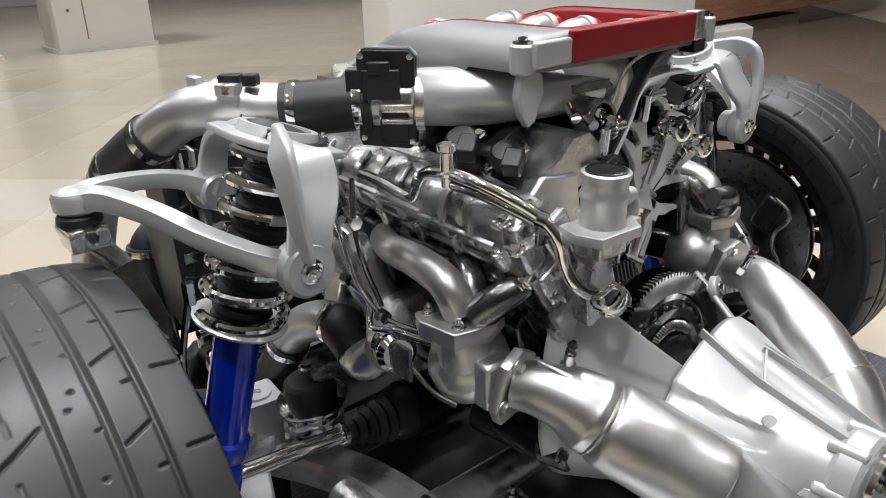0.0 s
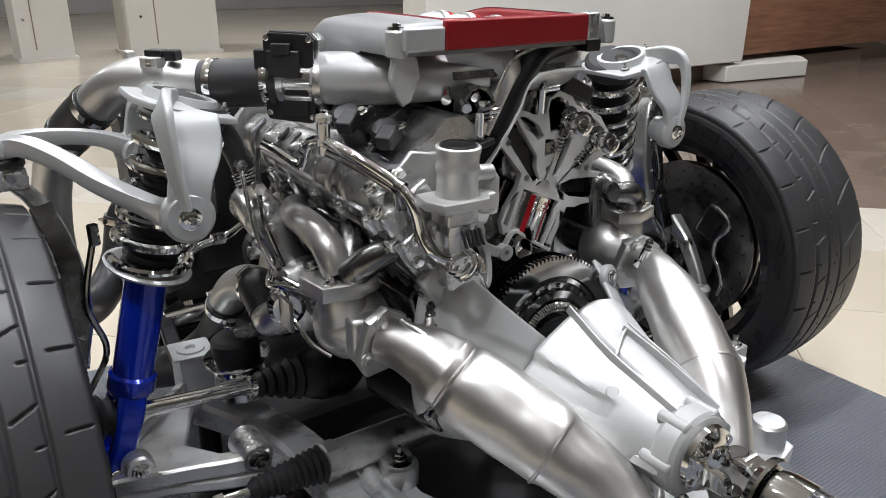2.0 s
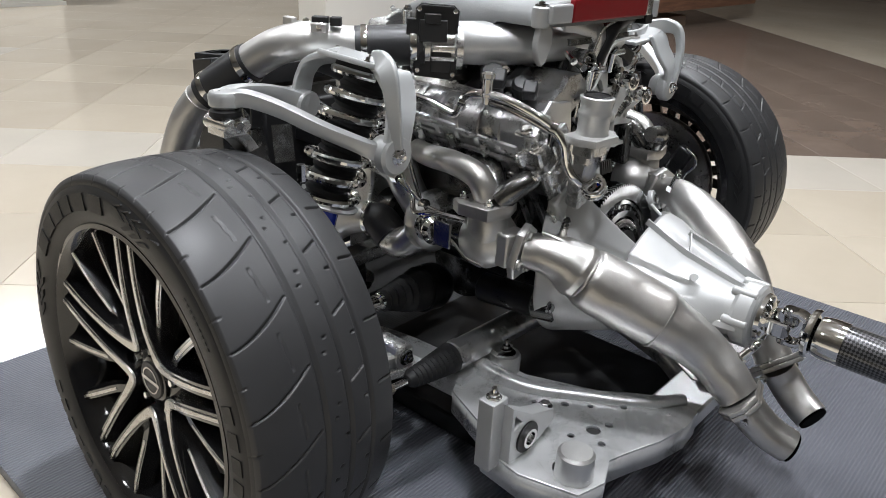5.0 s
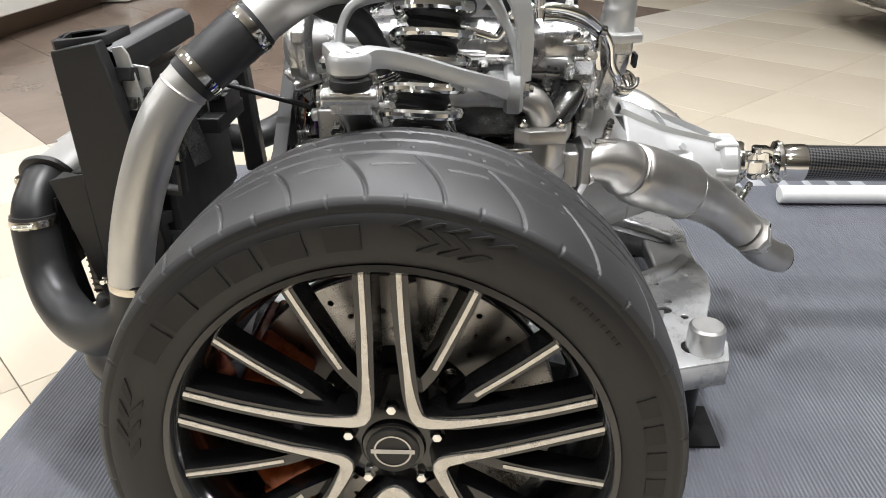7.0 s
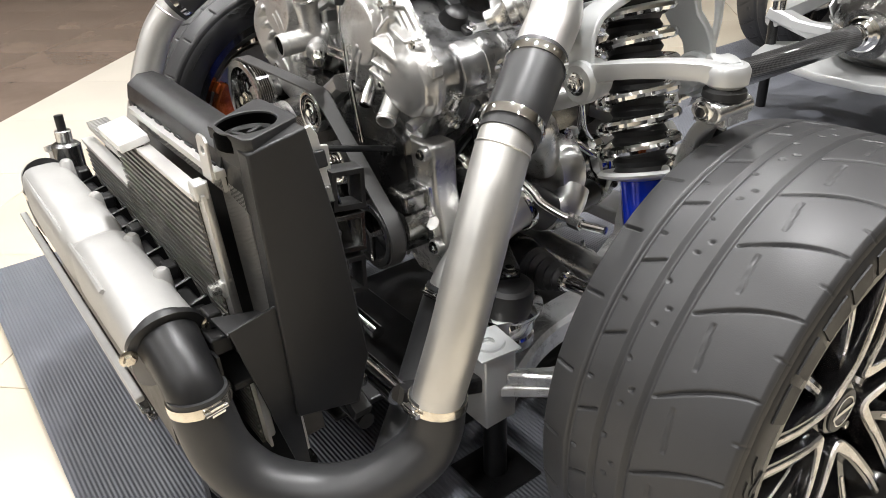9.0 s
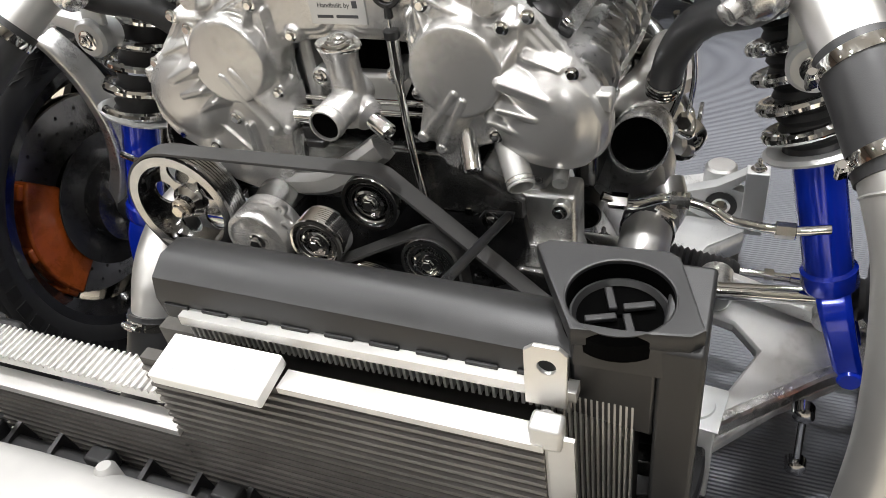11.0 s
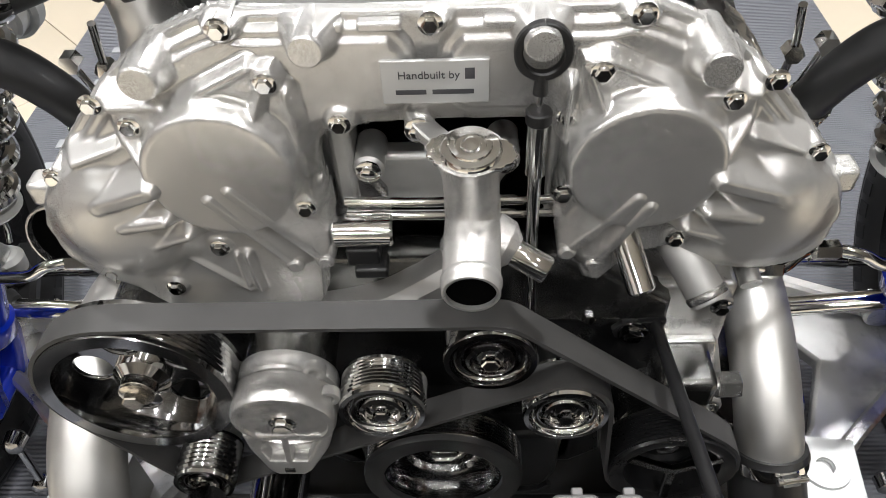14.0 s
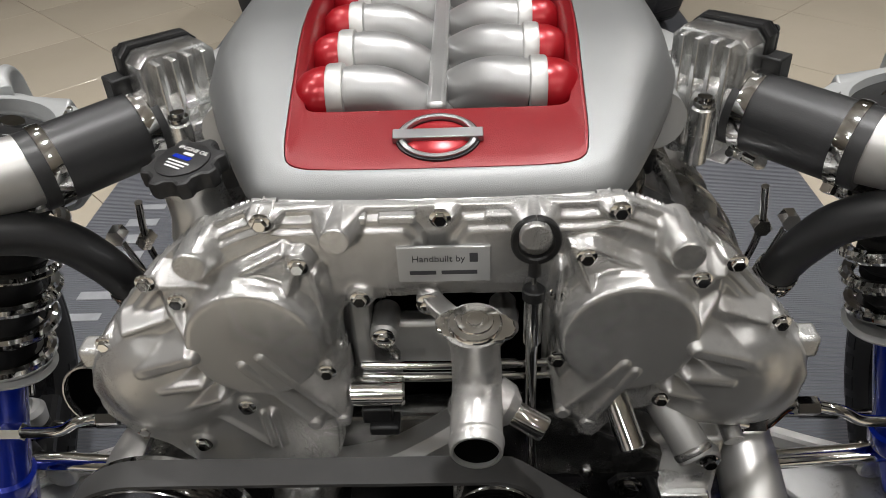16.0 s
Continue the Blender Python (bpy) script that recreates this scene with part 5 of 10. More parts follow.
PLATE_BOLTS = {-1: [(0.201, 0.814), (0.103, 0.845), (0.095, 0.737), (0.217, 0.651), (0.169, 0.697)], 1: [(0.196, 0.825), (0.110, 0.848), (0.093, 0.747), (0.181, 0.700)]}
WEDGES = [((0.104, 0.846), (0.118, 0.814), 0.024, 0.037, 0.0015), ((0.114, 0.854), (0.170, 0.826), 0.0232, 0.0232, 0.004), ((0.172, 0.827), (0.212, 0.827), 0.0225, 0.0225, 0.003),
          ((0.092, 0.836), (0.089, 0.768), 0.0235, 0.0235, 0.002), ((0.196, 0.772), (0.243, 0.750), 0.047, 0.0365, 0.009), ((0.181, 0.727), (0.213, 0.709), 0.044, 0.035, 0.004),
          ((0.193, 0.743), (0.230, 0.731), 0.046, 0.039, 0.005), ((0.196, 0.786), (0.210, 0.808), 0.038, 0.024, 0.003), ((0.217, 0.794), (0.254, 0.780), 0.0235, 0.0235, 0.002)]
BARS = {-1: [((0.157, 0.762), (0.109, 0.690)), ((0.141, 0.770), (0.085, 0.694))], 1: [((0.143, 0.757), (0.098, 0.700)), ((0.152, 0.749), (0.119, 0.686))]}
rim = [(-u, z) for u, z in TOPLINE + LOBES[-1]] + [(u, z) for u, z in reversed(TOPLINE[1:] + LOBES[1][:-1])]
part("chain_cover", plate(B(), [soft(rim)], 0.012, FRONT(-0.202), 0.003), CAST_WARM, eng, "satin cast aluminium chain cover")
for s in (-1, 1):
    us, zs = np.arange(0.0, 0.312, 0.00145), np.arange(0.574, 0.890, 0.00145)
    U, Z = np.meshgrid(us, zs, indexing="ij")
    edge = inside(U, Z, soft(TOPLINE + LOBES[s]) + ([(-0.05, 0.799), (-0.05, 0.882)]))
    keep = ease(0.0015, 0.0055, edge)
    H = 0.0075 * ease(0.0055, 0.0095, edge) + 0.0040 * ease(0.0135, 0.0175, edge)
    H = swell(H, 0.0205 * ease(-0.0012, 0.0022, inside(U, Z, PLATE_TOP + PLATE_LOW[s])) * keep - 0.0003, 0.004)
    lobe = np.hypot(U - 0.236, Z - 0.7215) / 0.0715
    H = swell(H, 0.0370 * (1 - np.clip(lobe, 0, 1.4) ** 3.4) * keep, 0.006)
    H = swell(H, 0.0395 - np.clip(np.hypot(U - 0.1455, Z - 0.7805) - 0.0505, 0, None) * 3.4, 0.006)
    for a, b, ha, hb, w in WEDGES:
        d, t = near_line(U, Z, a, b)
        H = swell(H, ha + (hb - ha) * t - np.clip(d - w / 2, 0, None) * 1.9, 0.003)
    for a, b in BARS[s]:
        d, t = near_line(U, Z, a, b)
        H = swell(H, 0.0432 - 0.006 * t - np.clip(d - 0.0030, 0, None) * 1.6, 0.004)
    for u, z in RIM_BOLTS[s]:
        H = swell(H, 0.0160 - np.clip(np.hypot(U - u, Z - z) - 0.0095, 0, None) * 2.6, 0.004)
    for u, z in PLATE_BOLTS[s]:
        H = swell(H, 0.0222 - np.clip(np.hypot(U - u, Z - z) - 0.0085, 0, None) * 2.6, 0.004)
    for u, z, r in ((0.1805, 0.852, 0.0115), (0.0715, 0.872, 0.0105)):
        H = swell(H, 0.0300 - np.clip(np.hypot(U - u, Z - z) - r, 0, None) * 2.8, 0.004)
    if s < 0:
        for a, b, h in (((0.149, 0.689), (0.146, 0.649), 0.027), ((0.158, 0.688), (0.156, 0.652), 0.0245), ((0.202, 0.692), (0.156, 0.646), 0.0240)):
            H = swell(H, h - np.clip(near_line(U, Z, a, b)[0] - 0.001, 0, None) * 1.8, 0.002)
    H = np.where(edge > 0.0005, H, -0.012)
    n, k = U.shape
    co = np.stack([s * U, -0.2125 - H, Z], -1).reshape(-1, 3)
    at = np.arange(n * k).reshape(n, k)
    quads = np.stack([at[:-1, :-1], at[1:, :-1], at[1:, 1:], at[:-1, 1:]], -1).reshape(-1, 4)
    shown = (edge > -0.001)[:-1, :-1] & (edge > -0.001)[1:, 1:] & (edge > -0.001)[1:, :-1] & (edge > -0.001)[:-1, 1:]
    quads = quads[shown.reshape(-1)]
    used, quads = np.unique(quads, return_inverse=True)
    me = bpy.data.meshes.new("cover_relief")
    me.from_pydata((co[used] - np.array(ORIGIN[eng])).tolist(), [], (quads.reshape(-1, 4) if s < 0 else quads.reshape(-1, 4)[:, ::-1]).tolist())
    me.polygons.foreach_set("use_smooth", [True] * len(me.polygons))
    me.materials.append(CAST_WARM)
    ob = new("cover_relief", me)
    ob.parent = eng
    # camshaft cover: a flat round face with a small rounded edge
    prof = [(0.0560, 0.014), (0.0535, 0.030), (0.0526, 0.0375), (0.0518, 0.0392), (0.0505, 0.0401), (0.047, 0.0404), (0.0, 0.0406)]
    part("cam_cover_disc", lathe(B(), prof, axis((s * 0.1455, -0.2125, 0.7805), (0, -1, 0)), 96), CAST_WARM, eng, "plain round cam cover")
    for u, z, r in ((0.1805, 0.852, 0.0125), (0.0715, 0.872, 0.0112)):
        part("boss", fcyl(B(), s * u, z, r, -0.19, -0.2445, 0.0012), CAST_WARM, eng)
    for (a, b) in BARS[s]:
        part("rib_foot", fcyl(B(), s * b[0], b[1], 0.0070, -0.21, -0.2515, 0.0025, 20), CAST_WARM, eng)
    part("lug", box(B(), (s * 0.298, -0.212, 0.742), (0.018, 0.022, 0.022)), CAST_WARM, eng, bevel=0.004)
    for places, y in ((RIM_BOLTS[s], -0.2285), (PLATE_BOLTS[s], -0.2347)):
        for u, z in places:
            part("cover_bolt", hexbolt(B(), (s * u, y, z), (0, -1, 0), 0.0054, 0.0058), CHROME, eng, "flanged hexagon bolt")
bm = B()
for x0, x1 in ((-0.062, -0.050), (-0.042, -0.014), (0.036, 0.064), (0.070, 0.080)):
    box(bm, ((x0 + x1) / 2, -0.219, 0.8755), (x1 - x0, 0.010, 0.007))
pieces("flange_lug", bm, CAST_WARM, eng, bevel=0.002)

# name plate
pl = part("name_plate", plate(B(), [[(-0.030, 0.8215), (0.040, 0.8215), (0.040, 0.8535), (-0.030, 0.8535)]], 0.0035, FRONT(-0.2232), 0.0008), PAINT_SILVER, eng, "brushed aluminium name plate")
part("plate_text", text_mesh(B(), "Handbuilt by", 0.0078, FRONT(-0.2268) @ Matrix.Translation((0.001, 0.8430, 0))), INK, pl, smooth=0)
bm = B()
for x0, w in ((-0.021, 0.020), (0.003, 0.027)):
    box(bm, (x0 + w / 2, -0.2268, 0.8305), (w, 0.0006, 0.0034))
box(bm, (0.0275, -0.2268, 0.8440), (0.0062, 0.0006, 0.0080))
pieces("name_bar", bm, INK, pl, "dark bars in place of a name", smooth=0)

# block, heads, sump behind the cover
part("block", prism(B(), [(-0.13, 0.40), (0.13, 0.40), (0.16, 0.50), (0.07, 0.62), (-0.07, 0.62), (-0.16, 0.50)], 0.37, FRONT(0.175)), CAST_DARK, eng, bevel=0.006)
part("timing_case", plate(B(), [[(-0.21, 0.575), (0.20, 0.575), (0.20, 0.60), (0.10, 0.66), (-0.09, 0.66), (-0.20, 0.62)]], 0.03, FRONT(-0.185), 0.004), CAST_DARK, eng)
part("timing_lower", plate(B(), [[(-0.19, 0.40), (0.17, 0.40), (0.21, 0.50), (0.20, 0.573), (-0.21, 0.573), (-0.22, 0.50)]], 0.03, FRONT(-0.182), 0.004), STEEL_BLACK, eng, "gloss black lower case")
part("sump", prism(B(), [(-0.115, 0.335), (0.105, 0.335), (0.135, 0.355), (0.14, 0.41), (-0.15, 0.41), (-0.135, 0.355)], 0.42, FRONT(0.19)), STEEL_BLACK, eng, "black oil sump", bevel=0.012)
part("lower_front", plate(B(), [[(-0.10, 0.345), (0.13, 0.345), (0.16, 0.37), (0.15, 0.47), (-0.12, 0.47), (-0.13, 0.37)]], 0.03, FRONT(-0.20), 0.006), STEEL_BLACK, eng)
# black box standing in for the shade in the valley
part("valley_dark", box(B(), (0.01, -0.05, 0.70), (0.13, 0.22, 0.19)), HOLLOW_SHADE, eng)
bm = B()
box(bm, (0.0, -0.172, 0.715), (0.19, 0.02, 0.055))
box(bm, (-0.071, -0.178, 0.755), (0.018, 0.035, 0.11))
box(bm, (0.092, -0.178, 0.745), (0.014, 0.035, 0.11))
pieces("valley_front", bm, CAST_MATT, eng, bevel=0.005)
bm = B()
for x, z in ((-0.050, 0.746), (0.052, 0.752)):
    fcyl(bm, x, z, 0.012, -0.165, -0.205, 0.003)
pieces("valley_boss", bm, CAST_MATT, eng)
bm = B()
for x, z in ((-0.050, 0.746), (0.052, 0.752)):
    hexbolt(bm, (x, -0.205, z), (0, -1, 0), 0.0068, 0.006)
pieces("valley_bolt", bm, CHROME, eng, near=0.02)
bm = B()
for z in (0.722, 0.708):
    tube(bm, [(-0.07, -0.212, z), (0.0, -0.214, z), (0.10, -0.212, z)], 0.0042, 12, 4)
pieces("fuel_rail", bm, CHROME, eng)
part("solenoid", cyl(B(), (-0.080, -0.228, 0.706), (-0.033, -0.228, 0.706), 0.0125, seg=28, edge=0.002), CHROME, eng, "polished cylindrical solenoid")
bm = box(B(), (-0.058, -0.228, 0.686), (0.026, 0.022, 0.018))
box(bm, (-0.052, -0.236, 0.675), (0.026, 0.02, 0.010))
part("solenoid_plug", bm, PLASTIC, eng, bevel=0.002)

# water neck with the filler cap
neck = thing("water_neck", (0.028, -0.27, 0.72), "satin aluminium water neck with a chrome pressure cap", "coolant neck")
part("column", lathe(B(), [(0.024, 0.0), (0.0205, 0.010), (0.0190, 0.026), (0.0182, 0.050), (0.0184, 0.070), (0.0205, 0.082), (0.0225, 0.090)], axis((0.0285, -0.268, 0.730), (-0.02, -0.08, 1)), 40), CAST_WARM, neck)
bm = hollow(B(), (0.0285, -0.250, 0.758), (0.0262, -0.334, 0.7525), 0.0190, 0.0028, 40, 0.07)
part("outlet", bm, CAST_WARM, neck)
part("outlet_lip", lathe(B(), [(0.0188, 0), (0.0200, 0.002), (0.0200, 0.005), (0.0188, 0.007)], axis((0.0265, -0.321, 0.7533), (0, -1, -0.06)), 36, loop=True), CAST_WARM, neck)
# black disc near the mouth, standing in for shade in the outlet
part("outlet_bore", cyl(B(), (0.02635, -0.3290, 0.7528), (0.0263, -0.3305, 0.7527), 0.0165, seg=28), HOLLOW_SHADE, neck)
cap_at = axis((0.0275, -0.276, 0.8180), (-0.02, -0.12, 1))
bm = lathe(B(), [(0.0170, -0.006), (0.0195, -0.004), (0.0195, 0.004), (0.0180, 0.0065), (0.0135, 0.0070), (0.0130, 0.0085), (0.0100, 0.0090), (0.0095, 0.0075), (0.0065, 0.0075), (0.0058, 0.0095), (0.0, 0.0100)], cap_at, 48)
cap = part("pressure_cap", bm, CHROME, neck, "chromed pressure cap with two ears")
pts = []
for i in range(80):
    a = 2 * math.pi * i / 80
    r = 0.0182 + 0.0105 * abs(math.cos(a)) ** 5 + 0.0007 * math.cos(24 * a)
    pts.append((r * math.cos(a), r * math.sin(a) * 1.02))
part("cap_plate", plate(B(), [pts], 0.0045, cap_at @ Matrix.Translation((0, 0, -0.001)), 0.001), CHROME, cap)
bm = sweep(B(), [V((-0.012, -0.21, 0.806)), V((-0.004, -0.225, 0.800)), V((0.012, -0.245, 0.798)), V((0.022, -0.262, 0.796))], rect(0.016, 0.010), (0, 0, 1), 4)
fcyl(bm, -0.008, 0.798, 0.0105, -0.19, -0.222, 0.003)
part("stay", bm, CAST_WARM, neck)
part("stay_bolt", hexbolt(B(), (-0.008, -0.224, 0.798), (0, -1, 0), 0.007, 0.006), CHROME, neck)
bm = lathe(B(), [(0.020, 0), (0.018, 0.012), (0.010, 0.020)], axis((0.040, -0.274, 0.742), (1, -0.35, -0.35)), 28)
part("side_boss", bm, CAST_WARM, neck)
bm = hollow(B(), (0.053, -0.280, 0.737), (0.079, -0.291, 0.726), 0.0100, 0.002, 24, 0.01)
part("heater_stub", bm, CHROME, neck)
bm = sweep(B(), [V((0.030, -0.222, 0.668)), V((-0.010, -0.226, 0.640)), V((-0.055, -0.226, 0.614)), V((-0.120, -0.215, 0.598))], rect(0.034, 0.04, 0.5), (0, -1, 0), 5)
part("cross_pipe", bm, CAST_WARM, neck)

# oil dipstick
dip = thing("dipstick", (0.075, -0.236, 0.60), "oil dipstick with a black ring handle in a chrome tube", "dipstick")
part("tube", tube(B(), [(0.072, -0.236, 0.805), (0.072, -0.236, 0.74), (0.074, -0.232, 0.66), (0.080, -0.225, 0.57)], 0.0048, 16), CHROME, dip)
part("tube_top", cyl(B(), (0.072, -0.236, 0.768), (0.072, -0.236, 0.812), 0.0072, seg=20), CHROME, dip)
part("stopper", cyl(B(), (0.072, -0.236, 0.811), (0.072, -0.236, 0.821), 0.0088, seg=24, edge=0.001), PLASTIC, dip)
part("blade", cyl(B(), (0.072, -0.236, 0.82), (0.072, -0.236, 0.842), 0.0022, seg=8), CHROME, dip)
pts = [V((0.0725 + 0.0155 * math.sin(2 * math.pi * i / 28), -0.236, 0.8645 + 0.0175 * math.cos(2 * math.pi * i / 28))) for i in range(29)]
bm = sweep(B(), pts, rect(0.0058, 0.0068, 0.4), (0, -1, 0), 0)
cyl(bm, (0.072, -0.236, 0.834), (0.072, -0.236, 0.849), 0.005, 0.004, 14)
part("handle", bm, PLASTIC, dip, "black plastic ring handle")

# coolant stubs and solenoid under the other cam cover
st = thing("coolant_stub", (0.19, -0.23, 0.66), "bare cast aluminium coolant outlet pointing forwards", "coolant neck")
part("pipe", hollow(B(), (0.172, -0.190, 0.700), (0.214, -0.256, 0.649), 0.0160, 0.0025, 32, 0.05), CAST_MATT, st)
part("lip", lathe(B(), [(0.0160, 0), (0.0172, 0.002), (0.0168, 0.006), (0.0160, 0.007)], axis((0.2095, -0.2490, 0.6545), (0.042, -0.066, -0.051)), 32, loop=True), CAST_BRIGHT, st)
# black disc in place of the shade inside the stub
part("bore", cyl(B(), (0.197, -0.2293, 0.6697), (0.198, -0.2309, 0.6685), 0.0133, seg=24), HOLLOW_SHADE, st)
part("sensor", cyl(B(), (0.140, -0.222, 0.706), (0.158, -0.258, 0.664), 0.0115, seg=24, edge=0.002), CHROME, st, "chromed sensor barrel")
part("sensor_foot", box(B(), (0.140, -0.215, 0.712), (0.04, 0.03, 0.03)), CAST, st, bevel=0.004)
part("small_stub", cyl(B(), (0.246, -0.19, 0.66), (0.252, -0.235, 0.645), 0.009, seg=20), CAST, st)

# ---- belt drive ----
def pulley(x, z, r, w, label, mat=CHROME_DARK, face="dish", grooves=True):
    p = thing("pulley", (x, -0.28, z), label, "pulley", "belt drive")
    m = axis((x, -0.265, z), (0, -1, 0))
    if grooves:
        prof = [(r * 0.8, 0), (r, 0.001)]
        n = 8
        for i in range(n):
            a = 0.004 + (w - 0.008) * i / n
            prof += [(r, a), (r - 0.0025, a + (w - 0.008) / n * 0.5)]
        prof += [(r, w - 0.003), (r - 0.001, w), (r * 0.86, w)]
    else:
        prof = [(r * 0.8, 0), (r - 0.001, 0), (r, 0.002), (r, w - 0.002), (r - 0.001, w), (r * 0.86, w)]
    if face == "dish":
        prof += [(r * 0.84, w - 0.004), (r * 0.78, w - 0.007), (r * 0.70, w - 0.008), (r * 0.67, w - 0.003), (r * 0.63, w - 0.003), (r * 0.60, w - 0.008), (r * 0.55, w - 0.008), (r * 0.52, w - 0.001), (r * 0.44, w), (r * 0.40, w - 0.006), (r * 0.26, w - 0.006)]
    elif face == "deep":
        prof += [(r * 0.76, w - 0.002), (r * 0.70, w - 0.030), (r * 0.58, w - 0.031), (r * 0.55, w - 0.026), (r * 0.50, w - 0.026), (r * 0.47, w - 0.033), (r * 0.30, w - 0.034)]
    part("rim", lathe(B(), prof, m, 64), mat, p)
    part("centre_bolt", hexbolt(B(), m @ V((0, 0, w - (0.034 if face == "deep" else 0.006))), (0, -1, 0), r * 0.2, 0.010), CHROME, p)
    return p


pulley(0.040, 0.633, 0.0370, 0.036, "dark chromed idler pulley under the belt", CHROME_DARK, "dish", False)
pulley(0.104, 0.554, 0.0365, 0.036, "chromed ribbed idler pulley beside the belt", CHROME)
pulley(-0.051, 0.560, 0.0375, 0.036, "chromed ribbed idler pulley", CHROME)
cr = pulley(-0.004, 0.442, 0.0755, 0.034, "black-rimmed crankshaft pulley with a polished bowl", CHROME_DARK, "deep")
part("rubber_ring", lathe(B(), [(0.0565, 0.030), (0.0565, 0.0355), (0.0745, 0.0355), (0.0758, 0.030)], axis((-0.004, -0.265, 0.442), (0, -1, 0)), 64, loop=True), BOOT, cr)
pulley(-0.230, 0.452, 0.0290, 0.046, "small chromed ribbed pulley", CHROME_DARK)
comp = pulley(0.209, 0.457, 0.0585, 0.036, "black compressor pulley with three spokes", STEEL_BLACK, "deep")
for a in (30, 150, 270):
    bm = sweep(B(), [V((0.209, -0.2985, 0.457)), V((0.209 + 0.048 * math.cos(radians(a)), -0.2995, 0.457 + 0.048 * math.sin(radians(a))))], rect(0.009, 0.006), (0, -1, 0), 0)
    part("spoke", bm, CHROME_DARK, comp)
part("compressor_body", cyl(B(), (0.212, -0.10, 0.455), (0.211, -0.262, 0.457), 0.046, seg=36, edge=0.01), CAST_DARK, comp)
part("compressor_head", box(B(), (0.222, -0.215, 0.510), (0.055, 0.08, 0.04)), CAST_DARK, comp, bevel=0.008)
# large steering-pump pulley: ring with a web of spokes
big = thing("pulley", (-0.253, -0.28, 0.588), "large polished spoked pump pulley", "pulley", "belt drive")
m = axis((-0.253, -0.262, 0.588), (0, -1, 0))
prof = [(0.070, 0), (0.081, 0.001)]
for i in range(6):
    prof += [(0.081, 0.006 + i * 0.0045), (0.0785, 0.008 + i * 0.0045)]
prof += [(0.081, 0.034), (0.080, 0.038), (0.067, 0.038), (0.066, 0.030), (0.066, 0.004)]
part("rim", lathe(B(), prof, m, 80, loop=True), CHROME_DARK, big)
part("web", plate(B(), [circle(-0.253, 0.588, 0.068, 60)] + [circle(-0.253 + 0.042 * math.cos(radians(a)), 0.588 + 0.042 * math.sin(radians(a)), 0.017, 24) for a in (30, 100, 170, 250, 320)],
                     0.004, FRONT(-0.272), 0.0006), CHROME_DARK, big)
part("hub", lathe(B(), [(0.024, 0), (0.024, 0.012), (0.016, 0.018), (0.015, 0.026)], axis((-0.253, -0.270, 0.588), (0, -1, 0)), 32), CHROME, big)
part("hub_nut", hexbolt(B(), (-0.253, -0.296, 0.588), (0, -1, 0), 0.010, 0.012), BRASS, big)
part("pump_body", cyl(B(), (-0.253, -0.13, 0.588), (-0.253, -0.255, 0.588), 0.045, seg=32, edge=0.006), CAST_DARK, big)

# belt: a smooth ribbon round the pulleys
def belt_loop(wheels):
    """Ribbon round pulleys (x, z, r, turn), turn +1 where the belt runs outside."""
    pts = []
    n = len(wheels)
    for i in range(n):
        (xa, za, ra, ta), (xb, zb, rb, tb) = wheels[i], wheels[(i + 1) % n]
        d = V((xb - xa, zb - za))
        L = d.length
        ang = math.atan2(d.y, d.x)
        off = math.asin(max(-1, min(1, (ta * ra - tb * rb) / L)))
        a = ang + math.pi / 2 - off * 1.0
        pa = V((xa, za)) + ta * ra * V((math.cos(a), math.sin(a)))
        pb = V((xb, zb)) + tb * rb * V((math.cos(a), math.sin(a)))
        pts.append((pa, pb, a))
    line = []
    for i in range(n):
        pa, pb, a = pts[i]
        x, z, r, t = wheels[(i + 1) % n]
        a2 = pts[(i + 1) % n][2]
        line += [pa.lerp(pb, k / 6) for k in range(7)]
        da = (a2 - a) % (2 * math.pi)
        if t > 0:
            da -= 2 * math.pi
        if da < -1.95 * math.pi:
            da += 2 * math.pi
        if da > 1.95 * math.pi:
            da -= 2 * math.pi
        for k in range(1, 14):
            q = a + da * k / 14
            line.append(V((x, z)) + t * r * V((math.cos(q), math.sin(q))))
    return line


belt = thing("drive_belt", (0, -0.283, 0.45), "grey-black ribbed drive belt round the pulleys", "belt", "belt drive")
loop = belt_loop([(-0.253, 0.588, 0.0830, 1), (0.040, 0.633, 0.0390, 1), (0.209, 0.457, 0.0605, 1), (0.104, 0.554, 0.0385, -1), (-0.051, 0.560, 0.0395, 1), (-0.230, 0.452, 0.0310, 1)])
bm = B()
rows = []
for k, p in enumerate(loop):
    a, b = loop[k - 1], loop[(k + 1) % len(loop)]
    t = (b - a)
    nrm = V((-t.y, t.x)).normalized() if t.length else V((0, 1))
    ring = []
    for off, y in ((-0.0018, -0.271), (0.0018, -0.271), (0.0018, -0.298), (-0.0018, -0.298)):
        ring.append(bm.verts.new((p.x + nrm.x * off, y, p.y + nrm.y * off)))
    rows.append(ring)
rows.append(rows[0])
ring_faces(bm, rows, True, False)
part("ribbon", bm, BELT, belt)
part("splice_mark", box(B(), (-0.055, -0.276, 0.6665), (0.026, 0.008, 0.0012), Matrix.Rotation(radians(-2), 3, "Y")), PLASTIC, belt)

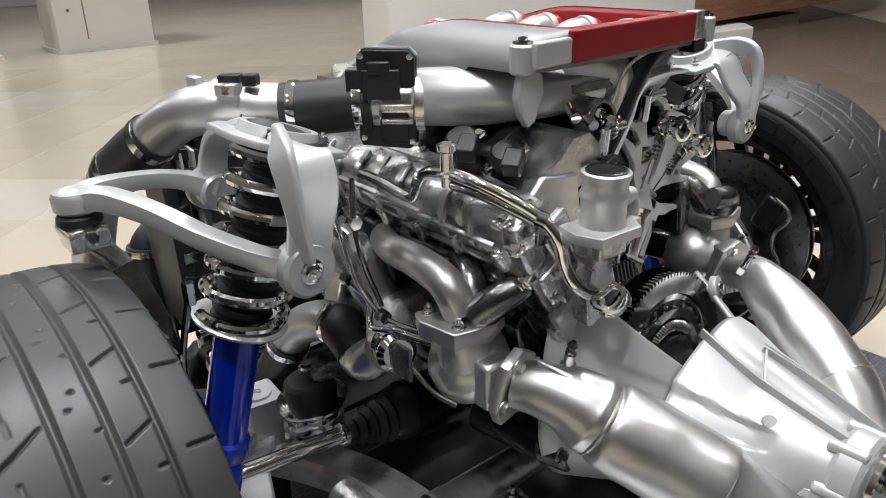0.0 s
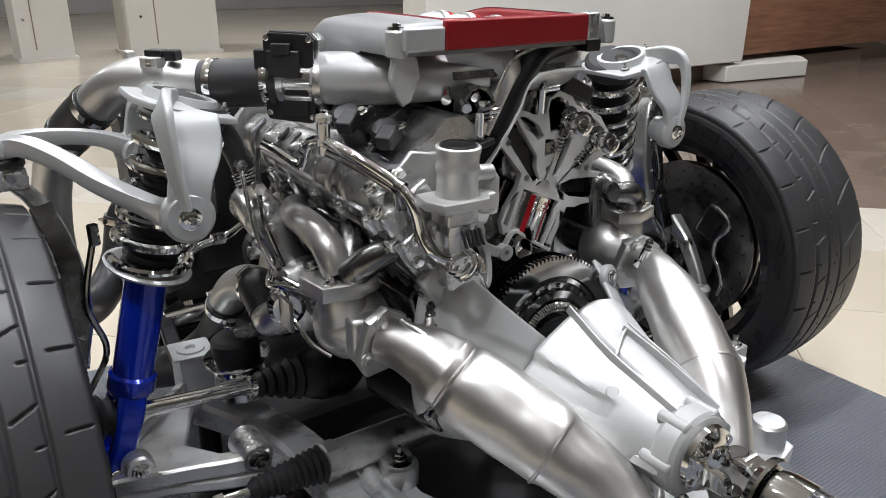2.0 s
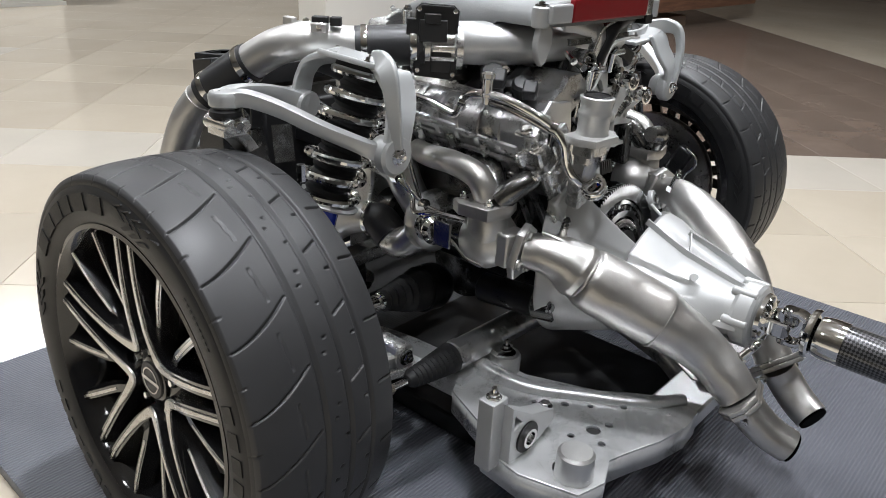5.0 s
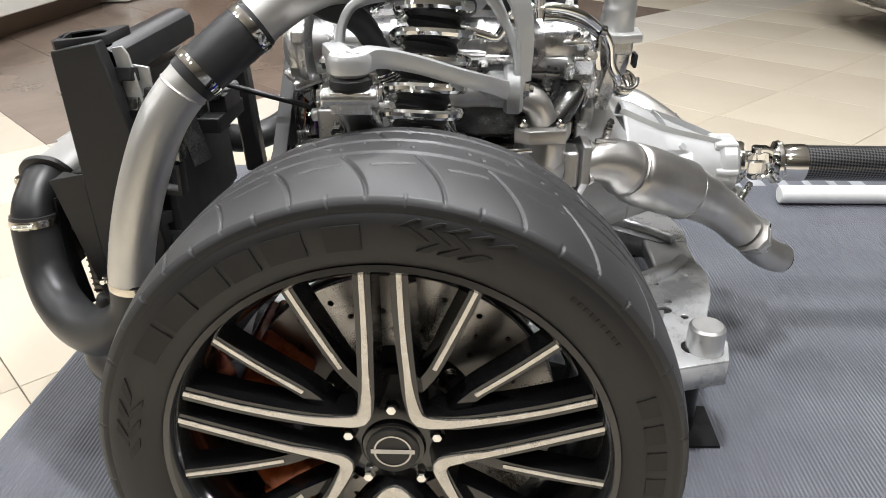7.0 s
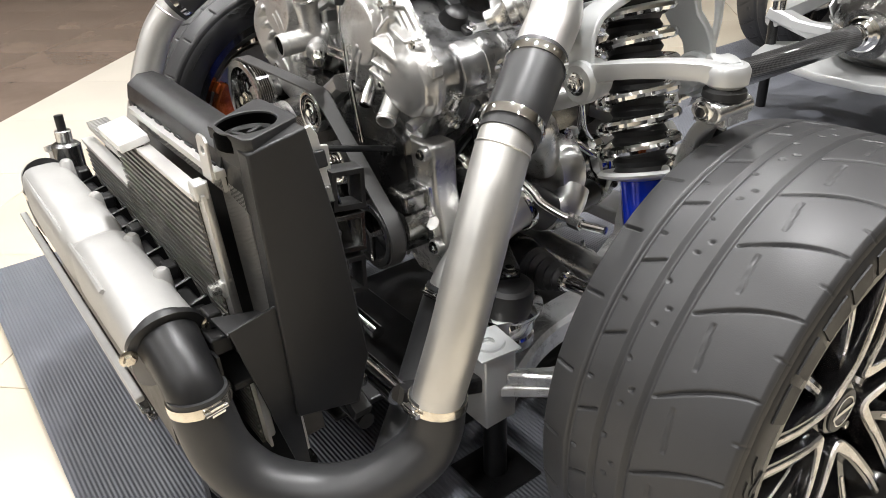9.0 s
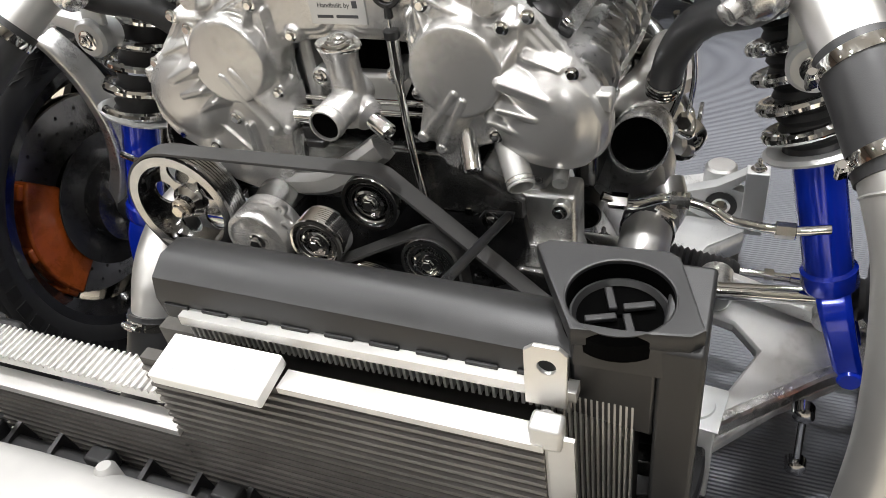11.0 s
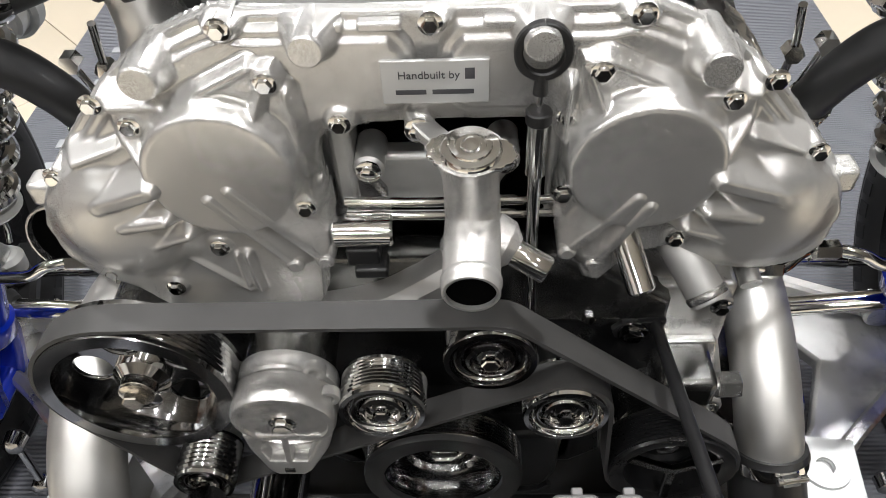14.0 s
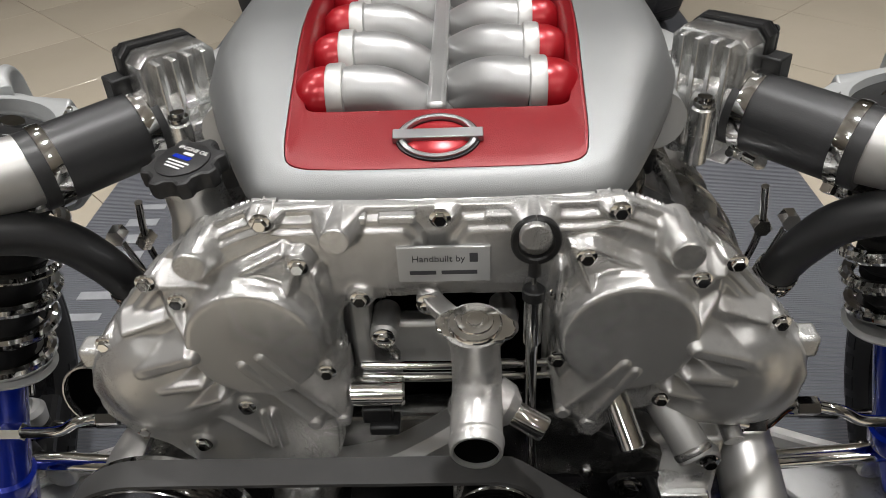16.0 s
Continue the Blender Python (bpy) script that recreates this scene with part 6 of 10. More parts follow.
# alternator-like body with a round cap and ears
alt = thing("belt_tensioner", (-0.134, -0.28, 0.48), "cast aluminium belt tensioner with a round cap", "tensioner", "belt drive")
tilted = axis((-0.135, -0.282, 0.560), (0, -1, -0.10))
part("body", cyl(B(), (-0.134, -0.17, 0.578), (-0.135, -0.272, 0.564), 0.0395, seg=40, edge=0.004), CAST_DARK, alt)
part("collar", lathe(B(), [(0.030, -0.022), (0.043, -0.021), (0.044, -0.018), (0.044, -0.006), (0.042, -0.004), (0.030, -0.003)], tilted, 56), CAST_WARM, alt)
part("cap", lathe(B(), [(0.040, -0.004), (0.0445, 0.0), (0.0450, 0.004), (0.0450, 0.022), (0.043, 0.026), (0.0385, 0.027), (0.0375, 0.0245), (0.031, 0.0245), (0.029, 0.0255), (0.014, 0.0245), (0.0, 0.025)], tilted, 64), CAST_WARM, alt)
part("cap_bolt", hexbolt(B(), tilted @ V((0, 0, 0.0245)), (0, -1, -0.10), 0.0085, 0.008), CHROME, alt)
for x, z, y in ((-0.105, 0.596, -0.276), (-0.094, 0.577, -0.288)):
    bm = plate(B(), [circle(x, z, 0.0095, 24), circle(x, z, 0.0045, 14)], 0.009, FRONT(y), 0.001)
    cx, cz = -0.134 + (x + 0.134) * 0.72, 0.560 + (z - 0.560) * 0.72
    sweep(bm, [V((x * 0.9 + cx * 0.1, y - 0.0045, z * 0.9 + cz * 0.1 - 0.006)), V((cx, y - 0.0045, cz - 0.002))], rect(0.012, 0.008), (0, -1, 0), 0)
    part("ear", bm, CAST_WARM, alt)
tail = [(-0.176, 0.534), (-0.096, 0.534), (-0.103, 0.510), (-0.124, 0.470), (-0.132, 0.463), (-0.156, 0.463), (-0.163, 0.470), (-0.174, 0.510)]
part("tail", plate(B(), [tail, [(-0.168, 0.525), (-0.144, 0.525), (-0.146, 0.488), (-0.160, 0.488)], [(-0.136, 0.525), (-0.110, 0.525), (-0.126, 0.488), (-0.139, 0.488)]], 0.020, FRONT(-0.286), 0.003), CAST_WARM, alt)
part("tail_back", plate(B(), [[(x * 0.96 - 0.137 * 0.04, 0.51 + (z - 0.51) * 0.94) for x, z in tail]], 0.006, FRONT(-0.287), 0.001), CAST_WARM, alt)
part("tail_notch", box(B(), (-0.144, -0.3065, 0.474), (0.009, 0.002, 0.006)), PLASTIC, alt)

# oil filter housing under the tensioner
of = thing("oil_filter", (-0.19, -0.24, 0.33), "small polished oil filter can under the belt", "filter")
part("can", cyl(B(), (-0.190, -0.20, 0.335), (-0.190, -0.290, 0.330), 0.031, seg=32, edge=0.003), CHROME_DARK, of)
part("can_end", cyl(B(), (-0.190, -0.289, 0.3300), (-0.190, -0.295, 0.3297), 0.027, seg=36), BRASS, of)

# cast block face beside the compressor
bk = thing("accessory_bracket", (0.2, -0.17, 0.45), "rough cast aluminium accessory bracket behind the belt", "bracket")
part("casting", prism(B(), [(0.110, 0.605), (0.262, 0.605), (0.262, 0.52), (0.284, 0.44), (0.288, 0.36), (0.20, 0.35), (0.110, 0.42)], 0.05, FRONT(-0.150)), CAST, bk, bevel=0.006)
part("raised_pad", prism(B(), [(0.195, 0.535), (0.255, 0.535), (0.268, 0.445), (0.255, 0.425), (0.205, 0.430)], 0.012, FRONT(-0.198)), CAST_BRIGHT, bk, bevel=0.003)
part("cross_pipe", cyl(B(), (0.190, -0.222, 0.480), (0.272, -0.222, 0.482), 0.011, seg=24, edge=0.001), CAST_BRIGHT, bk)
part("pipe_head", cyl(B(), (0.262, -0.222, 0.482), (0.284, -0.222, 0.4825), 0.014, seg=6, edge=0.001), CAST_BRIGHT, bk)
for x, z, r in ((0.232, 0.512, 0.010), (0.268, 0.425, 0.010), (0.130, 0.580, 0.008), (0.245, 0.590, 0.008), (0.135, 0.47, 0.009)):
    part("boss", cyl(B(), (x, -0.196, z), (x, -0.212, z), r * 1.5, seg=22, edge=0.002), CAST, bk)
    part("bolt", hexbolt(B(), (x, -0.212, z), (0, -1, 0), r * 0.8, 0.007), CHROME_DARK, bk)
for x0, z0, x1, z1 in ((0.12, 0.59, 0.20, 0.54), (0.12, 0.45, 0.19, 0.50), (0.20, 0.44, 0.17, 0.37)):
    part("rib", sweep(B(), [V((x0, -0.202, z0)), V((x1, -0.204, z1))], rect(0.008, 0.008), (0, -1, 0), 0), CAST, bk)
# black stay rod from engine to the cooler
rod = thing("stay_rod", (0.24, -0.35, 0.45), "slim black steel stay rod bolted to the engine", "stay rod")
part("rod", cyl(B(), (0.185, -0.232, 0.589), (0.183, -0.436, 0.645), 0.0055, seg=16), STEEL_BLACK, rod)
bm = plate(B(), [[(0.148, 0.582), (0.152, 0.572), (0.190, 0.578), (0.194, 0.594), (0.156, 0.592)]], 0.006, FRONT(-0.226), 0.001)
part("tab", bm, STEEL_BLACK, rod)
part("tab_bolt", hexbolt(B(), (0.166, -0.232, 0.581), (0, -1, 0), 0.009, 0.008), CHROME_DARK, rod)
part("foot", box(B(), (0.184, -0.440, 0.647), (0.030, 0.016, 0.005)), STEEL_BLACK, rod)

# ---- engine: top ----
plen = thing("intake_plenum", (0, 0.03, 0.86), "silver intake plenum with a red frame round bare runners", "intake plenum")


def plan(hw_front, hw_mid, hw_rear, y0, y1, y2, y3):
    """The plenum's plan: a blunt nose, widening to the shoulders."""
    half = [(0.0, y0), (hw_front * 0.6, y0 + 0.001), (hw_front, y0 + 0.006), (hw_front + 0.018, y0 + 0.022), (hw_mid - 0.006, y1), (hw_mid, y1 + 0.03), (hw_mid, y2), (hw_rear, y2 + 0.03), (hw_rear, y3)]
    return half + [(-x, y) for x, y in reversed(half[1:])]


def ringed(outer, k, dy=0.0):
    return [(x * k, 0.03 + (y - 0.03) * k + dy) for x, y in outer]


def slope(y, z):
    """The cover's nose falls away towards the front."""
    k = 0.66 * min(max((0.02 - y) / 0.205, 0.0), 1.0) ** 1.4
    return 0.872 + (z - 0.872) * (1 - k)


# silver cover: skirt and top, open in the middle
base = plan(0.132, 0.215, 0.215, -0.205, -0.05, 0.16, 0.245)
top = plan(0.128, 0.205, 0.205, -0.198, -0.045, 0.16, 0.243)
rim_o = plan(0.123, 0.190, 0.190, -0.192, -0.05, 0.16, 0.240)
base, top, rim_o = soft(base), soft(top), soft(rim_o)
# window for the red frame, given the same number of corners
win = [(0.0, -0.187), (0.066, -0.187), (0.107, -0.184), (0.118, -0.172), (0.121, -0.08), (0.124, -0.03), (0.128, 0.14), (0.130, 0.20), (0.130, 0.236)]
win = soft(win + [(-x, y) for x, y in reversed(win[1:])])
bm = B()
rings = []
for z, o in ((0.872, ringed(base, 0.985)), (0.878, base), (0.905, base), (0.932, top), (0.944, rim_o), (0.9475, [(x * 0.5 + a * 0.5, y * 0.5 + b * 0.5) for (x, y), (a, b) in zip(rim_o, win)]), (0.9485, win), (0.938, win)):
    rings.append([bm.verts.new((x, y, slope(y, max(z, 0.902) if y > 0.1 else z))) for x, y in o])
ring_faces(bm, rings, True, False)
part("silver_cover", bm, surface("silver_crackle_paint", (0.31, 0.316, 0.315), 0.45, 0.70, 0.05, 20, 1400, 0.22, 0.05), plen, "silver crackle-finish plenum cover", smooth=45)
# black band under the skirt: trim, and the gap's shadow line put into colour
bm = B()
rings = []
for z in (0.852, 0.8715):
    rings.append([bm.verts.new((x, y, slope(y, max(z, 0.895) if y > 0.1 else z))) for x, y in ringed(base, 0.978)])
ring_faces(bm, rings, True, False)
part("skirt_seal", bm, PLASTIC, plen, "black trim band that also stands in for the gap's shadow", smooth=45)
# red frame
wi = [(0.0, -0.120), (0.066, -0.120), (0.100, -0.120), (0.109, -0.114), (0.112, -0.075), (0.114, -0.03), (0.119, 0.14), (0.120, 0.19), (0.118, 0.216)]
wi = soft(wi + [(-x, y) for x, y in reversed(wi[1:])])
bm = B()
rings = []
for z, o in ((0.920, win), (0.9487, ringed(win, 0.995)), (0.9505, ringed(win, 0.975)), (0.9500, [(x * 0.82 + a * 0.18, y * 0.82 + b * 0.18) for (x, y), (a, b) in zip(win, wi)]), (0.9455, [(x * 0.3 + a * 0.7, y * 0.3 + b * 0.7) for (x, y), (a, b) in zip(win, wi)]), (0.942, wi), (0.905, wi)):
    rings.append([bm.verts.new((x, y, slope(y, z))) for x, y in o])
ring_faces(bm, rings, True, False)
part("red_frame", bm, RED_CRINKLE, plen, "red crinkle-painted frame", smooth=45)
# rear bar of the frame, standing over the cut
part("rear_bar", box(B(), (0.0, 0.243, 0.929), (0.280, 0.012, 0.042)), RED_CRINKLE, plen, bevel=0.003)
part("bar_end", box(B(), (-0.152, 0.238, 0.930), (0.024, 0.022, 0.044)), CAST_BRIGHT, plen, bevel=0.003)
bm = box(B(), (-0.158, 0.232, 0.900), (0.03, 0.03, 0.02))
box(bm, (-0.166, 0.225, 0.926), (0.012, 0.03, 0.045))
part("end_bracket", bm, PLASTIC, plen, bevel=0.002)
part("silver_end", box(B(), (0.175, 0.243, 0.925), (0.070, 0.010, 0.034)), PAINT_SILVER, plen, bevel=0.004)
# emblem: plain ring and bar
EMBLEM = surface("satin_emblem", (0.36, 0.36, 0.365), 0.34, 0.9, 0.05, 30, 1200, 0.03, 0.05)
tilt = Matrix.Translation((0.002, -0.1560, slope(-0.156, 0.9465) + 0.0005)) @ Matrix.Rotation(radians(17), 4, "X")
bm = lathe(B(), [(0.0255, 0.0), (0.026, 0.004), (0.0278, 0.005), (0.0306, 0.004), (0.0312, 0.0)], tilt @ Matrix.Diagonal((1.0, 0.78, 1, 1)), 56, loop=True)
em = part("emblem", bm, EMBLEM, plen, "plain chrome ring and bar emblem")
part("emblem_bar", prism(B(), [(-0.035, -0.0052), (0.035, -0.0052), (0.035, 0.0052), (-0.035, 0.0052)], 0.0062, tilt), EMBLEM, em, bevel=0.0008)
part("emblem_field", lathe(B(), [(0.0242, 0.0005), (0.020, 0.0025), (0.0, 0.003)], tilt @ Matrix.Diagonal((1.0, 0.78, 1, 1)), 48), RED, em)
part("emblem_rim", lathe(B(), [(0.0312, -0.002), (0.0312, 0.002), (0.0328, 0.002), (0.0335, -0.002)], tilt @ Matrix.Diagonal((1.0, 0.78, 1, 1)), 48, loop=True), PLASTIC, em)
RUNNER = surface("satin_runner", (0.46, 0.462, 0.458), 0.40, 0.78, 0.06, 16, 1500, 0.06, 0.05)
# runners: red caps, pale collars and silver pipes that meet at a spine
part("spine", box(B(), (0.0, 0.05, 0.895), (0.016, 0.34, 0.05)), RUNNER, plen, bevel=0.004)
part("runner_floor", box(B(), (0, 0.05, 0.868), (0.22, 0.36, 0.012)), CAST_DARK, plen)
for y in (-0.085, -0.002, 0.081, 0.165):
    for sgn in (1, -1):
        yy = y + (0.004 if sgn > 0 else 0.0)
        back = 0.042 if sgn > 0 else 0.004
        bm = tube(B(), [(sgn * 0.080, yy, 0.912), (sgn * 0.062, yy + back * 0.10, 0.914), (sgn * 0.040, yy + back * 0.45, 0.908), (sgn * 0.016, yy + back * 0.85, 0.890), (sgn * 0.004, yy + back, 0.872)],
                  [0.0245, 0.0248, 0.0252, 0.0262, 0.027], 28, 7)
        part("runner", bm, RUNNER, plen, "satin silver intake runner", smooth=60)
        bm = lathe(B(), [(0.0245, 0), (0.0282, 0.001), (0.0288, 0.003), (0.0288, 0.013), (0.0280, 0.0145), (0.0245, 0.0148)], axis((sgn * 0.076, yy, 0.9125), (sgn, 0, -0.04)), 40, loop=True)
        part("runner_collar", bm, CAST_MATT, plen, "pale collar")
        bm = tube(B(), [(sgn * 0.0890, yy, 0.912), (sgn * 0.0975, yy, 0.911), (sgn * 0.1040, yy + 0.002, 0.902), (sgn * 0.1065, yy + 0.004, 0.888), (sgn * 0.1070, yy + 0.006, 0.876)], [0.0265, 0.0268, 0.0240, 0.0200, 0.018], 28, 6)
        part("runner_cap", bm, RED, plen, "glossy red runner elbow", smooth=60)
# corner bosses with bolts, and the lower plenum half
for x, y in ((0.222, -0.095), (-0.222, -0.095), (0.206, 0.222), (-0.206, 0.222)):
    bm = cyl(B(), (x, y, 0.845 if y < 0 else 0.900), (x, y, 0.900 if y < 0 else 0.938), 0.0095 if y < 0 else 0.0165, seg=28, edge=0.003)
    part("corner_boss", bm, CAST_BRIGHT if y < 0 else PAINT_SILVER, plen)
    bm = lathe(B(), [(0.0088 if y < 0 else 0.013, 0), (0.0088 if y < 0 else 0.013, 0.003), (0.0085, 0.004), (0.006, 0.004), (0.006, 0.008), (0.0, 0.009)], axis((x, y, 0.900 if y < 0 else 0.938), (0, 0, 1)), 24)
    part("corner_bolt", bm, CHROME_DARK, plen)
for sgn in (1, -1):
    bm = tube(B(), [(sgn * 0.240, 0.060, 0.856), (sgn * 0.215, 0.10, 0.858), (sgn * 0.17, 0.15, 0.860), (sgn * 0.10, 0.19, 0.862), (sgn * 0.04, 0.20, 0.86)], [0.040, 0.041, 0.039, 0.035, 0.03], 28, 6)
    part("inlet_duct", bm, PAINT_SILVER, plen)
    bm = tube(B(), [(sgn * 0.20, -0.03, 0.855), (sgn * 0.20, 0.03, 0.855), (sgn * 0.20, 0.12, 0.858)], 0.030, 24, 4)
    part("lower_log", bm, PAINT_SILVER, plen)
bm = plate(B(), [[(0.172, 0.872), (0.176, 0.898), (0.196, 0.912), (0.214, 0.900), (0.220, 0.872), (0.212, 0.846), (0.200, 0.832), (0.188, 0.838)]], 0.014, Matrix(((1, 0, 0, 0), (0, 0, 1, 0.216), (0, 1, 0, 0), (0, 0, 0, 1))), 0.003)
part("end_shield", bm, PAINT_SILVER, plen)
part("lower_half", box(B(), (0.02, 0.02, 0.852), (0.30, 0.34, 0.035)), CAST_DARK, plen, bevel=0.01)

# throttle bodies: cast bore with ribs, black gear cover facing back and outwards
for sgn in (1, -1):
    d = V((sgn * -0.70, 0.71, 0.0)).normalized()
    nn = V((sgn * 0.71, 0.70, 0.0)).normalized()
    up = V((0, 0, 1))
    c0 = V((sgn * 0.297, 0.004, 0.850))
    tb = thing("throttle_body", c0, "cast aluminium throttle body with a black gear cover", "throttle body", "throttle bodies")
    rot = Matrix((d, up, nn)).transposed()
    m4 = Matrix.Translation(c0 + d * 0.036 + nn * 0.010) @ rot.to_4x4()
    part("bore", lathe(B(), [(0.030, -0.012), (0.036, -0.010), (0.036, 0.012), (0.042, 0.016), (0.042, 0.026), (0.037, 0.030), (0.037, 0.072), (0.045, 0.076), (0.045, 0.088), (0.030, 0.090)], axis(c0, d), 44), CAST_BRIGHT, tb, "machined cast bore")
    for q in range(5):
        a = radians(150 + q * 30)
        e = axis(c0 + d * 0.050, d)
        part("bore_rib", box(B(), e @ V((0.039 * math.cos(a), 0.039 * math.sin(a), 0.0)), (0.010, 0.008, 0.044), (e @ Matrix.Rotation(a, 4, "Z")).to_3x3()), CAST_BRIGHT, tb, bevel=0.0015)
    hole = [(-0.038, -0.056), (0.030, -0.062), (0.040, -0.052), (0.042, 0.066), (0.032, 0.076), (-0.030, 0.078), (-0.040, 0.068), (-0.042, -0.046)]
    part("housing", plate(B(), [[(x * 0.96, y * 0.96) for x, y in hole]], 0.034, m4 @ Matrix.Translation((0, 0, -0.036)), 0.003), CAST_BRIGHT, tb, "machined aluminium housing")
    for q in range(4):
        part("housing_rib", box(B(), m4 @ V((-0.024 + q * 0.016, 0.014, -0.040)), (0.006, 0.11, 0.014), rot), CAST_BRIGHT, tb, bevel=0.0015)
    part("gear_case", plate(B(), [hole], 0.016, m4, 0.003), PLASTIC, tb, "black plastic gear case")
    part("cover", plate(B(), [[(x * 0.97, y * 0.97) for x, y in hole]], 0.006, m4 @ Matrix.Translation((0, 0, 0.0165)), 0.0015), PLASTIC, tb, "black plastic gear cover")
    for aa, bb, w, h, t in ((-0.006, 0.030, 0.052, 0.040, 0.009), (-0.008, 0.052, 0.030, 0.018, 0.012), (0.010, -0.026, 0.040, 0.044, 0.004), (-0.026, -0.014, 0.012, 0.036, 0.005)):
        part("cover_rib", box(B(), m4 @ V((aa, bb, 0.022 + t / 2)), (w, h, t), rot), PLASTIC_MATT, tb, bevel=0.002)
    part("plug", box(B(), m4 @ V((-0.044, 0.030, 0.010)), (0.024, 0.040, 0.024), rot), PLASTIC_MATT, tb, bevel=0.002)
    for aa, bb in ((-0.034, -0.044), (0.034, -0.050), (0.034, 0.066), (-0.033, 0.068), (0.036, 0.01)):
        part("cover_screw", hexbolt(B(), m4 @ V((aa, bb, 0.0228)), nn, 0.0032, 0.004), CHROME, tb)

# oil filler
oil = thing("oil_filler", (-0.192, -0.175, 0.86), "black lobed oil filler cap on a cast neck", "oil filler")
m = axis((-0.192, -0.172, 0.878), (-0.06, -0.10, 1))
part("neck", lathe(B(), [(0.030, -0.04), (0.024, -0.02), (0.023, 0.0), (0.0245, 0.006), (0.0245, 0.012)], m, 36), CAST, oil)
pts = []
for i in range(96):
    a = 2 * math.pi * i / 96
    r = 0.0305 + 0.0028 * math.tanh(2.5 * math.cos(8 * a))
    pts.append((r * math.cos(a), r * math.sin(a)))
part("cap", plate(B(), [pts], 0.015, m @ Matrix.Translation((0, 0, 0.011)), 0.003), PLASTIC_MATT, oil, "black lobed plastic cap")
capm = m @ Matrix.Translation((0, 0, 0.0262))
part("cap_label", lathe(B(), [(0.0215, 0.0), (0.0215, 0.0008), (0.0205, 0.0010)], capm, 40), PLASTIC, oil)
lab = capm @ Matrix.Translation((0, 0, 0.0012))
bm = text_mesh(B(), "ENGINE OIL", 0.0058, lab @ Matrix.Translation((0, 0.0125, 0)), 0.0001)
box(bm, lab @ V((0, 0.007, 0)), (0.010, 0.003, 0.0003), lab.to_3x3())
for k in range(3):
    box(bm, lab @ V((0, -0.004 - k * 0.0034, 0)), (0.022 - k * 0.003, 0.0016, 0.0003), lab.to_3x3())
part("cap_text", bm, WHITE_LABEL, oil, smooth=0)
part("cap_blue_bar", box(B(), lab @ V((-0.002, 0.0018, 0)), (0.018, 0.0042, 0.0003), lab.to_3x3()), BLUE, oil, smooth=0)

# ---- cylinder banks ----
def bank_matrix(s, y):
    """Bank axis upright: its x runs across the bank, its y up the bank, its z along the engine backwards."""
    lean = radians(30) * s
    xa, ya = V((math.cos(lean), 0, -math.sin(lean))), V((math.sin(lean), 0, math.cos(lean)))
    m = Matrix((xa, ya, V((0, 1, 0)))).transposed().to_4x4()
    return Matrix.Translation((0, y, 0.43)) @ m


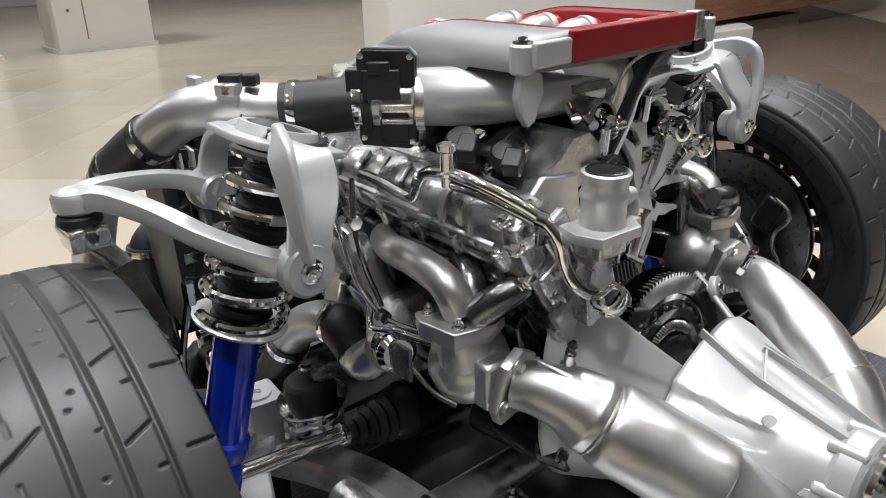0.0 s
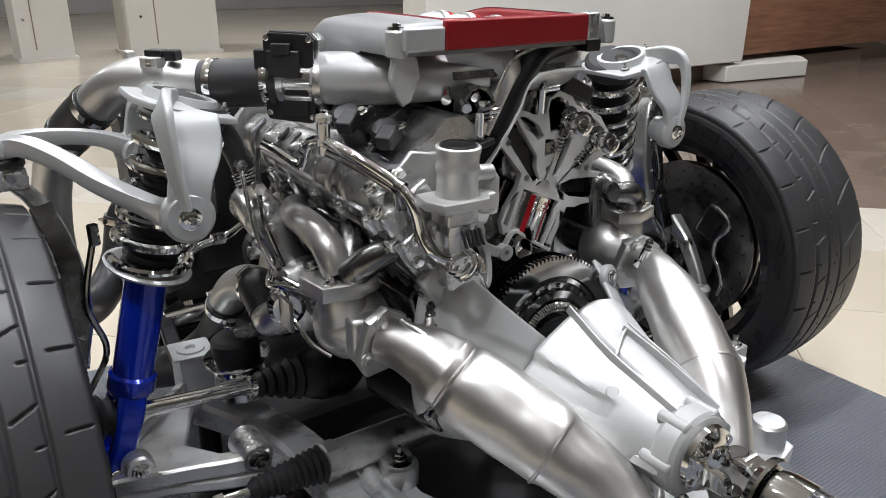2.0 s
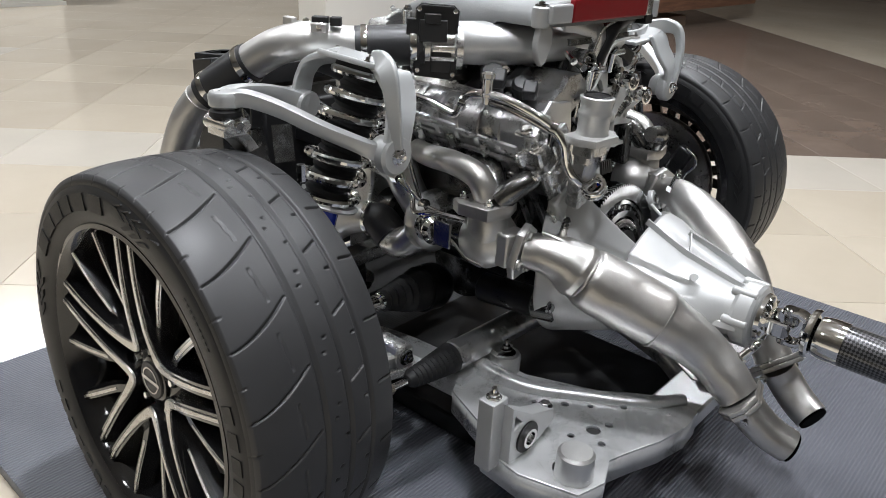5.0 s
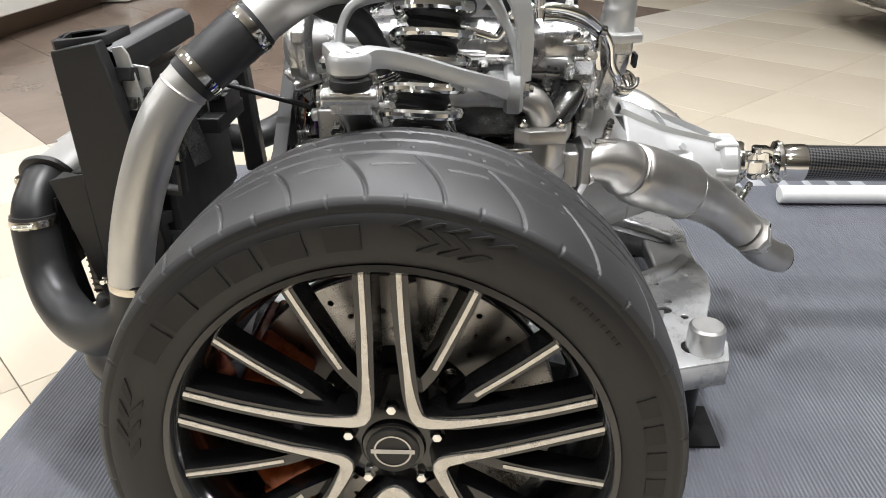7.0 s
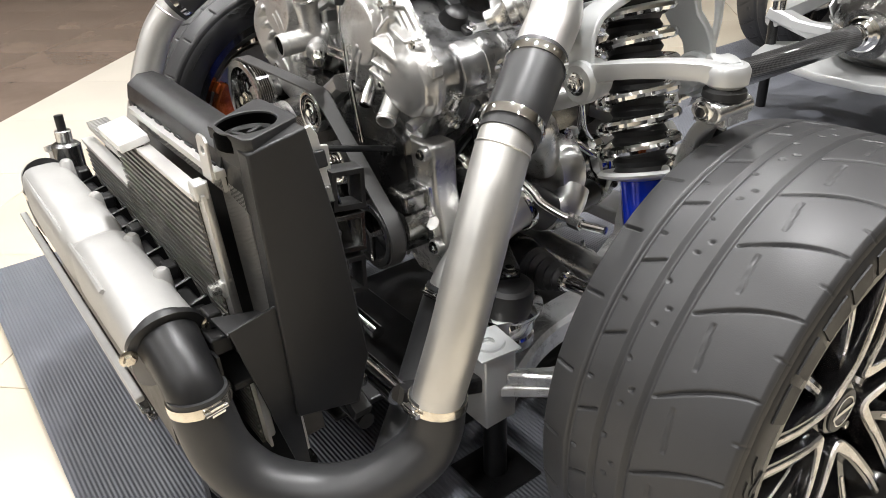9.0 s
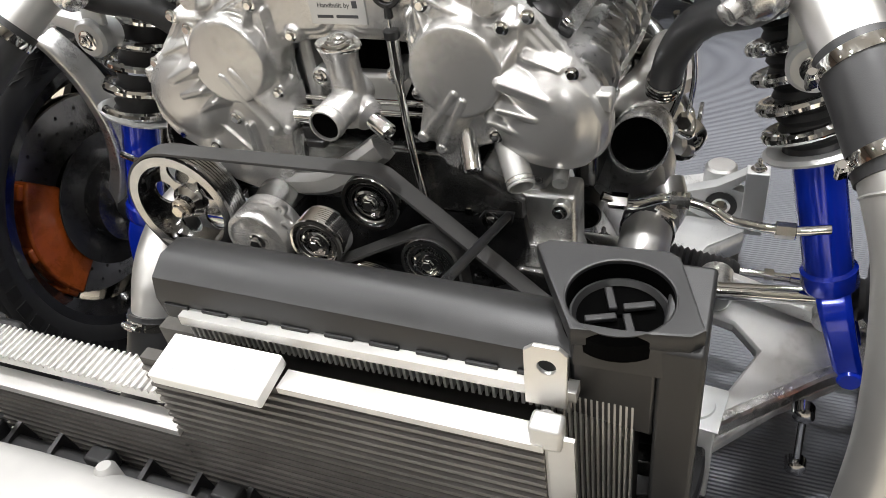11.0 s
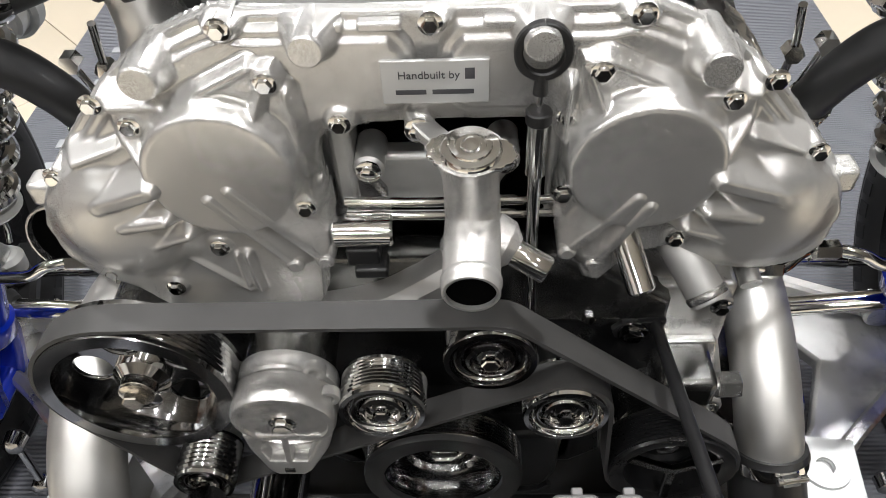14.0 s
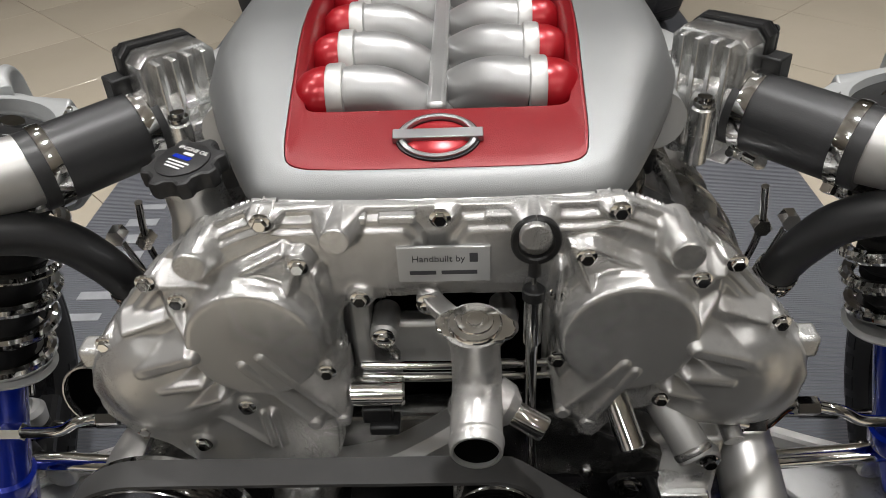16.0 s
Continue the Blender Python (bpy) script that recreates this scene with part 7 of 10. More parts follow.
POLISHED = surface("polished_castings", (0.54, 0.54, 0.54), 0.29, 1.0, 0.14, 30, 1400, 0.02, 0.08, dent=(40, 0.05, 0.0015))
for s in (1, -1):
    y1 = 0.300 if s > 0 else 0.165
    m = bank_matrix(s, -0.19)
    L = y1 + 0.19
    R3 = m.to_3x3()
    Li = 0.36 if s > 0 else L
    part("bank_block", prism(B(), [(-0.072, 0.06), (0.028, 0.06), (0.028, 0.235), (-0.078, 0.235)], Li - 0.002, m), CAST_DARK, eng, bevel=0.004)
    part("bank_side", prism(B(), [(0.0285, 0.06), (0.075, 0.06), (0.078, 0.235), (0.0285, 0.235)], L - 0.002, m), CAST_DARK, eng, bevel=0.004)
    part("head", prism(B(), [(0.0205, 0.236), (0.090, 0.236), (0.105, 0.262), (0.105, 0.340), (0.0205, 0.340)], L, m), POLISHED, eng, bevel=0.005)
    # inner head coloured black to stand in for shade in the valley
    part("head_inner", prism(B(), [(-0.088, 0.236), (0.020, 0.236), (0.020, 0.340), (-0.100, 0.340), (-0.098, 0.262)], Li + 0.02 if s > 0 else L, m), HOLLOW_SHADE, eng, bevel=0.004)
    # valve cover: swells over each cylinder
    bm = B()
    rings = []
    n = 40
    for i in range(n + 1):
        z = (L - (0.035 if s > 0 else 0.01)) * i / n
        w = 0.5 + 0.5 * math.cos(2 * math.pi * z / 0.098)
        o = [(-0.098, 0.342), (0.108, 0.342), (0.112, 0.352), (0.106 + 0.006 * w, 0.372), (0.100 + 0.008 * w, 0.392), (0.082 + 0.006 * w, 0.408 + 0.006 * w), (0.052, 0.412 + 0.004 * w), (0.034, 0.402), (-0.030, 0.402), (-0.060, 0.410), (-0.090, 0.395), (-0.102, 0.36)]
        rings.append([bm.verts.new(m @ V((a, b, z))) for a, b in o])
    ring_faces(bm, rings)
    part("valve_cover", bm, POLISHED, eng, "polished cast valve cover", smooth=50)
    # pale flange beside the coils
    bm = sweep(B(), [m @ V((0.030, 0.405, 0.10)), m @ V((0.034, 0.408, 0.25)), m @ V((0.042, 0.404, 0.37)), m @ V((0.05, 0.395, L - 0.02))], rect(0.020, 0.012), R3 @ V((0, 1, 0)), 4)
    part("cover_flange", bm, CAST_BRIGHT, eng)
    for k in range(6 if s > 0 else 4):
        q = m @ V((0.114, 0.352, 0.03 + k * 0.083))
        part("cover_lug", cyl(B(), q - R3 @ V((0, 0.016, 0)), q + R3 @ V((0, 0.012, 0)), 0.0105, seg=16, edge=0.002), CAST_BRIGHT, eng)
        part("lug_bolt", hexbolt(B(), q + R3 @ V((0, 0.012, 0)), R3 @ V((0, 1, 0)), 0.0062, 0.006), CHROME, eng)
    # coil packs in the valley of the cover
    for k, z in enumerate((0.092, 0.225, 0.358) if s > 0 else (0.092, 0.225)):
        q = m @ V((-0.004, 0.400, z))
        u = R3 @ V((0, 1, 0))
        co = part("ignition_coil", lathe(B(), [(0.026, -0.012), (0.026, 0.004), (0.022, 0.010), (0.020, 0.022), (0.012, 0.027), (0.0, 0.027)], axis(q, u), 24), PLASTIC, eng, "black ignition coil")
        part("coil_plug", box(B(), q + u * 0.012 + R3 @ V((-0.026, 0, 0.004)), (0.036, 0.030, 0.026), R3), PLASTIC, co, bevel=0.003)
        part("coil_ear", box(B(), q + u * 0.004 + R3 @ V((0.026, 0, 0.010)), (0.030, 0.012, 0.026), R3), PLASTIC_MATT, co, bevel=0.003)
        part("coil_bolt", hexbolt(B(), q + u * 0.011 + R3 @ V((0.030, 0, 0.012)), u, 0.006, 0.006), CHROME, co)

# casting shapes over the near bank's outer side
m = bank_matrix(1, -0.19)
R3 = m.to_3x3()
random.seed(11)
for k in range(11):
    z = 0.03 + k * 0.044
    bm = sweep(B(), [m @ V((0.080, 0.12, z)), m @ V((0.090, 0.20, z + 0.006)), m @ V((0.107, 0.27, z + 0.012)), m @ V((0.110, 0.325, z + 0.014))], rect(0.008 + 0.006 * (k % 2), 0.012), R3 @ V((1, 0, 0)), 3)
    part("block_rib", bm, POLISHED, eng)
for k in range(8):
    z = 0.045 + k * 0.061
    q = m @ V((0.098, 0.300 + 0.018 * (k % 2), z))
    part("head_boss", cyl(B(), q, q + R3 @ V((0.022, 0.0, 0)), 0.0125, seg=18, edge=0.002), CAST_BRIGHT, eng)
    part("head_bolt", hexbolt(B(), q + R3 @ V((0.022, 0, 0)), R3 @ V((1, 0, 0)), 0.0065, 0.007), CHROME, eng)
# long ribs along the outer cover
for v, z0, z1 in ((0.392, 0.10, 0.30), (0.376, 0.14, 0.44), (0.362, 0.05, 0.26), (0.335, 0.22, 0.47)):
    bm = sweep(B(), [m @ V((0.108, v, z0)), m @ V((0.114, v + 0.006, (z0 + z1) / 2)), m @ V((0.112, v - 0.004, z1))], rect(0.008, 0.007), R3 @ V((1, 0, 0)), 4)
    part("cover_rib", bm, POLISHED, eng)
# flutes across the outer flank of the cover
for k in range(8):
    z = 0.040 + k * 0.050
    bm = sweep(B(), [m @ V((0.058, 0.4155, z)), m @ V((0.088, 0.410, z + 0.003)), m @ V((0.109, 0.390, z + 0.006)), m @ V((0.1145, 0.362, z + 0.008))], rect(0.012, 0.006), R3 @ V((0.7, 0.7, 0)), 4)
    part("cover_flute", bm, POLISHED, eng)
# stepped casting with lugs at the near head's rear corner
for u, v, z, a, b, c in ((0.075, 0.385, 0.455, 0.05, 0.030, 0.050), (0.095, 0.355, 0.470, 0.036, 0.040, 0.040), (0.050, 0.350, 0.488, 0.050, 0.060, 0.016), (0.085, 0.300, 0.490, 0.050, 0.050, 0.018), (0.060, 0.245, 0.488, 0.060, 0.050, 0.014), (0.030, 0.300, 0.494, 0.03, 0.08, 0.012), (0.070, 0.180, 0.480, 0.10, 0.09, 0.024)):
    part("rear_step", box(B(), m @ V((u, v, z)), (a, b, c), R3), CAST_BRIGHT, eng, bevel=0.005)
for u, v, z in ((0.090, 0.402, 0.455), (0.108, 0.378, 0.480), (0.060, 0.403, 0.470)):
    q = m @ V((u, v, z))
    part("rear_bolt", hexbolt(B(), q, R3 @ V((0.2, 1, 0)), 0.008, 0.008), CHROME, eng)
for u, v in ((0.085, 0.315), (0.060, 0.240), (0.035, 0.35), (0.1, 0.285), (0.04, 0.2), (0.095, 0.2)):
    q = m @ V((u, v, 0.497))
    part("rear_bolt", hexbolt(B(), q, (0, 1, 0), 0.007, 0.008), CHROME, eng)
YZ = lambda y: Matrix(((1, 0, 0, 0), (0, 0, 1, y), (0, 1, 0, 0), (0, 0, 0, 1)))
# cut end of the near cover: dark hollow with a pale rim and small gear
pocket = [(0.110, 0.818), (0.109, 0.836), (0.102, 0.849), (0.091, 0.853), (0.076, 0.847), (0.067, 0.836), (0.064, 0.818)]
part("arch_casting", plate(B(), [[(0.116, 0.808), (0.115, 0.838), (0.106, 0.853), (0.091, 0.858), (0.073, 0.852), (0.061, 0.838), (0.057, 0.808)], pocket], 0.030, YZ(0.232), 0.001), CAST_DARK, eng, "casting cut open over a dark hollow")
# black plate in place of the shade inside the arch
part("arch_hollow", prism(B(), pocket, 0.004, YZ(0.240)), HOLLOW_SHADE, eng)
part("cam_gear", helix(B(), (0.082, 0.262, 0.806), (0.086, 0.270, 0.832), 0.013, 0.0035, 4, 8, 16), CHROME_DARK, eng)
part("cut_panel", prism(B(), [(0.135, 0.690), (0.225, 0.700), (0.238, 0.755), (0.215, 0.778), (0.185, 0.772), (0.150, 0.770)], 0.010, Matrix(((1, 0, 0, 0), (0, 0, 1, 0.262), (0, 1, 0, 0), (0, 0, 0, 1)))), CAST, eng, bevel=0.003)
for x, y, z in ((0.214, 0.205, 0.788), (0.252, 0.160, 0.806)):
    u = V((0.45, 0.25, 0.86)).normalized()
    q = V((x, y, z))
    co = part("ignition_coil", lathe(B(), [(0.019, -0.050), (0.019, -0.004), (0.023, 0.0), (0.023, 0.014), (0.018, 0.019), (0.008, 0.020)], axis(q, u), 24), PLASTIC, eng, "black ignition coil")
    part("coil_plug", box(B(), q + V((0.014, 0.024, 0.004)), (0.026, 0.034, 0.022), axis(q, u).to_3x3()), PLASTIC, co, bevel=0.003)
    part("coil_bolt", hexbolt(B(), q + V((-0.012, 0.018, 0.016)), u, 0.006, 0.006), CHROME, co)
part("loom_clip", box(B(), (0.095, 0.275, 0.772), (0.045, 0.014, 0.010), Matrix.Rotation(radians(12), 3, "Y")), PLASTIC, eng, bevel=0.002)
for x, y, z, d in ((0.092, 0.255, 0.842, (0.5, 0.7, -0.2)), (0.115, 0.262, 0.83, (0.4, 0.8, -0.2)), (0.15, 0.262, 0.845, (0.5, 0.7, -0.2))):
    part("rail_stub", cyl(B(), V((x, y, z)) - V(d) * 0.03, V((x, y, z)) + V(d) * 0.012, 0.0075, seg=18, edge=0.001), CHROME, eng)

# ---- cutaway section of the far bank ----
outer = [(-0.021, 0.604), (-0.031, 0.627), (-0.057, 0.662), (-0.064, 0.684), (-0.005, 0.752), (-0.012, 0.772), (-0.030, 0.788), (-0.043, 0.800), (-0.064, 0.794), (-0.094, 0.782), (-0.114, 0.783), (-0.120, 0.808), (-0.144, 0.820), (-0.174, 0.808), (-0.186, 0.790),
         (-0.219, 0.778), (-0.249, 0.765), (-0.266, 0.743), (-0.289, 0.717), (-0.291, 0.696), (-0.262, 0.688), (-0.238, 0.680), (-0.234, 0.664), (-0.272, 0.655), (-0.312, 0.637), (-0.313, 0.612), (-0.276, 0.600), (-0.215, 0.603), (-0.197, 0.600), (-0.178, 0.604), (-0.162, 0.572), (-0.143, 0.530), (-0.126, 0.528), (-0.046, 0.570), (-0.028, 0.580)]
holes = [[(-0.071, 0.656), (-0.157, 0.618), (-0.122, 0.538), (-0.044, 0.584)],
         [(-0.050, 0.650), (-0.060, 0.652), (-0.036, 0.594), (-0.027, 0.600)], [(-0.161, 0.599), (-0.171, 0.594), (-0.142, 0.538), (-0.133, 0.543)],
         [(-0.020, 0.768), (-0.041, 0.791), (-0.066, 0.755), (-0.098, 0.712), (-0.098, 0.690), (-0.108, 0.668), (-0.094, 0.664), (-0.075, 0.688)],
         [(-0.056, 0.783), (-0.072, 0.782), (-0.098, 0.766), (-0.112, 0.745), (-0.100, 0.738), (-0.086, 0.752), (-0.070, 0.762)],
         [(-0.116, 0.738), (-0.136, 0.736), (-0.146, 0.712), (-0.116, 0.708)], [(-0.166, 0.738), (-0.181, 0.733), (-0.150, 0.668), (-0.137, 0.670)],
         [(-0.181, 0.679), (-0.210, 0.706), (-0.232, 0.698), (-0.203, 0.671)], [(-0.120, 0.788), (-0.124, 0.806), (-0.145, 0.811), (-0.166, 0.799), (-0.170, 0.782), (-0.160, 0.752), (-0.128, 0.748)],
         [(-0.200, 0.774), (-0.222, 0.768), (-0.246, 0.754), (-0.258, 0.735), (-0.276, 0.716), (-0.272, 0.702), (-0.244, 0.700), (-0.222, 0.722), (-0.206, 0.745)],
         [(-0.147, 0.648), (-0.183, 0.656), (-0.226, 0.653), (-0.280, 0.645), (-0.304, 0.630), (-0.291, 0.612), (-0.230, 0.611), (-0.185, 0.622)],
         [(-0.152, 0.642), (-0.168, 0.630), (-0.170, 0.618), (-0.160, 0.622)],
         circle(-0.077, 0.674, 0.0062, 14), circle(-0.222, 0.672, 0.006, 12), circle(-0.126, 0.683, 0.006, 12), circle(-0.032, 0.742, 0.005, 10)]
pieces("cut_face", plate(B(), [outer] + holes, 0.012, YZ(0.176), 0.001), CUT, eng, "pale painted cut face of the cylinder bank")
# black sheet behind the cut, imitating shade in its openings
part("cut_back", prism(B(), [(-0.165 + (x + 0.165) * 0.97, 0.67 + (z - 0.67) * 0.97) for x, z in outer], 0.003, YZ(0.160)), HOLLOW_SHADE, eng)
# walls of the port and bays, set back from the cut
bm = sweep(B(), [V((-0.028, 0.172, 0.782)), V((-0.062, 0.172, 0.735)), V((-0.088, 0.172, 0.698)), V((-0.100, 0.172, 0.672))], rect(0.024, 0.010), (0, 1, 0), 4)
part("port_lining", bm, STEEL_BLACK, eng, "black-lined intake port")
part("port_seat", cyl(B(), (-0.100, 0.172, 0.668), (-0.104, 0.172, 0.660), 0.012, 0.018, 20), CHROME_DARK, eng)
bm = sweep(B(), [V((-0.160, 0.170, 0.648)), V((-0.21, 0.168, 0.640)), V((-0.265, 0.168, 0.632)), V((-0.31, 0.165, 0.628))], rect(0.034, 0.008), (0, 1, 0), 4)
part("exhaust_lining", bm, STEEL_BLACK, eng, "black-lined exhaust port")
part("lifter_block", box(B(), (-0.128, 0.178, 0.722), (0.022, 0.016, 0.020), Matrix.Rotation(radians(12), 3, "Y")), CAST_DARK, eng, bevel=0.002)
# lower cut rim that swings to the near side
bm = sweep(B(), [V((0.112, 0.275, 0.660)), V((0.080, 0.245, 0.640)), V((0.060, 0.230, 0.622)), V((0.038, 0.205, 0.592)), V((0.022, 0.200, 0.560)), V((0.030, 0.215, 0.525)), V((0.060, 0.24, 0.500))], rect(0.013, 0.018), (0, 1, 0), 6)
part("cut_rim", bm, CUT, eng, "pale cut rim of the crankcase")
part("rim_corner", box(B(), (0.085, 0.25, 0.655), (0.05, 0.016, 0.022), Matrix.Rotation(radians(-20), 3, "Y")), CUT, eng, bevel=0.004)
bm = lathe(B(), [(0.0055, -0.004), (0.0055, 0.012), (0.0145, 0.012), (0.0145, -0.004)], axis((-0.022, 0.194, 0.552), (0, 1, 0)), 24, loop=True)
part("rim_eye", bm, CUT, eng)
part("eye_web", sweep(B(), [V((0.028, 0.198, 0.575)), V((0.004, 0.198, 0.560)), V((-0.020, 0.198, 0.552))], rect(0.018, 0.012), (0, 1, 0), 3), CUT, eng)
part("case_line", sweep(B(), [V((-0.022, 0.196, 0.560)), V((-0.048, 0.192, 0.584)), V((-0.085, 0.190, 0.560)), V((-0.135, 0.190, 0.530))], rect(0.006, 0.010), (0, 1, 0), 4), CUT, eng)
part("case_hollow", box(B(), (-0.06, 0.15, 0.52), (0.22, 0.05, 0.14)), CAST_DARK, eng, bevel=0.01)
# black block and plate put in for shade within crankcase and valley
part("inner_dark", box(B(), (-0.02, 0.11, 0.56), (0.26, 0.06, 0.20)), HOLLOW_SHADE, eng)
part("valley_floor", prism(B(), [(-0.01, 0.60), (0.10, 0.66), (0.10, 0.78), (0.05, 0.80), (0.0, 0.76), (-0.05, 0.69)], 0.004, YZ(0.150)), HOLLOW_SHADE, eng)
part("crank_roller", lathe(B(), [(0.008, 0), (0.022, 0.001), (0.024, 0.006), (0.024, 0.02), (0.018, 0.022), (0.010, 0.018)], axis((-0.065, 0.178, 0.545), (0, 1, 0.2)), 28), CHROME, eng)
# piston in its bore, with a red sector
u3 = (V((-0.114, 0, 0.637)) - V((-0.083, 0, 0.561))).normalized()
b0 = V((-0.083, 0.153, 0.560))
pist = thing("piston", b0, "polished piston skirt with a red band in the cut bore", "piston")
part("skirt", lathe(B(), [(0.043, 0), (0.0440, 0.004), (0.0440, 0.056), (0.042, 0.058), (0.042, 0.061), (0.0440, 0.063), (0.0440, 0.068), (0.042, 0.070), (0.042, 0.072), (0.0440, 0.074), (0.0440, 0.080), (0.03, 0.086)], axis(b0, u3), 48), CHROME, pist)
pax = axis(b0, u3)
for deg, half in ((58, 6), (112, 3)):
    bm = B()
    rings = []
    w = pax.inverted().to_3x3() @ V((math.cos(radians(deg)), math.sin(radians(deg)), 0))
    base_a = math.atan2(w.y, w.x)
    for i in range(7):
        a = base_a + radians(-half + 2 * half * i / 6)
        rings.append([bm.verts.new(pax @ V((r * math.cos(a), r * math.sin(a), h))) for r, h in ((0.0436, 0.004), (0.0446, 0.004), (0.0446, 0.080), (0.0436, 0.080))])
    ring_faces(bm, rings)
    part("red_band", bm, RED, pist)
# camshafts with rollers, valves and springs
for x, z, r, y0, y1 in ((-0.165, 0.766, 0.021, 0.165, 0.222), (-0.238, 0.724, 0.020, 0.165, 0.222)):
    c = V((x, y1, z))
    cs = thing("camshaft", c, "chromed camshaft end in the cut cylinder head", "camshaft", "cut camshafts")
    part("shaft", cyl(B(), V((x, y0, z)), c, r * 0.62, seg=24), CHROME, cs)
    part("lobe", lathe(B(), [(r * 0.6, 0), (r * 1.0, 0.001), (r * 1.05, 0.012), (r * 0.6, 0.013)], axis((x, y0 + 0.016, z + 0.004), (0, 1, 0)), 32), CHROME, cs)
    part("collar", lathe(B(), [(r * 0.6, 0), (r * 0.85, 0.001), (r * 0.85, 0.006), (r * 0.6, 0.007)], axis((x, y0 + 0.036, z), (0, 1, 0)), 28), CHROME_DARK, cs)
    part("end_ring", lathe(B(), [(r * 0.4, 0), (r * 1.0, 0.002), (r * 1.0, 0.010), (r * 0.78, 0.011), (r * 0.74, 0.007), (r * 0.42, 0.007), (r * 0.36, 0.010), (0, 0.010)], axis(c - V((0, 0.002, 0)), (0.1, 1, 0.05)), 36), CHROME, cs)
for (x0, z0), (x1, z1) in (((-0.118, 0.664), (-0.158, 0.742)), ((-0.150, 0.652), (-0.222, 0.706))):
    p0, p1 = V((x0, 0.186, z0)), V((x1, 0.186, z1))
    vv = thing("valve", p0, "chromed engine valve with its coil spring", "valve", "cut valves")
    part("stem", cyl(B(), p0, p1, 0.0032, seg=12), CHROME, vv)
    part("valve_head", cyl(B(), p0, p0 + (p1 - p0) * 0.06, 0.013, 0.005, 24), CHROME, vv)
    part("valve_spring", helix(B(), p0 + (p1 - p0) * 0.6, p1, 0.009, 0.0018, 5, 8, 16), CHROME_DARK, vv)
    part("bucket", cyl(B(), p0 + (p1 - p0) * 0.94, p0 + (p1 - p0) * 1.10, 0.013, seg=24, edge=0.002), CHROME_DARK, vv)
part("far_coil", box(B(), (-0.188, 0.165, 0.818), (0.075, 0.05, 0.03), Matrix.Rotation(radians(-24), 3, "Y")), PLASTIC, eng, bevel=0.004)
part("far_coil", box(B(), (-0.115, 0.165, 0.830), (0.05, 0.05, 0.018), Matrix.Rotation(radians(-8), 3, "Y")), PLASTIC, eng, bevel=0.004)
# dark intake trunk, cut open, that curves from plenum to the near head
bm = tube(B(), [V((-0.150, 0.205, 0.905)), V((-0.106, 0.212, 0.902)), V((-0.068, 0.214, 0.893)), V((-0.040, 0.216, 0.872)), V((-0.018, 0.217, 0.845)), V((0.002, 0.217, 0.805)), V((0.026, 0.217, 0.760)), V((0.050, 0.217, 0.718))], [0.020, 0.021, 0.022, 0.022, 0.021, 0.019, 0.016, 0.013], 24, 6)
part("trunk_lining", bm, STEEL_BLACK, plen, "black-lined intake trunk, cut open")
bm = sweep(B(), [V((-0.150, 0.226, 0.862)), V((-0.092, 0.226, 0.862)), V((-0.048, 0.226, 0.856)), V((-0.026, 0.226, 0.838)), V((-0.012, 0.226, 0.806)), V((0.022, 0.226, 0.758)), V((0.056, 0.226, 0.718))], rect(0.0045, 0.022), (0, 1, 0), 6)
part("trunk_wall", bm, CUT, plen, "pale cut wall")
bm = sweep(B(), [V((-0.054, 0.224, 0.906)), V((0.000, 0.224, 0.889)), V((0.026, 0.224, 0.856)), V((0.046, 0.224, 0.815)), V((0.062, 0.224, 0.770)), V((0.072, 0.224, 0.720))], rect(0.007, 0.024), (0, 1, 0), 6)
part("trunk_wall", bm, CAST_BRIGHT, plen)
bm = sweep(B(), [V((0.105, 0.190, 0.905)), V((0.050, 0.200, 0.896)), V((0.012, 0.205, 0.878)), V((0.002, 0.206, 0.850)), V((0.016, 0.206, 0.815)), V((0.040, 0.206, 0.770))], rect(0.062, 0.05, 0.5), (0, 1, 0), 6, [1.0, 1.05, 1.1, 1.0, 0.85, 0.7])
part("trunk_casting", bm, CAST_WARM, plen, smooth=60)
for x, y, z in ((0.092, 0.270, 0.800), (-0.078, 0.215, 0.812)):
    inj = thing("injector", (x, y, z), "small chromed fuel injector", "injector", "injectors")
    part("body", cyl(B(), (x, y - 0.004, z - 0.02), (x + 0.006, y + 0.004, z + 0.022), 0.0075, seg=16, edge=0.001), CHROME, inj)
    part("tip", cyl(B(), (x + 0.006, y + 0.004, z + 0.022), (x + 0.008, y + 0.012, z + 0.034), 0.005, seg=12), CHROME_DARK, inj)
    part("spout", cyl(B(), (x, y, z + 0.018), (x - 0.022, y + 0.016, z + 0.024), 0.006, seg=14), CHROME, inj)

# thermostat housing at the rear
th = thing("thermostat_housing", (0.19, 0.345, 0.70), "cast aluminium thermostat housing with a round top", "thermostat housing")
m = axis((0.191, 0.347, 0.731), (0, 0.03, 1))
part("barrel", lathe(B(), [(0.032, -0.006), (0.030, 0.0), (0.0285, 0.004), (0.0285, 0.030), (0.0305, 0.033), (0.0305, 0.040), (0.0285, 0.043), (0.0285, 0.056), (0.031, 0.060), (0.031, 0.066), (0.028, 0.068), (0.026, 0.066)], m, 48), CAST_MATT, th)
part("top_disc", lathe(B(), [(0.0255, 0.060), (0.0255, 0.069), (0.023, 0.070), (0.022, 0.068)], m, 40), STEEL_BLACK, th)
part("flange", plate(B(), [[(-0.045, -0.032), (0.040, -0.036), (0.050, 0.0), (0.040, 0.034), (-0.030, 0.038), (-0.050, 0.012)]], 0.014, Matrix.Translation((0.196, 0.350, 0.716)), 0.002), CAST_MATT, th)
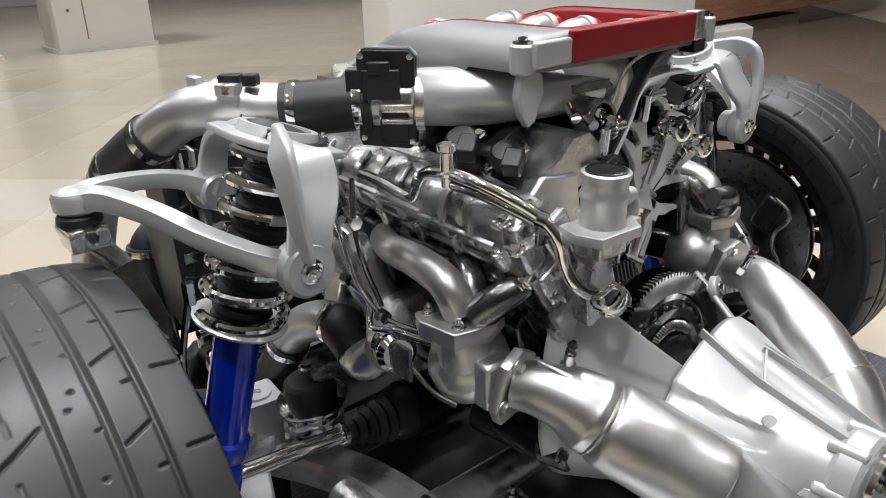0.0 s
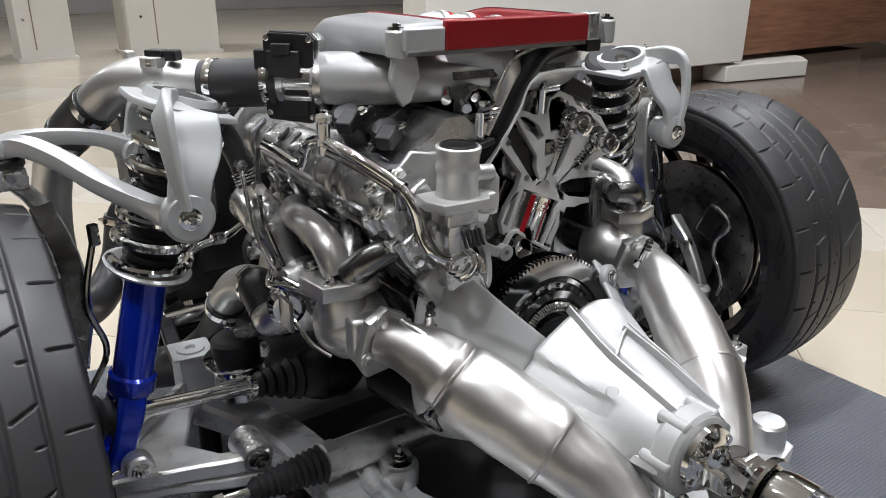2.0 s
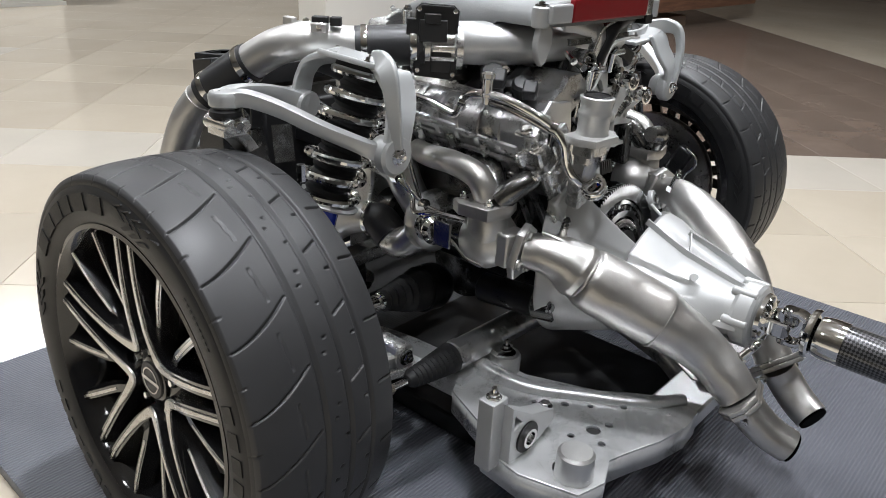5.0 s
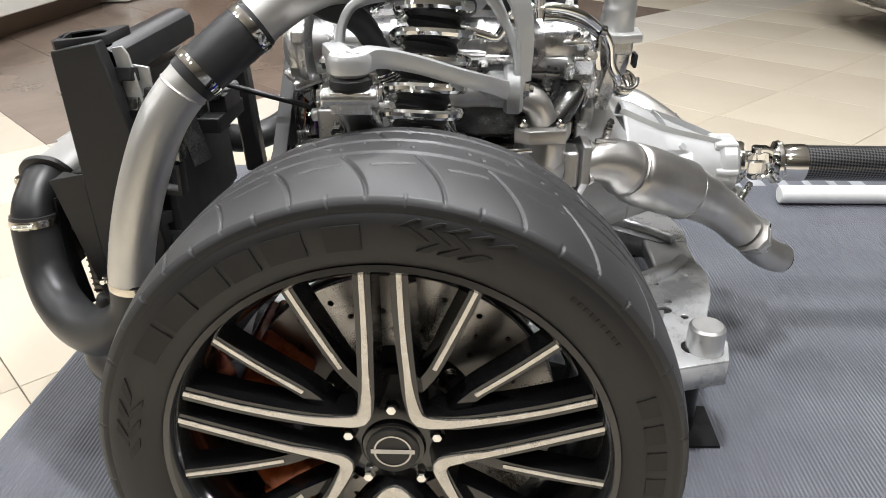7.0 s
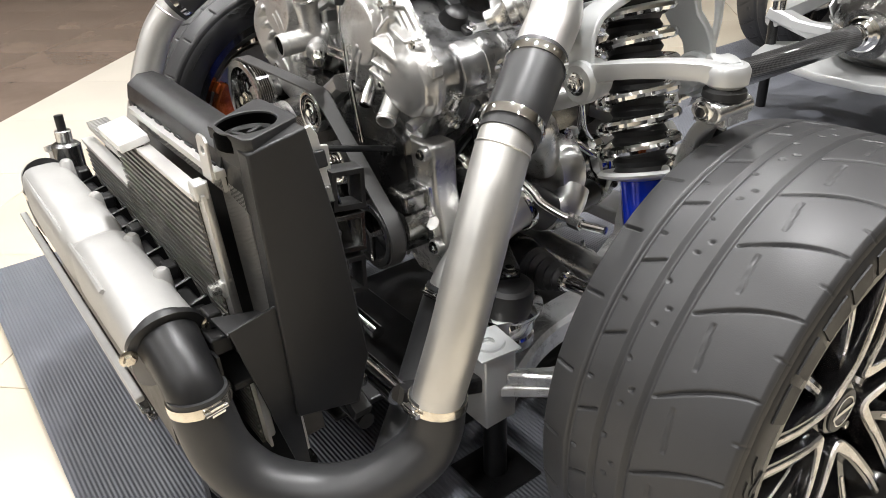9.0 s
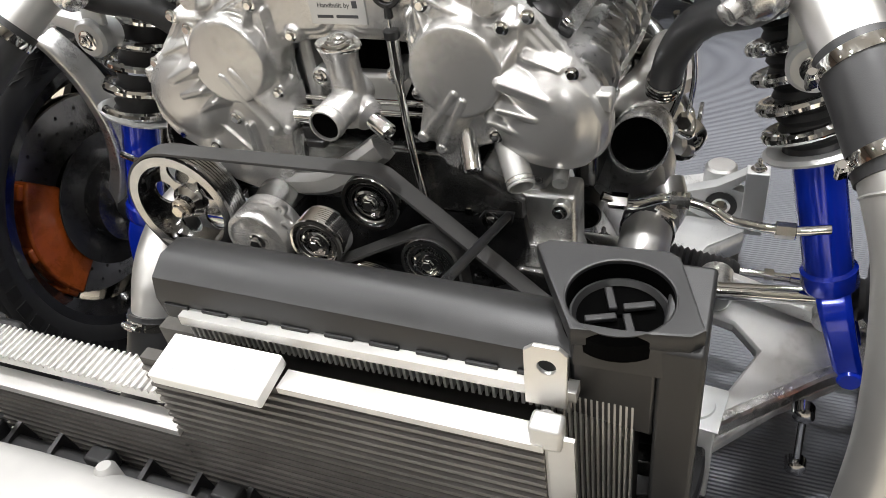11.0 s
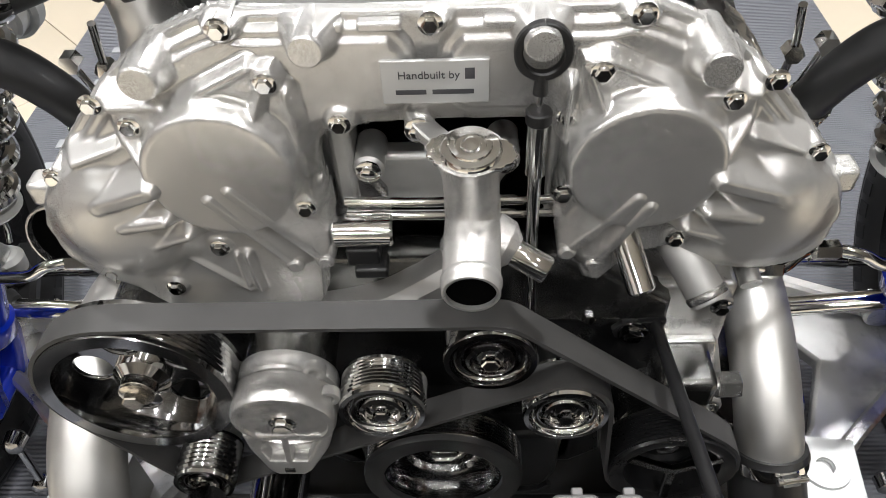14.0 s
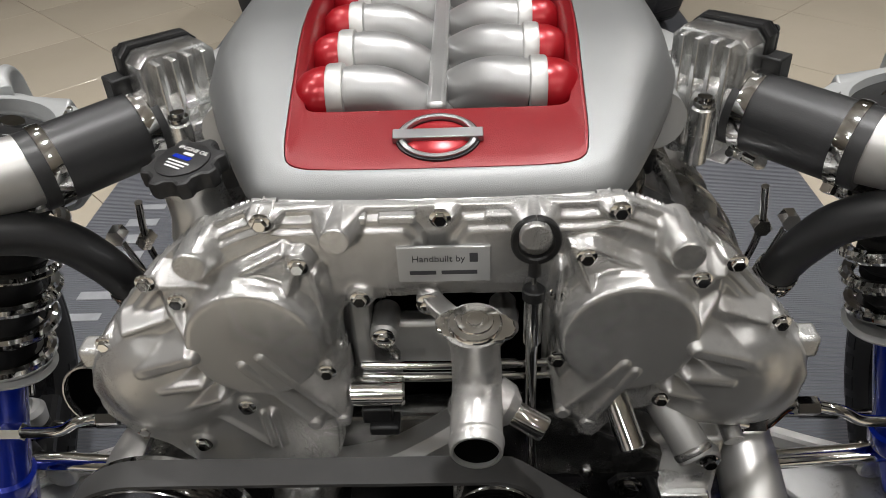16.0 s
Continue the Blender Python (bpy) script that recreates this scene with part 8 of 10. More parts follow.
part("block", box(B(), (0.196, 0.350, 0.704), (0.052, 0.044, 0.026)), CAST, th, bevel=0.004)
part("ear", box(B(), (0.150, 0.352, 0.716), (0.030, 0.030, 0.026)), CAST_MATT, th, bevel=0.004)
part("body", lathe(B(), [(0.018, -0.09), (0.026, -0.060), (0.028, -0.018)], m, 10), POLISHED, th, bevel=0.003)
part("side_spout", cyl(B(), (0.19, 0.345, 0.758), (0.130, 0.345, 0.752), 0.0115, seg=24, edge=0.002), CAST_MATT, th)
bm = lathe(B(), [(0.014, -0.03), (0.016, -0.026), (0.016, 0.02), (0.011, 0.028), (0.008, 0.034)], axis((0.130, 0.338, 0.722), (0, 0, 1)), 24)
part("valve_can", bm, CAST_MATT, th)
bm = B()
for k in range(5):
    box(bm, (0.175 + k * 0.007, 0.382, 0.676), (0.0025, 0.006, 0.026), Matrix.Rotation(radians(18), 3, "Y"))
pieces("vent_fin", bm, PLASTIC, th)
part("leg", sweep(B(), [V((0.20, 0.345, 0.68)), V((0.195, 0.335, 0.64)), V((0.18, 0.325, 0.59))], rect(0.034, 0.03), (0, 1, 0), 4), POLISHED, th)
part("clip", helix(B(), (0.175, 0.36, 0.62), (0.205, 0.37, 0.645), 0.020, 0.004, 3, 8, 16), CHROME, th)

# chromed coolant line over the near head
cl = thing("coolant_line", (0.27, 0.22, 0.70), "chromed steel coolant line bent round the head", "coolant line")
part("line", tube(B(), [(0.342, 0.05, 0.762), (0.334, 0.08, 0.756), (0.320, 0.122, 0.742), (0.317, 0.136, 0.750), (0.316, 0.148, 0.773), (0.314, 0.166, 0.784), (0.312, 0.200, 0.789), (0.306, 0.237, 0.785), (0.285, 0.275, 0.768),
                        (0.258, 0.308, 0.741), (0.247, 0.326, 0.714), (0.240, 0.332, 0.680), (0.232, 0.345, 0.655), (0.210, 0.354, 0.640), (0.188, 0.36, 0.648)], 0.0085, 16, 8), CHROME, cl)
part("second_line", tube(B(), [(0.312, 0.205, 0.774), (0.303, 0.240, 0.769), (0.281, 0.278, 0.752), (0.252, 0.310, 0.726), (0.240, 0.327, 0.702), (0.233, 0.334, 0.672), (0.224, 0.347, 0.650), (0.205, 0.352, 0.632)], 0.0060, 14, 8), CHROME_DARK, cl)
bm = lathe(B(), [(0.0085, 0), (0.0085, 0.012), (0.0125, 0.014), (0.0125, 0.018), (0.0095, 0.020), (0.0095, 0.044), (0.013, 0.047), (0.013, 0.054), (0.009, 0.056), (0.006, 0.053)], axis((0.313, 0.197, 0.772), (0, 0, 1)), 24)
part("bleed_nipple", bm, CHROME, cl)
for p in ((0.3165, 0.144, 0.768), (0.258, 0.308, 0.741)):
    part("clip", lathe(B(), [(0.0095, -0.006), (0.0115, -0.006), (0.0115, 0.006), (0.0095, 0.006)], axis(p, (-0.4, 0.8, -0.3)), 20, loop=True), CHROME_DARK, cl)
part("tab", box(B(), (0.256, 0.306, 0.722), (0.02, 0.006, 0.03)), CHROME_DARK, cl, bevel=0.001)

# ---- turbo side ----
def dented(bm, depth):
    """Shallow hammered dents and creases, as in pressed pipe."""
    bm.normal_update()
    for v in bm.verts:
        n = noise.noise(v.co * 11) + 0.35 * noise.noise(v.co * 27 + V((3, 1, 7)))
        v.co += v.normal * depth * min(max(n, -0.7), 0.5)
    return bm


def build_turbo(s):
    X = lambda x, y, z: V((s * x, y, z))
    # exhaust manifold
    ex = thing("exhaust_manifold", X(0.29, 0.15, 0.60), "cast stainless exhaust manifold with a bolted flange", "exhaust manifold", "exhaust side")
    part("main_tube", tube(B(), [X(0.225, -0.03, 0.625), X(0.275, 0.0, 0.636), X(0.303, 0.06, 0.642), X(0.312, 0.13, 0.646), X(0.314, 0.19, 0.634), X(0.306, 0.212, 0.595)], [0.019, 0.0215, 0.0225, 0.0235, 0.0245, 0.026], 28, 7), STEEL_PIPE, ex)
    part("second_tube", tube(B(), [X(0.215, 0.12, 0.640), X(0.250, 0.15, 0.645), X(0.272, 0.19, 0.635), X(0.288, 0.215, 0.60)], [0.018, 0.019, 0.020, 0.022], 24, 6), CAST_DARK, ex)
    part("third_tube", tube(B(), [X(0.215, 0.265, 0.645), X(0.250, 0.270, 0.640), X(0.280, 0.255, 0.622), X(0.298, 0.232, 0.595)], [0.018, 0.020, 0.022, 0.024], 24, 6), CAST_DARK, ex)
    part("flange", plate(B(), [[(s * 0.262, 0.165), (s * 0.345, 0.160), (s * 0.360, 0.185), (s * 0.352, 0.248), (s * 0.30, 0.262), (s * 0.258, 0.245)]], 0.024, Matrix.Translation((0, 0, 0.568)), 0.003), STEEL_PIPE, ex)
    for x, y in ((0.335, 0.176), (0.335, 0.238), (0.275, 0.238)):
        part("flange_nut", hexbolt(B(), X(x, y, 0.592), (0, 0, 1), 0.007, 0.009, True, 0.006), CHROME, ex)
    # turbocharger
    tu = thing("turbocharger", X(0.29, 0.12, 0.46), "cast turbocharger with a polished compressor scroll", "turbocharger", "exhaust side")
    part("turbine_housing", lathe(B(), [(0.030, -0.045), (0.050, -0.035), (0.060, -0.010), (0.058, 0.015), (0.046, 0.035), (0.034, 0.048)], axis(X(0.285, 0.205, 0.508), (0, 1, 0)), 40), STEEL_PIPE, tu)
    part("inlet_neck", tube(B(), [X(0.306, 0.21, 0.572), X(0.305, 0.215, 0.548), X(0.300, 0.21, 0.52)], [0.036, 0.038, 0.042], 20, 4), STEEL_PIPE, tu)
    part("bearing_housing", cyl(B(), X(0.285, 0.10, 0.505), X(0.285, 0.17, 0.508), 0.032, seg=28, edge=0.004), CAST_DARK, tu)
    part("scroll", lathe(B(), [(0.03, -0.035), (0.055, -0.028), (0.066, -0.006), (0.064, 0.018), (0.048, 0.034), (0.03, 0.04)], axis(X(0.285, 0.055, 0.500), (0, 1, 0)), 40), CAST, tu)
    part("scroll_outlet", tube(B(), [X(0.335, 0.055, 0.478), X(0.345, 0.03, 0.455), X(0.338, -0.01, 0.445)], [0.030, 0.030, 0.028], 24, 5), CAST, tu)
    if s > 0:
        bend, lip_, mouth = [X(0.290, 0.02, 0.520), X(0.305, 0.0, 0.565), X(0.312, -0.015, 0.600), X(0.317, -0.045, 0.614)], X(0.316, -0.035, 0.612), X(0.318, -0.104, 0.628)
    else:
        bend, lip_, mouth = [X(0.290, 0.02, 0.520), X(0.325, 0.0, 0.540), X(0.358, -0.020, 0.562), X(0.380, -0.060, 0.575)], X(0.378, -0.050, 0.572), X(0.386, -0.115, 0.588)
    aim = (mouth - lip_).normalized()
    part("inlet_bend", tube(B(), bend, [0.032, 0.034, 0.036, 0.037], 32, 6), CAST, tu)
    part("inlet", hollow(B(), lip_, mouth, 0.038, 0.003, 40, 0.07), CAST_BRIGHT, tu)
    # black disc set in the inlet to imitate its shaded inside
    part("inlet_bore", cyl(B(), mouth - aim * 0.010, mouth - aim * 0.008, 0.0352, seg=32), HOLLOW_SHADE, tu)
    part("actuator", lathe(B(), [(0.012, -0.03), (0.028, -0.024), (0.030, -0.016), (0.027, -0.013), (0.030, -0.008), (0.030, 0.012), (0.022, 0.020)], axis(X(0.355, 0.120, 0.520), (0.35 * s, 1, 0.1)), 32), CHROME, tu, "chromed wastegate actuator")
    part("actuator_rod", tube(B(), [X(0.362, 0.14, 0.52), X(0.365, 0.175, 0.515), X(0.352, 0.20, 0.485), X(0.335, 0.23, 0.47)], 0.004, 10), CHROME, tu)
    part("link_plate", box(B(), X(0.372, 0.16, 0.525), (0.006, 0.04, 0.05)), CAST_DARK, tu, bevel=0.001)
    part("oil_pipe", tube(B(), [X(0.36, 0.02, 0.60), X(0.345, 0.05, 0.57), X(0.365, 0.08, 0.545), X(0.36, 0.13, 0.555), X(0.34, 0.19, 0.553)], 0.0058, 12), CHROME, tu)
    part("water_pipe", tube(B(), [X(0.365, 0.0, 0.72), X(0.368, 0.03, 0.66), X(0.362, 0.05, 0.60), X(0.35, 0.09, 0.56), X(0.32, 0.13, 0.54)], 0.0038, 12), CHROME, tu)
    part("feed_pipe", tube(B(), [X(0.34, 0.02, 0.75), X(0.352, 0.035, 0.69), X(0.35, 0.05, 0.63), X(0.33, 0.06, 0.56)], 0.0042, 12), CHROME_DARK, tu)
    for p in ((0.365, 0.0, 0.72), (0.36, 0.02, 0.60), (0.352, 0.035, 0.69), (0.35, 0.09, 0.56)):
        part("banjo", cyl(B(), X(*p) - V((0, 0.008, 0)), X(*p) + V((0, 0.008, 0)), 0.0105, seg=6), CHROME, tu)
    part("v_clamp_body", box(B(), X(0.292, 0.262, 0.508), (0.058, 0.030, 0.068)), STEEL_PIPE, tu, bevel=0.006)
    part("dump_flange", plate(B(), [[(-0.05, -0.02), (-0.03, -0.052), (0.02, -0.056), (0.052, -0.02), (0.042, 0.03), (0.0, 0.055), (-0.035, 0.042)]], 0.016, axis(X(0.278, 0.272, 0.506), (-0.25 * s, 1, -0.15)), 0.003), STEEL_PIPE, tu)
    for a in (20, 110, 200, 290):
        q = axis(X(0.274, 0.288, 0.503), (-0.25 * s, 1, -0.15)) @ V((0.042 * math.cos(radians(a)), 0.042 * math.sin(radians(a)), 0))
        part("flange_bolt", hexbolt(B(), q, (-0.25 * s, 1, -0.15), 0.008, 0.009), STEEL_PIPE, tu)
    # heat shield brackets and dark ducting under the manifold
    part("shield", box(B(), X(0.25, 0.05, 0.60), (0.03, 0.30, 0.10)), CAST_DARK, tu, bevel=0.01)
    # downpipe with the catalyst bulge
    dp = thing("downpipe", X(0.16, 0.5, 0.3), "stainless downpipe with a swollen catalyst and flanged end", "exhaust pipe", "exhaust side")
    if s > 0:
        run = [X(0.272, 0.285, 0.505), X(0.258, 0.320, 0.503), X(0.240, 0.350, 0.494), X(0.226, 0.373, 0.479), X(0.219, 0.384, 0.471), X(0.212, 0.395, 0.464), X(0.196, 0.421, 0.449), X(0.172, 0.463, 0.427), X(0.152, 0.500, 0.408), X(0.144, 0.514, 0.400), X(0.136, 0.529, 0.392), X(0.118, 0.562, 0.372), X(0.104, 0.602, 0.344), X(0.098, 0.642, 0.312), X(0.094, 0.672, 0.284)]
        wide = [0.036, 0.039, 0.046, 0.0535, 0.0515, 0.058, 0.0605, 0.0605, 0.0605, 0.059, 0.0545, 0.052, 0.046, 0.042, 0.039]
        joints = (4, 9)
    else:
        run = [X(0.272, 0.285, 0.505), X(0.258, 0.330, 0.512), X(0.238, 0.370, 0.504), X(0.214, 0.420, 0.484), X(0.190, 0.475, 0.456), X(0.166, 0.528, 0.424), X(0.134, 0.580, 0.384), X(0.104, 0.625, 0.342), X(0.090, 0.652, 0.312), X(0.082, 0.674, 0.286)]
        wide = [0.033, 0.036, 0.042, 0.051, 0.057, 0.057, 0.050, 0.042, 0.038, 0.037]
        joints = (5,)
    part("pipe", dented(tube(B(), run, wide, 56, 8), 0.0040), STEEL_PIPE, dp, "satin stainless pipe")
    for j in joints:
        part("weld", lathe(B(), [(wide[j] - 0.004, -0.006), (wide[j] + 0.0016, -0.001), (wide[j] + 0.0016, 0.001), (wide[j] - 0.004, 0.006)], axis(run[j], run[j + 1] - run[j - 1]), 48, loop=True), STEEL_PIPE, dp)
    if s > 0:
        # folded edge along the pressed neck
        part("neck_fold", tube(B(), [X(0.262, 0.312, 0.545), X(0.252, 0.345, 0.536), X(0.236, 0.372, 0.516), X(0.232, 0.394, 0.486)], [0.004, 0.007, 0.008, 0.004], 12, 6), STEEL_PIPE, dp)
    dd = V((-0.20 * s, 0.66, -0.72))
    fm = axis(run[-1], dd)
    for off in (0.0, 0.010):
        part("end_flange", plate(B(), [[(-0.062, -0.014), (-0.035, -0.038), (0.035, -0.038), (0.062, -0.014), (0.062, 0.014), (0.035, 0.038), (-0.035, 0.038), (-0.062, 0.014)]], 0.009, fm @ Matrix.Translation((0, 0, off)), 0.001), STEEL_PIPE, dp)
    for q in (-0.050, 0.050):
        part("flange_stud", hexbolt(B(), fm @ V((q, 0, 0.019)), dd, 0.007, 0.009, False, 0.008), CHROME, dp)
    part("tail", tube(B(), [fm @ V((0, 0, 0.015)), X(0.086, 0.704, 0.248), X(0.076, 0.738, 0.222), X(0.064, 0.772, 0.206)], [0.035, 0.035, 0.034, 0.033], 32, 6), STEEL_PIPE, dp)
    # black disc closing the tail pipe, in place of shade inside
    part("tail_mouth", cyl(B(), X(0.0645, 0.7710, 0.2065), X(0.062, 0.777, 0.2040), 0.029, seg=28), HOLLOW_SHADE, dp)
    # oxygen sensors
    for p, d in ((X(0.226, 0.330, 0.522), V((0.1 * s, 0.25, 1))), (X(0.082, 0.650, 0.342), V((-0.35 * s, 0.5, 0.8)))):
        d = d.normalized()
        o = thing("oxygen_sensor", p, "chromed oxygen sensor screwed into the pipe", "sensor", "oxygen sensors")
        part("hexagon", cyl(B(), p, p + d * 0.014, 0.0125, seg=6, edge=0.001), CHROME, o)
        part("barrel", cyl(B(), p + d * 0.012, p + d * 0.036, 0.008, seg=18), CHROME, o)
        part("tip", lathe(B(), [(0.0055, 0), (0.0075, 0.006), (0.0055, 0.010), (0.0075, 0.014), (0.004, 0.02)], axis(p + d * 0.036, d), 16), CHROME_DARK, o)


for s in (1, -1):
    build_turbo(s)

# ---- gearbox bell and propeller shaft ----
BELL = surface("pale_bell_casting", (0.49, 0.495, 0.49), 0.36, 0.25, 0.06, 9, 1600, 0.06, 0.05, coat=0.15)
bell = thing("bell_housing", (0, 0.45, 0.3), "pale cast bell housing cut open over the flywheel", "bell housing")
# edges of the casting, by y: ridge, far edge, widest line, keel
EDGE_RIDGE = [(0.283, 0.176, 0.664), (0.342, 0.134, 0.628), (0.404, 0.014, 0.522), (0.49, 0.016, 0.486), (0.648, 0.017, 0.449)]
EDGE_FAR = [(0.283, -0.160, 0.535), (0.404, -0.100, 0.490), (0.50, -0.078, 0.462), (0.648, -0.042, 0.440)]
WIDEST = [(0.283, 0.228, 0.430), (0.342, 0.196, 0.418), (0.404, 0.158, 0.404), (0.50, 0.110, 0.394), (0.60, 0.065, 0.400), (0.648, 0.056, 0.405)]
KEEL = [(0.283, 0.0, 0.26), (0.40, 0.0, 0.30), (0.50, 0.0, 0.33), (0.60, 0.0, 0.36), (0.648, 0.0, 0.362)]


def along_y(line, y):
    for a, b in zip(line, line[1:]):
        if y <= b[0]:
            break
    k = (y - a[0]) / (b[0] - a[0])
    return V((a[1] + (b[1] - a[1]) * k, y, a[2] + (b[2] - a[2]) * k))


def flank(top, side, y, k0=0.0, n=40):
    """From the upper edge (or a share k0 below it) down to the widest line, slightly swollen, with the pressed recess."""
    out = []
    d = side - top
    out_dir = V((-d.z, 0, d.x)).normalized() * (1 if side.x > 0 else -1)
    u = (y - 0.345) / 0.20
    for i in range(n + 1):
        k = k0 + (1 - k0) * i / n
        dip = 0.0
        if 0 < u < 1:
            mid = 0.62 - 0.10 * u
            dip = 0.009 * max(0.0, min(1.0, (1 - abs(k - mid) / 0.15) * 3)) * min(1.0, min(u, 1 - u) * 9)
        out.append(top.lerp(side, k) + out_dir * (0.055 * k * (1 - k) - dip))
    return out


def bell_section(y, cut_share=0.0):
    side, keel, far = along_y(WIDEST, y), along_y(KEEL, y), along_y(EDGE_FAR, y)
    other = V((-side.x, y, side.z))
    near = flank(along_y(EDGE_RIDGE, y), side, y, cut_share)
    low = [V((side.x * math.cos(radians(a)) ** 0.75, y, side.z + (keel.z - side.z) * math.sin(radians(a)) ** 0.75)) for a in range(6, 90, 6)]
    low += [keel] + [V((-p.x, y, p.z)) for p in low[::-1]]
    return near + low + flank(far, other, y)[::-1]


bm = B()
ring_faces(bm, [[bm.verts.new(p) for p in bell_section(0.283 + 0.121 * i / 24, 0.17 + 0.12 * max(0, i / 24 - 0.45) / 0.55)] for i in range(25)], False, False)
ring_faces(bm, [[bm.verts.new(p) for p in bell_section(0.404 + 0.244 * i / 40)] for i in range(41)], True, False)
part("cut_shell", bm, BELL, bell, "pale silver casting, cut open", solid=0.007)
part("tail_end", lathe(B(), [(0.058, 0.0), (0.058, 0.006), (0.030, 0.008)], axis((0, 0.642, 0.408), (0, 1, 0)), 40), BELL, bell)
# hump on the far side of the window, and two fins
bm = B()
rings = []
for y, cx, hw, zt in ((0.403, -0.038, 0.054, 0.532), (0.412, -0.038, 0.055, 0.536), (0.435, -0.038, 0.054, 0.530), (0.475, -0.038, 0.048, 0.510), (0.530, -0.036, 0.040, 0.484), (0.585, -0.032, 0.032, 0.462), (0.630, -0.028, 0.026, 0.450)):
    rings.append([bm.verts.new((cx + hw * math.cos(radians(a)), y, zt - 0.050 + 0.050 * math.sin(radians(a)) ** 0.7)) for a in range(0, 181, 6)])
ring_faces(bm, rings, False, False)
part("window_hump", bm, BELL, bell, solid=0.006)
for a, b, c in (((0.014, 0.398, 0.530), (0.016, 0.49, 0.492), (0.017, 0.636, 0.455)), ((-0.030, 0.470, 0.514), (-0.045, 0.54, 0.486), (-0.058, 0.628, 0.446)), ((-0.048, 0.462, 0.510), (-0.062, 0.54, 0.476), (-0.072, 0.618, 0.436))):
    part("top_rib", sweep(B(), [V(a), V(b), V(c)], rect(0.0035, 0.014), (0, 0, 1), 6), BELL, bell)
part("rib_bridge", sweep(B(), [V((0.015, 0.500, 0.488)), V((-0.010, 0.486, 0.506)), V((-0.036, 0.474, 0.512))], rect(0.0035, 0.012), (0, 0, 1), 4), BELL, bell)
part("near_web", box(B(), (0.180, 0.300, 0.585), (0.070, 0.022, 0.06), Matrix.Rotation(radians(32), 3, "Y")), BELL, bell, bevel=0.006)
for s in (1, -1):
    bm = sweep(B(), [V((s * 0.190, 0.292, 0.42)), V((s * 0.120, 0.40, 0.40)), V((s * 0.078, 0.50, 0.395)), V((s * 0.060, 0.63, 0.395))], rect(0.014, 0.010), (s, 0, 0.2), 5)
    part("side_rib", bm, BELL, bell)
    for p in ((0.170, 0.296, 0.505), (0.178, 0.296, 0.43), (0.150, 0.296, 0.330)):
        part("bell_bolt", hexbolt(B(), (s * p[0], 0.302, p[2]), (0, 1, 0), 0.009, 0.010), CHROME_DARK, bell)
    part("side_boss", cyl(B(), (s * 0.030, 0.515, 0.44), (s * 0.050, 0.53, 0.462), 0.010, seg=20, edge=0.002), BELL, bell)
    bm = plate(B(), [circle(0, 0, 0.022, 28), circle(0, 0, 0.010, 18)], 0.012, axis((s * 0.152, 0.318, 0.515), (s * 0.3, 1, 0.3)), 0.002)
    part("lug", bm, BELL, bell)
    part("lug_bolt", hexbolt(B(), (s * 0.155, 0.330, 0.518), (s * 0.3, 1, 0.3), 0.009, 0.008), CHROME_DARK, bell)
part("rear_collar", lathe(B(), [(0.056, -0.03), (0.062, -0.022), (0.062, 0.004), (0.056, 0.010), (0.040, 0.012)], axis((0.004, 0.640, 0.408), (0, 1, 0)), 48), BELL, bell)
for a in range(0, 360, 60):
    q = V((0.004 + 0.057 * math.cos(radians(a)), 0.60, 0.408 + 0.057 * math.sin(radians(a))))
    part("collar_boss", cyl(B(), q, q + V((0, 0.048, 0)), 0.009, seg=18, edge=0.002), BELL, bell)
# flywheel with toothed ring
fw = thing("flywheel", (-0.01, 0.30, 0.41), "polished flywheel with a toothed ring, seen through the cut", "flywheel")
pts = []
for i in range(110):
    a = 2 * math.pi * i / 110
    for da, r in ((0, 0.146), (0.012, 0.152), (0.032, 0.152), (0.044, 0.146)):
        pts.append((r * math.cos(a + da), r * math.sin(a + da)))
fm = axis((-0.028, 0.312, 0.422), (0, 1, 0.12))
part("ring_gear", plate(B(), [pts, circle(0, 0, 0.118, 60)], 0.014, fm), CHROME_DARK, fw, "polished toothed ring")
part("disc", lathe(B(), [(0.117, 0.002), (0.117, 0.010), (0.108, 0.012), (0.106, 0.006), (0.096, 0.006), (0.094, 0.016), (0.082, 0.018), (0.080, 0.008), (0.055, 0.010), (0.053, 0.026), (0.03, 0.028)], fm, 64), CHROME_DARK, fw)
for k in range(24):
    a = 2 * math.pi * k / 24
    part("disc_bolt", cyl(B(), fm @ V((0.101 * math.cos(a), 0.101 * math.sin(a), 0.006)), fm @ V((0.101 * math.cos(a), 0.101 * math.sin(a), 0.011)), 0.0042, seg=8), CHROME, fw)
for k in range(5):
    a = radians(50 + k * 20)
    c = fm @ V((0.067 * math.cos(a), 0.067 * math.sin(a), 0.014))
    t = fm.to_3x3() @ V((-math.sin(a), math.cos(a), 0))
    part("damper_spring", helix(B(), c - t * 0.012, c + t * 0.012, 0.008, 0.002, 5, 8, 12), CHROME, fw)
# black disc behind the flywheel, standing in for shade
part("dark_back", prism(B(), circle(0, 0, 0.150, 40), 0.002, axis((-0.028, 0.286, 0.422), (0, 1, 0.12))), HOLLOW_SHADE, fw)

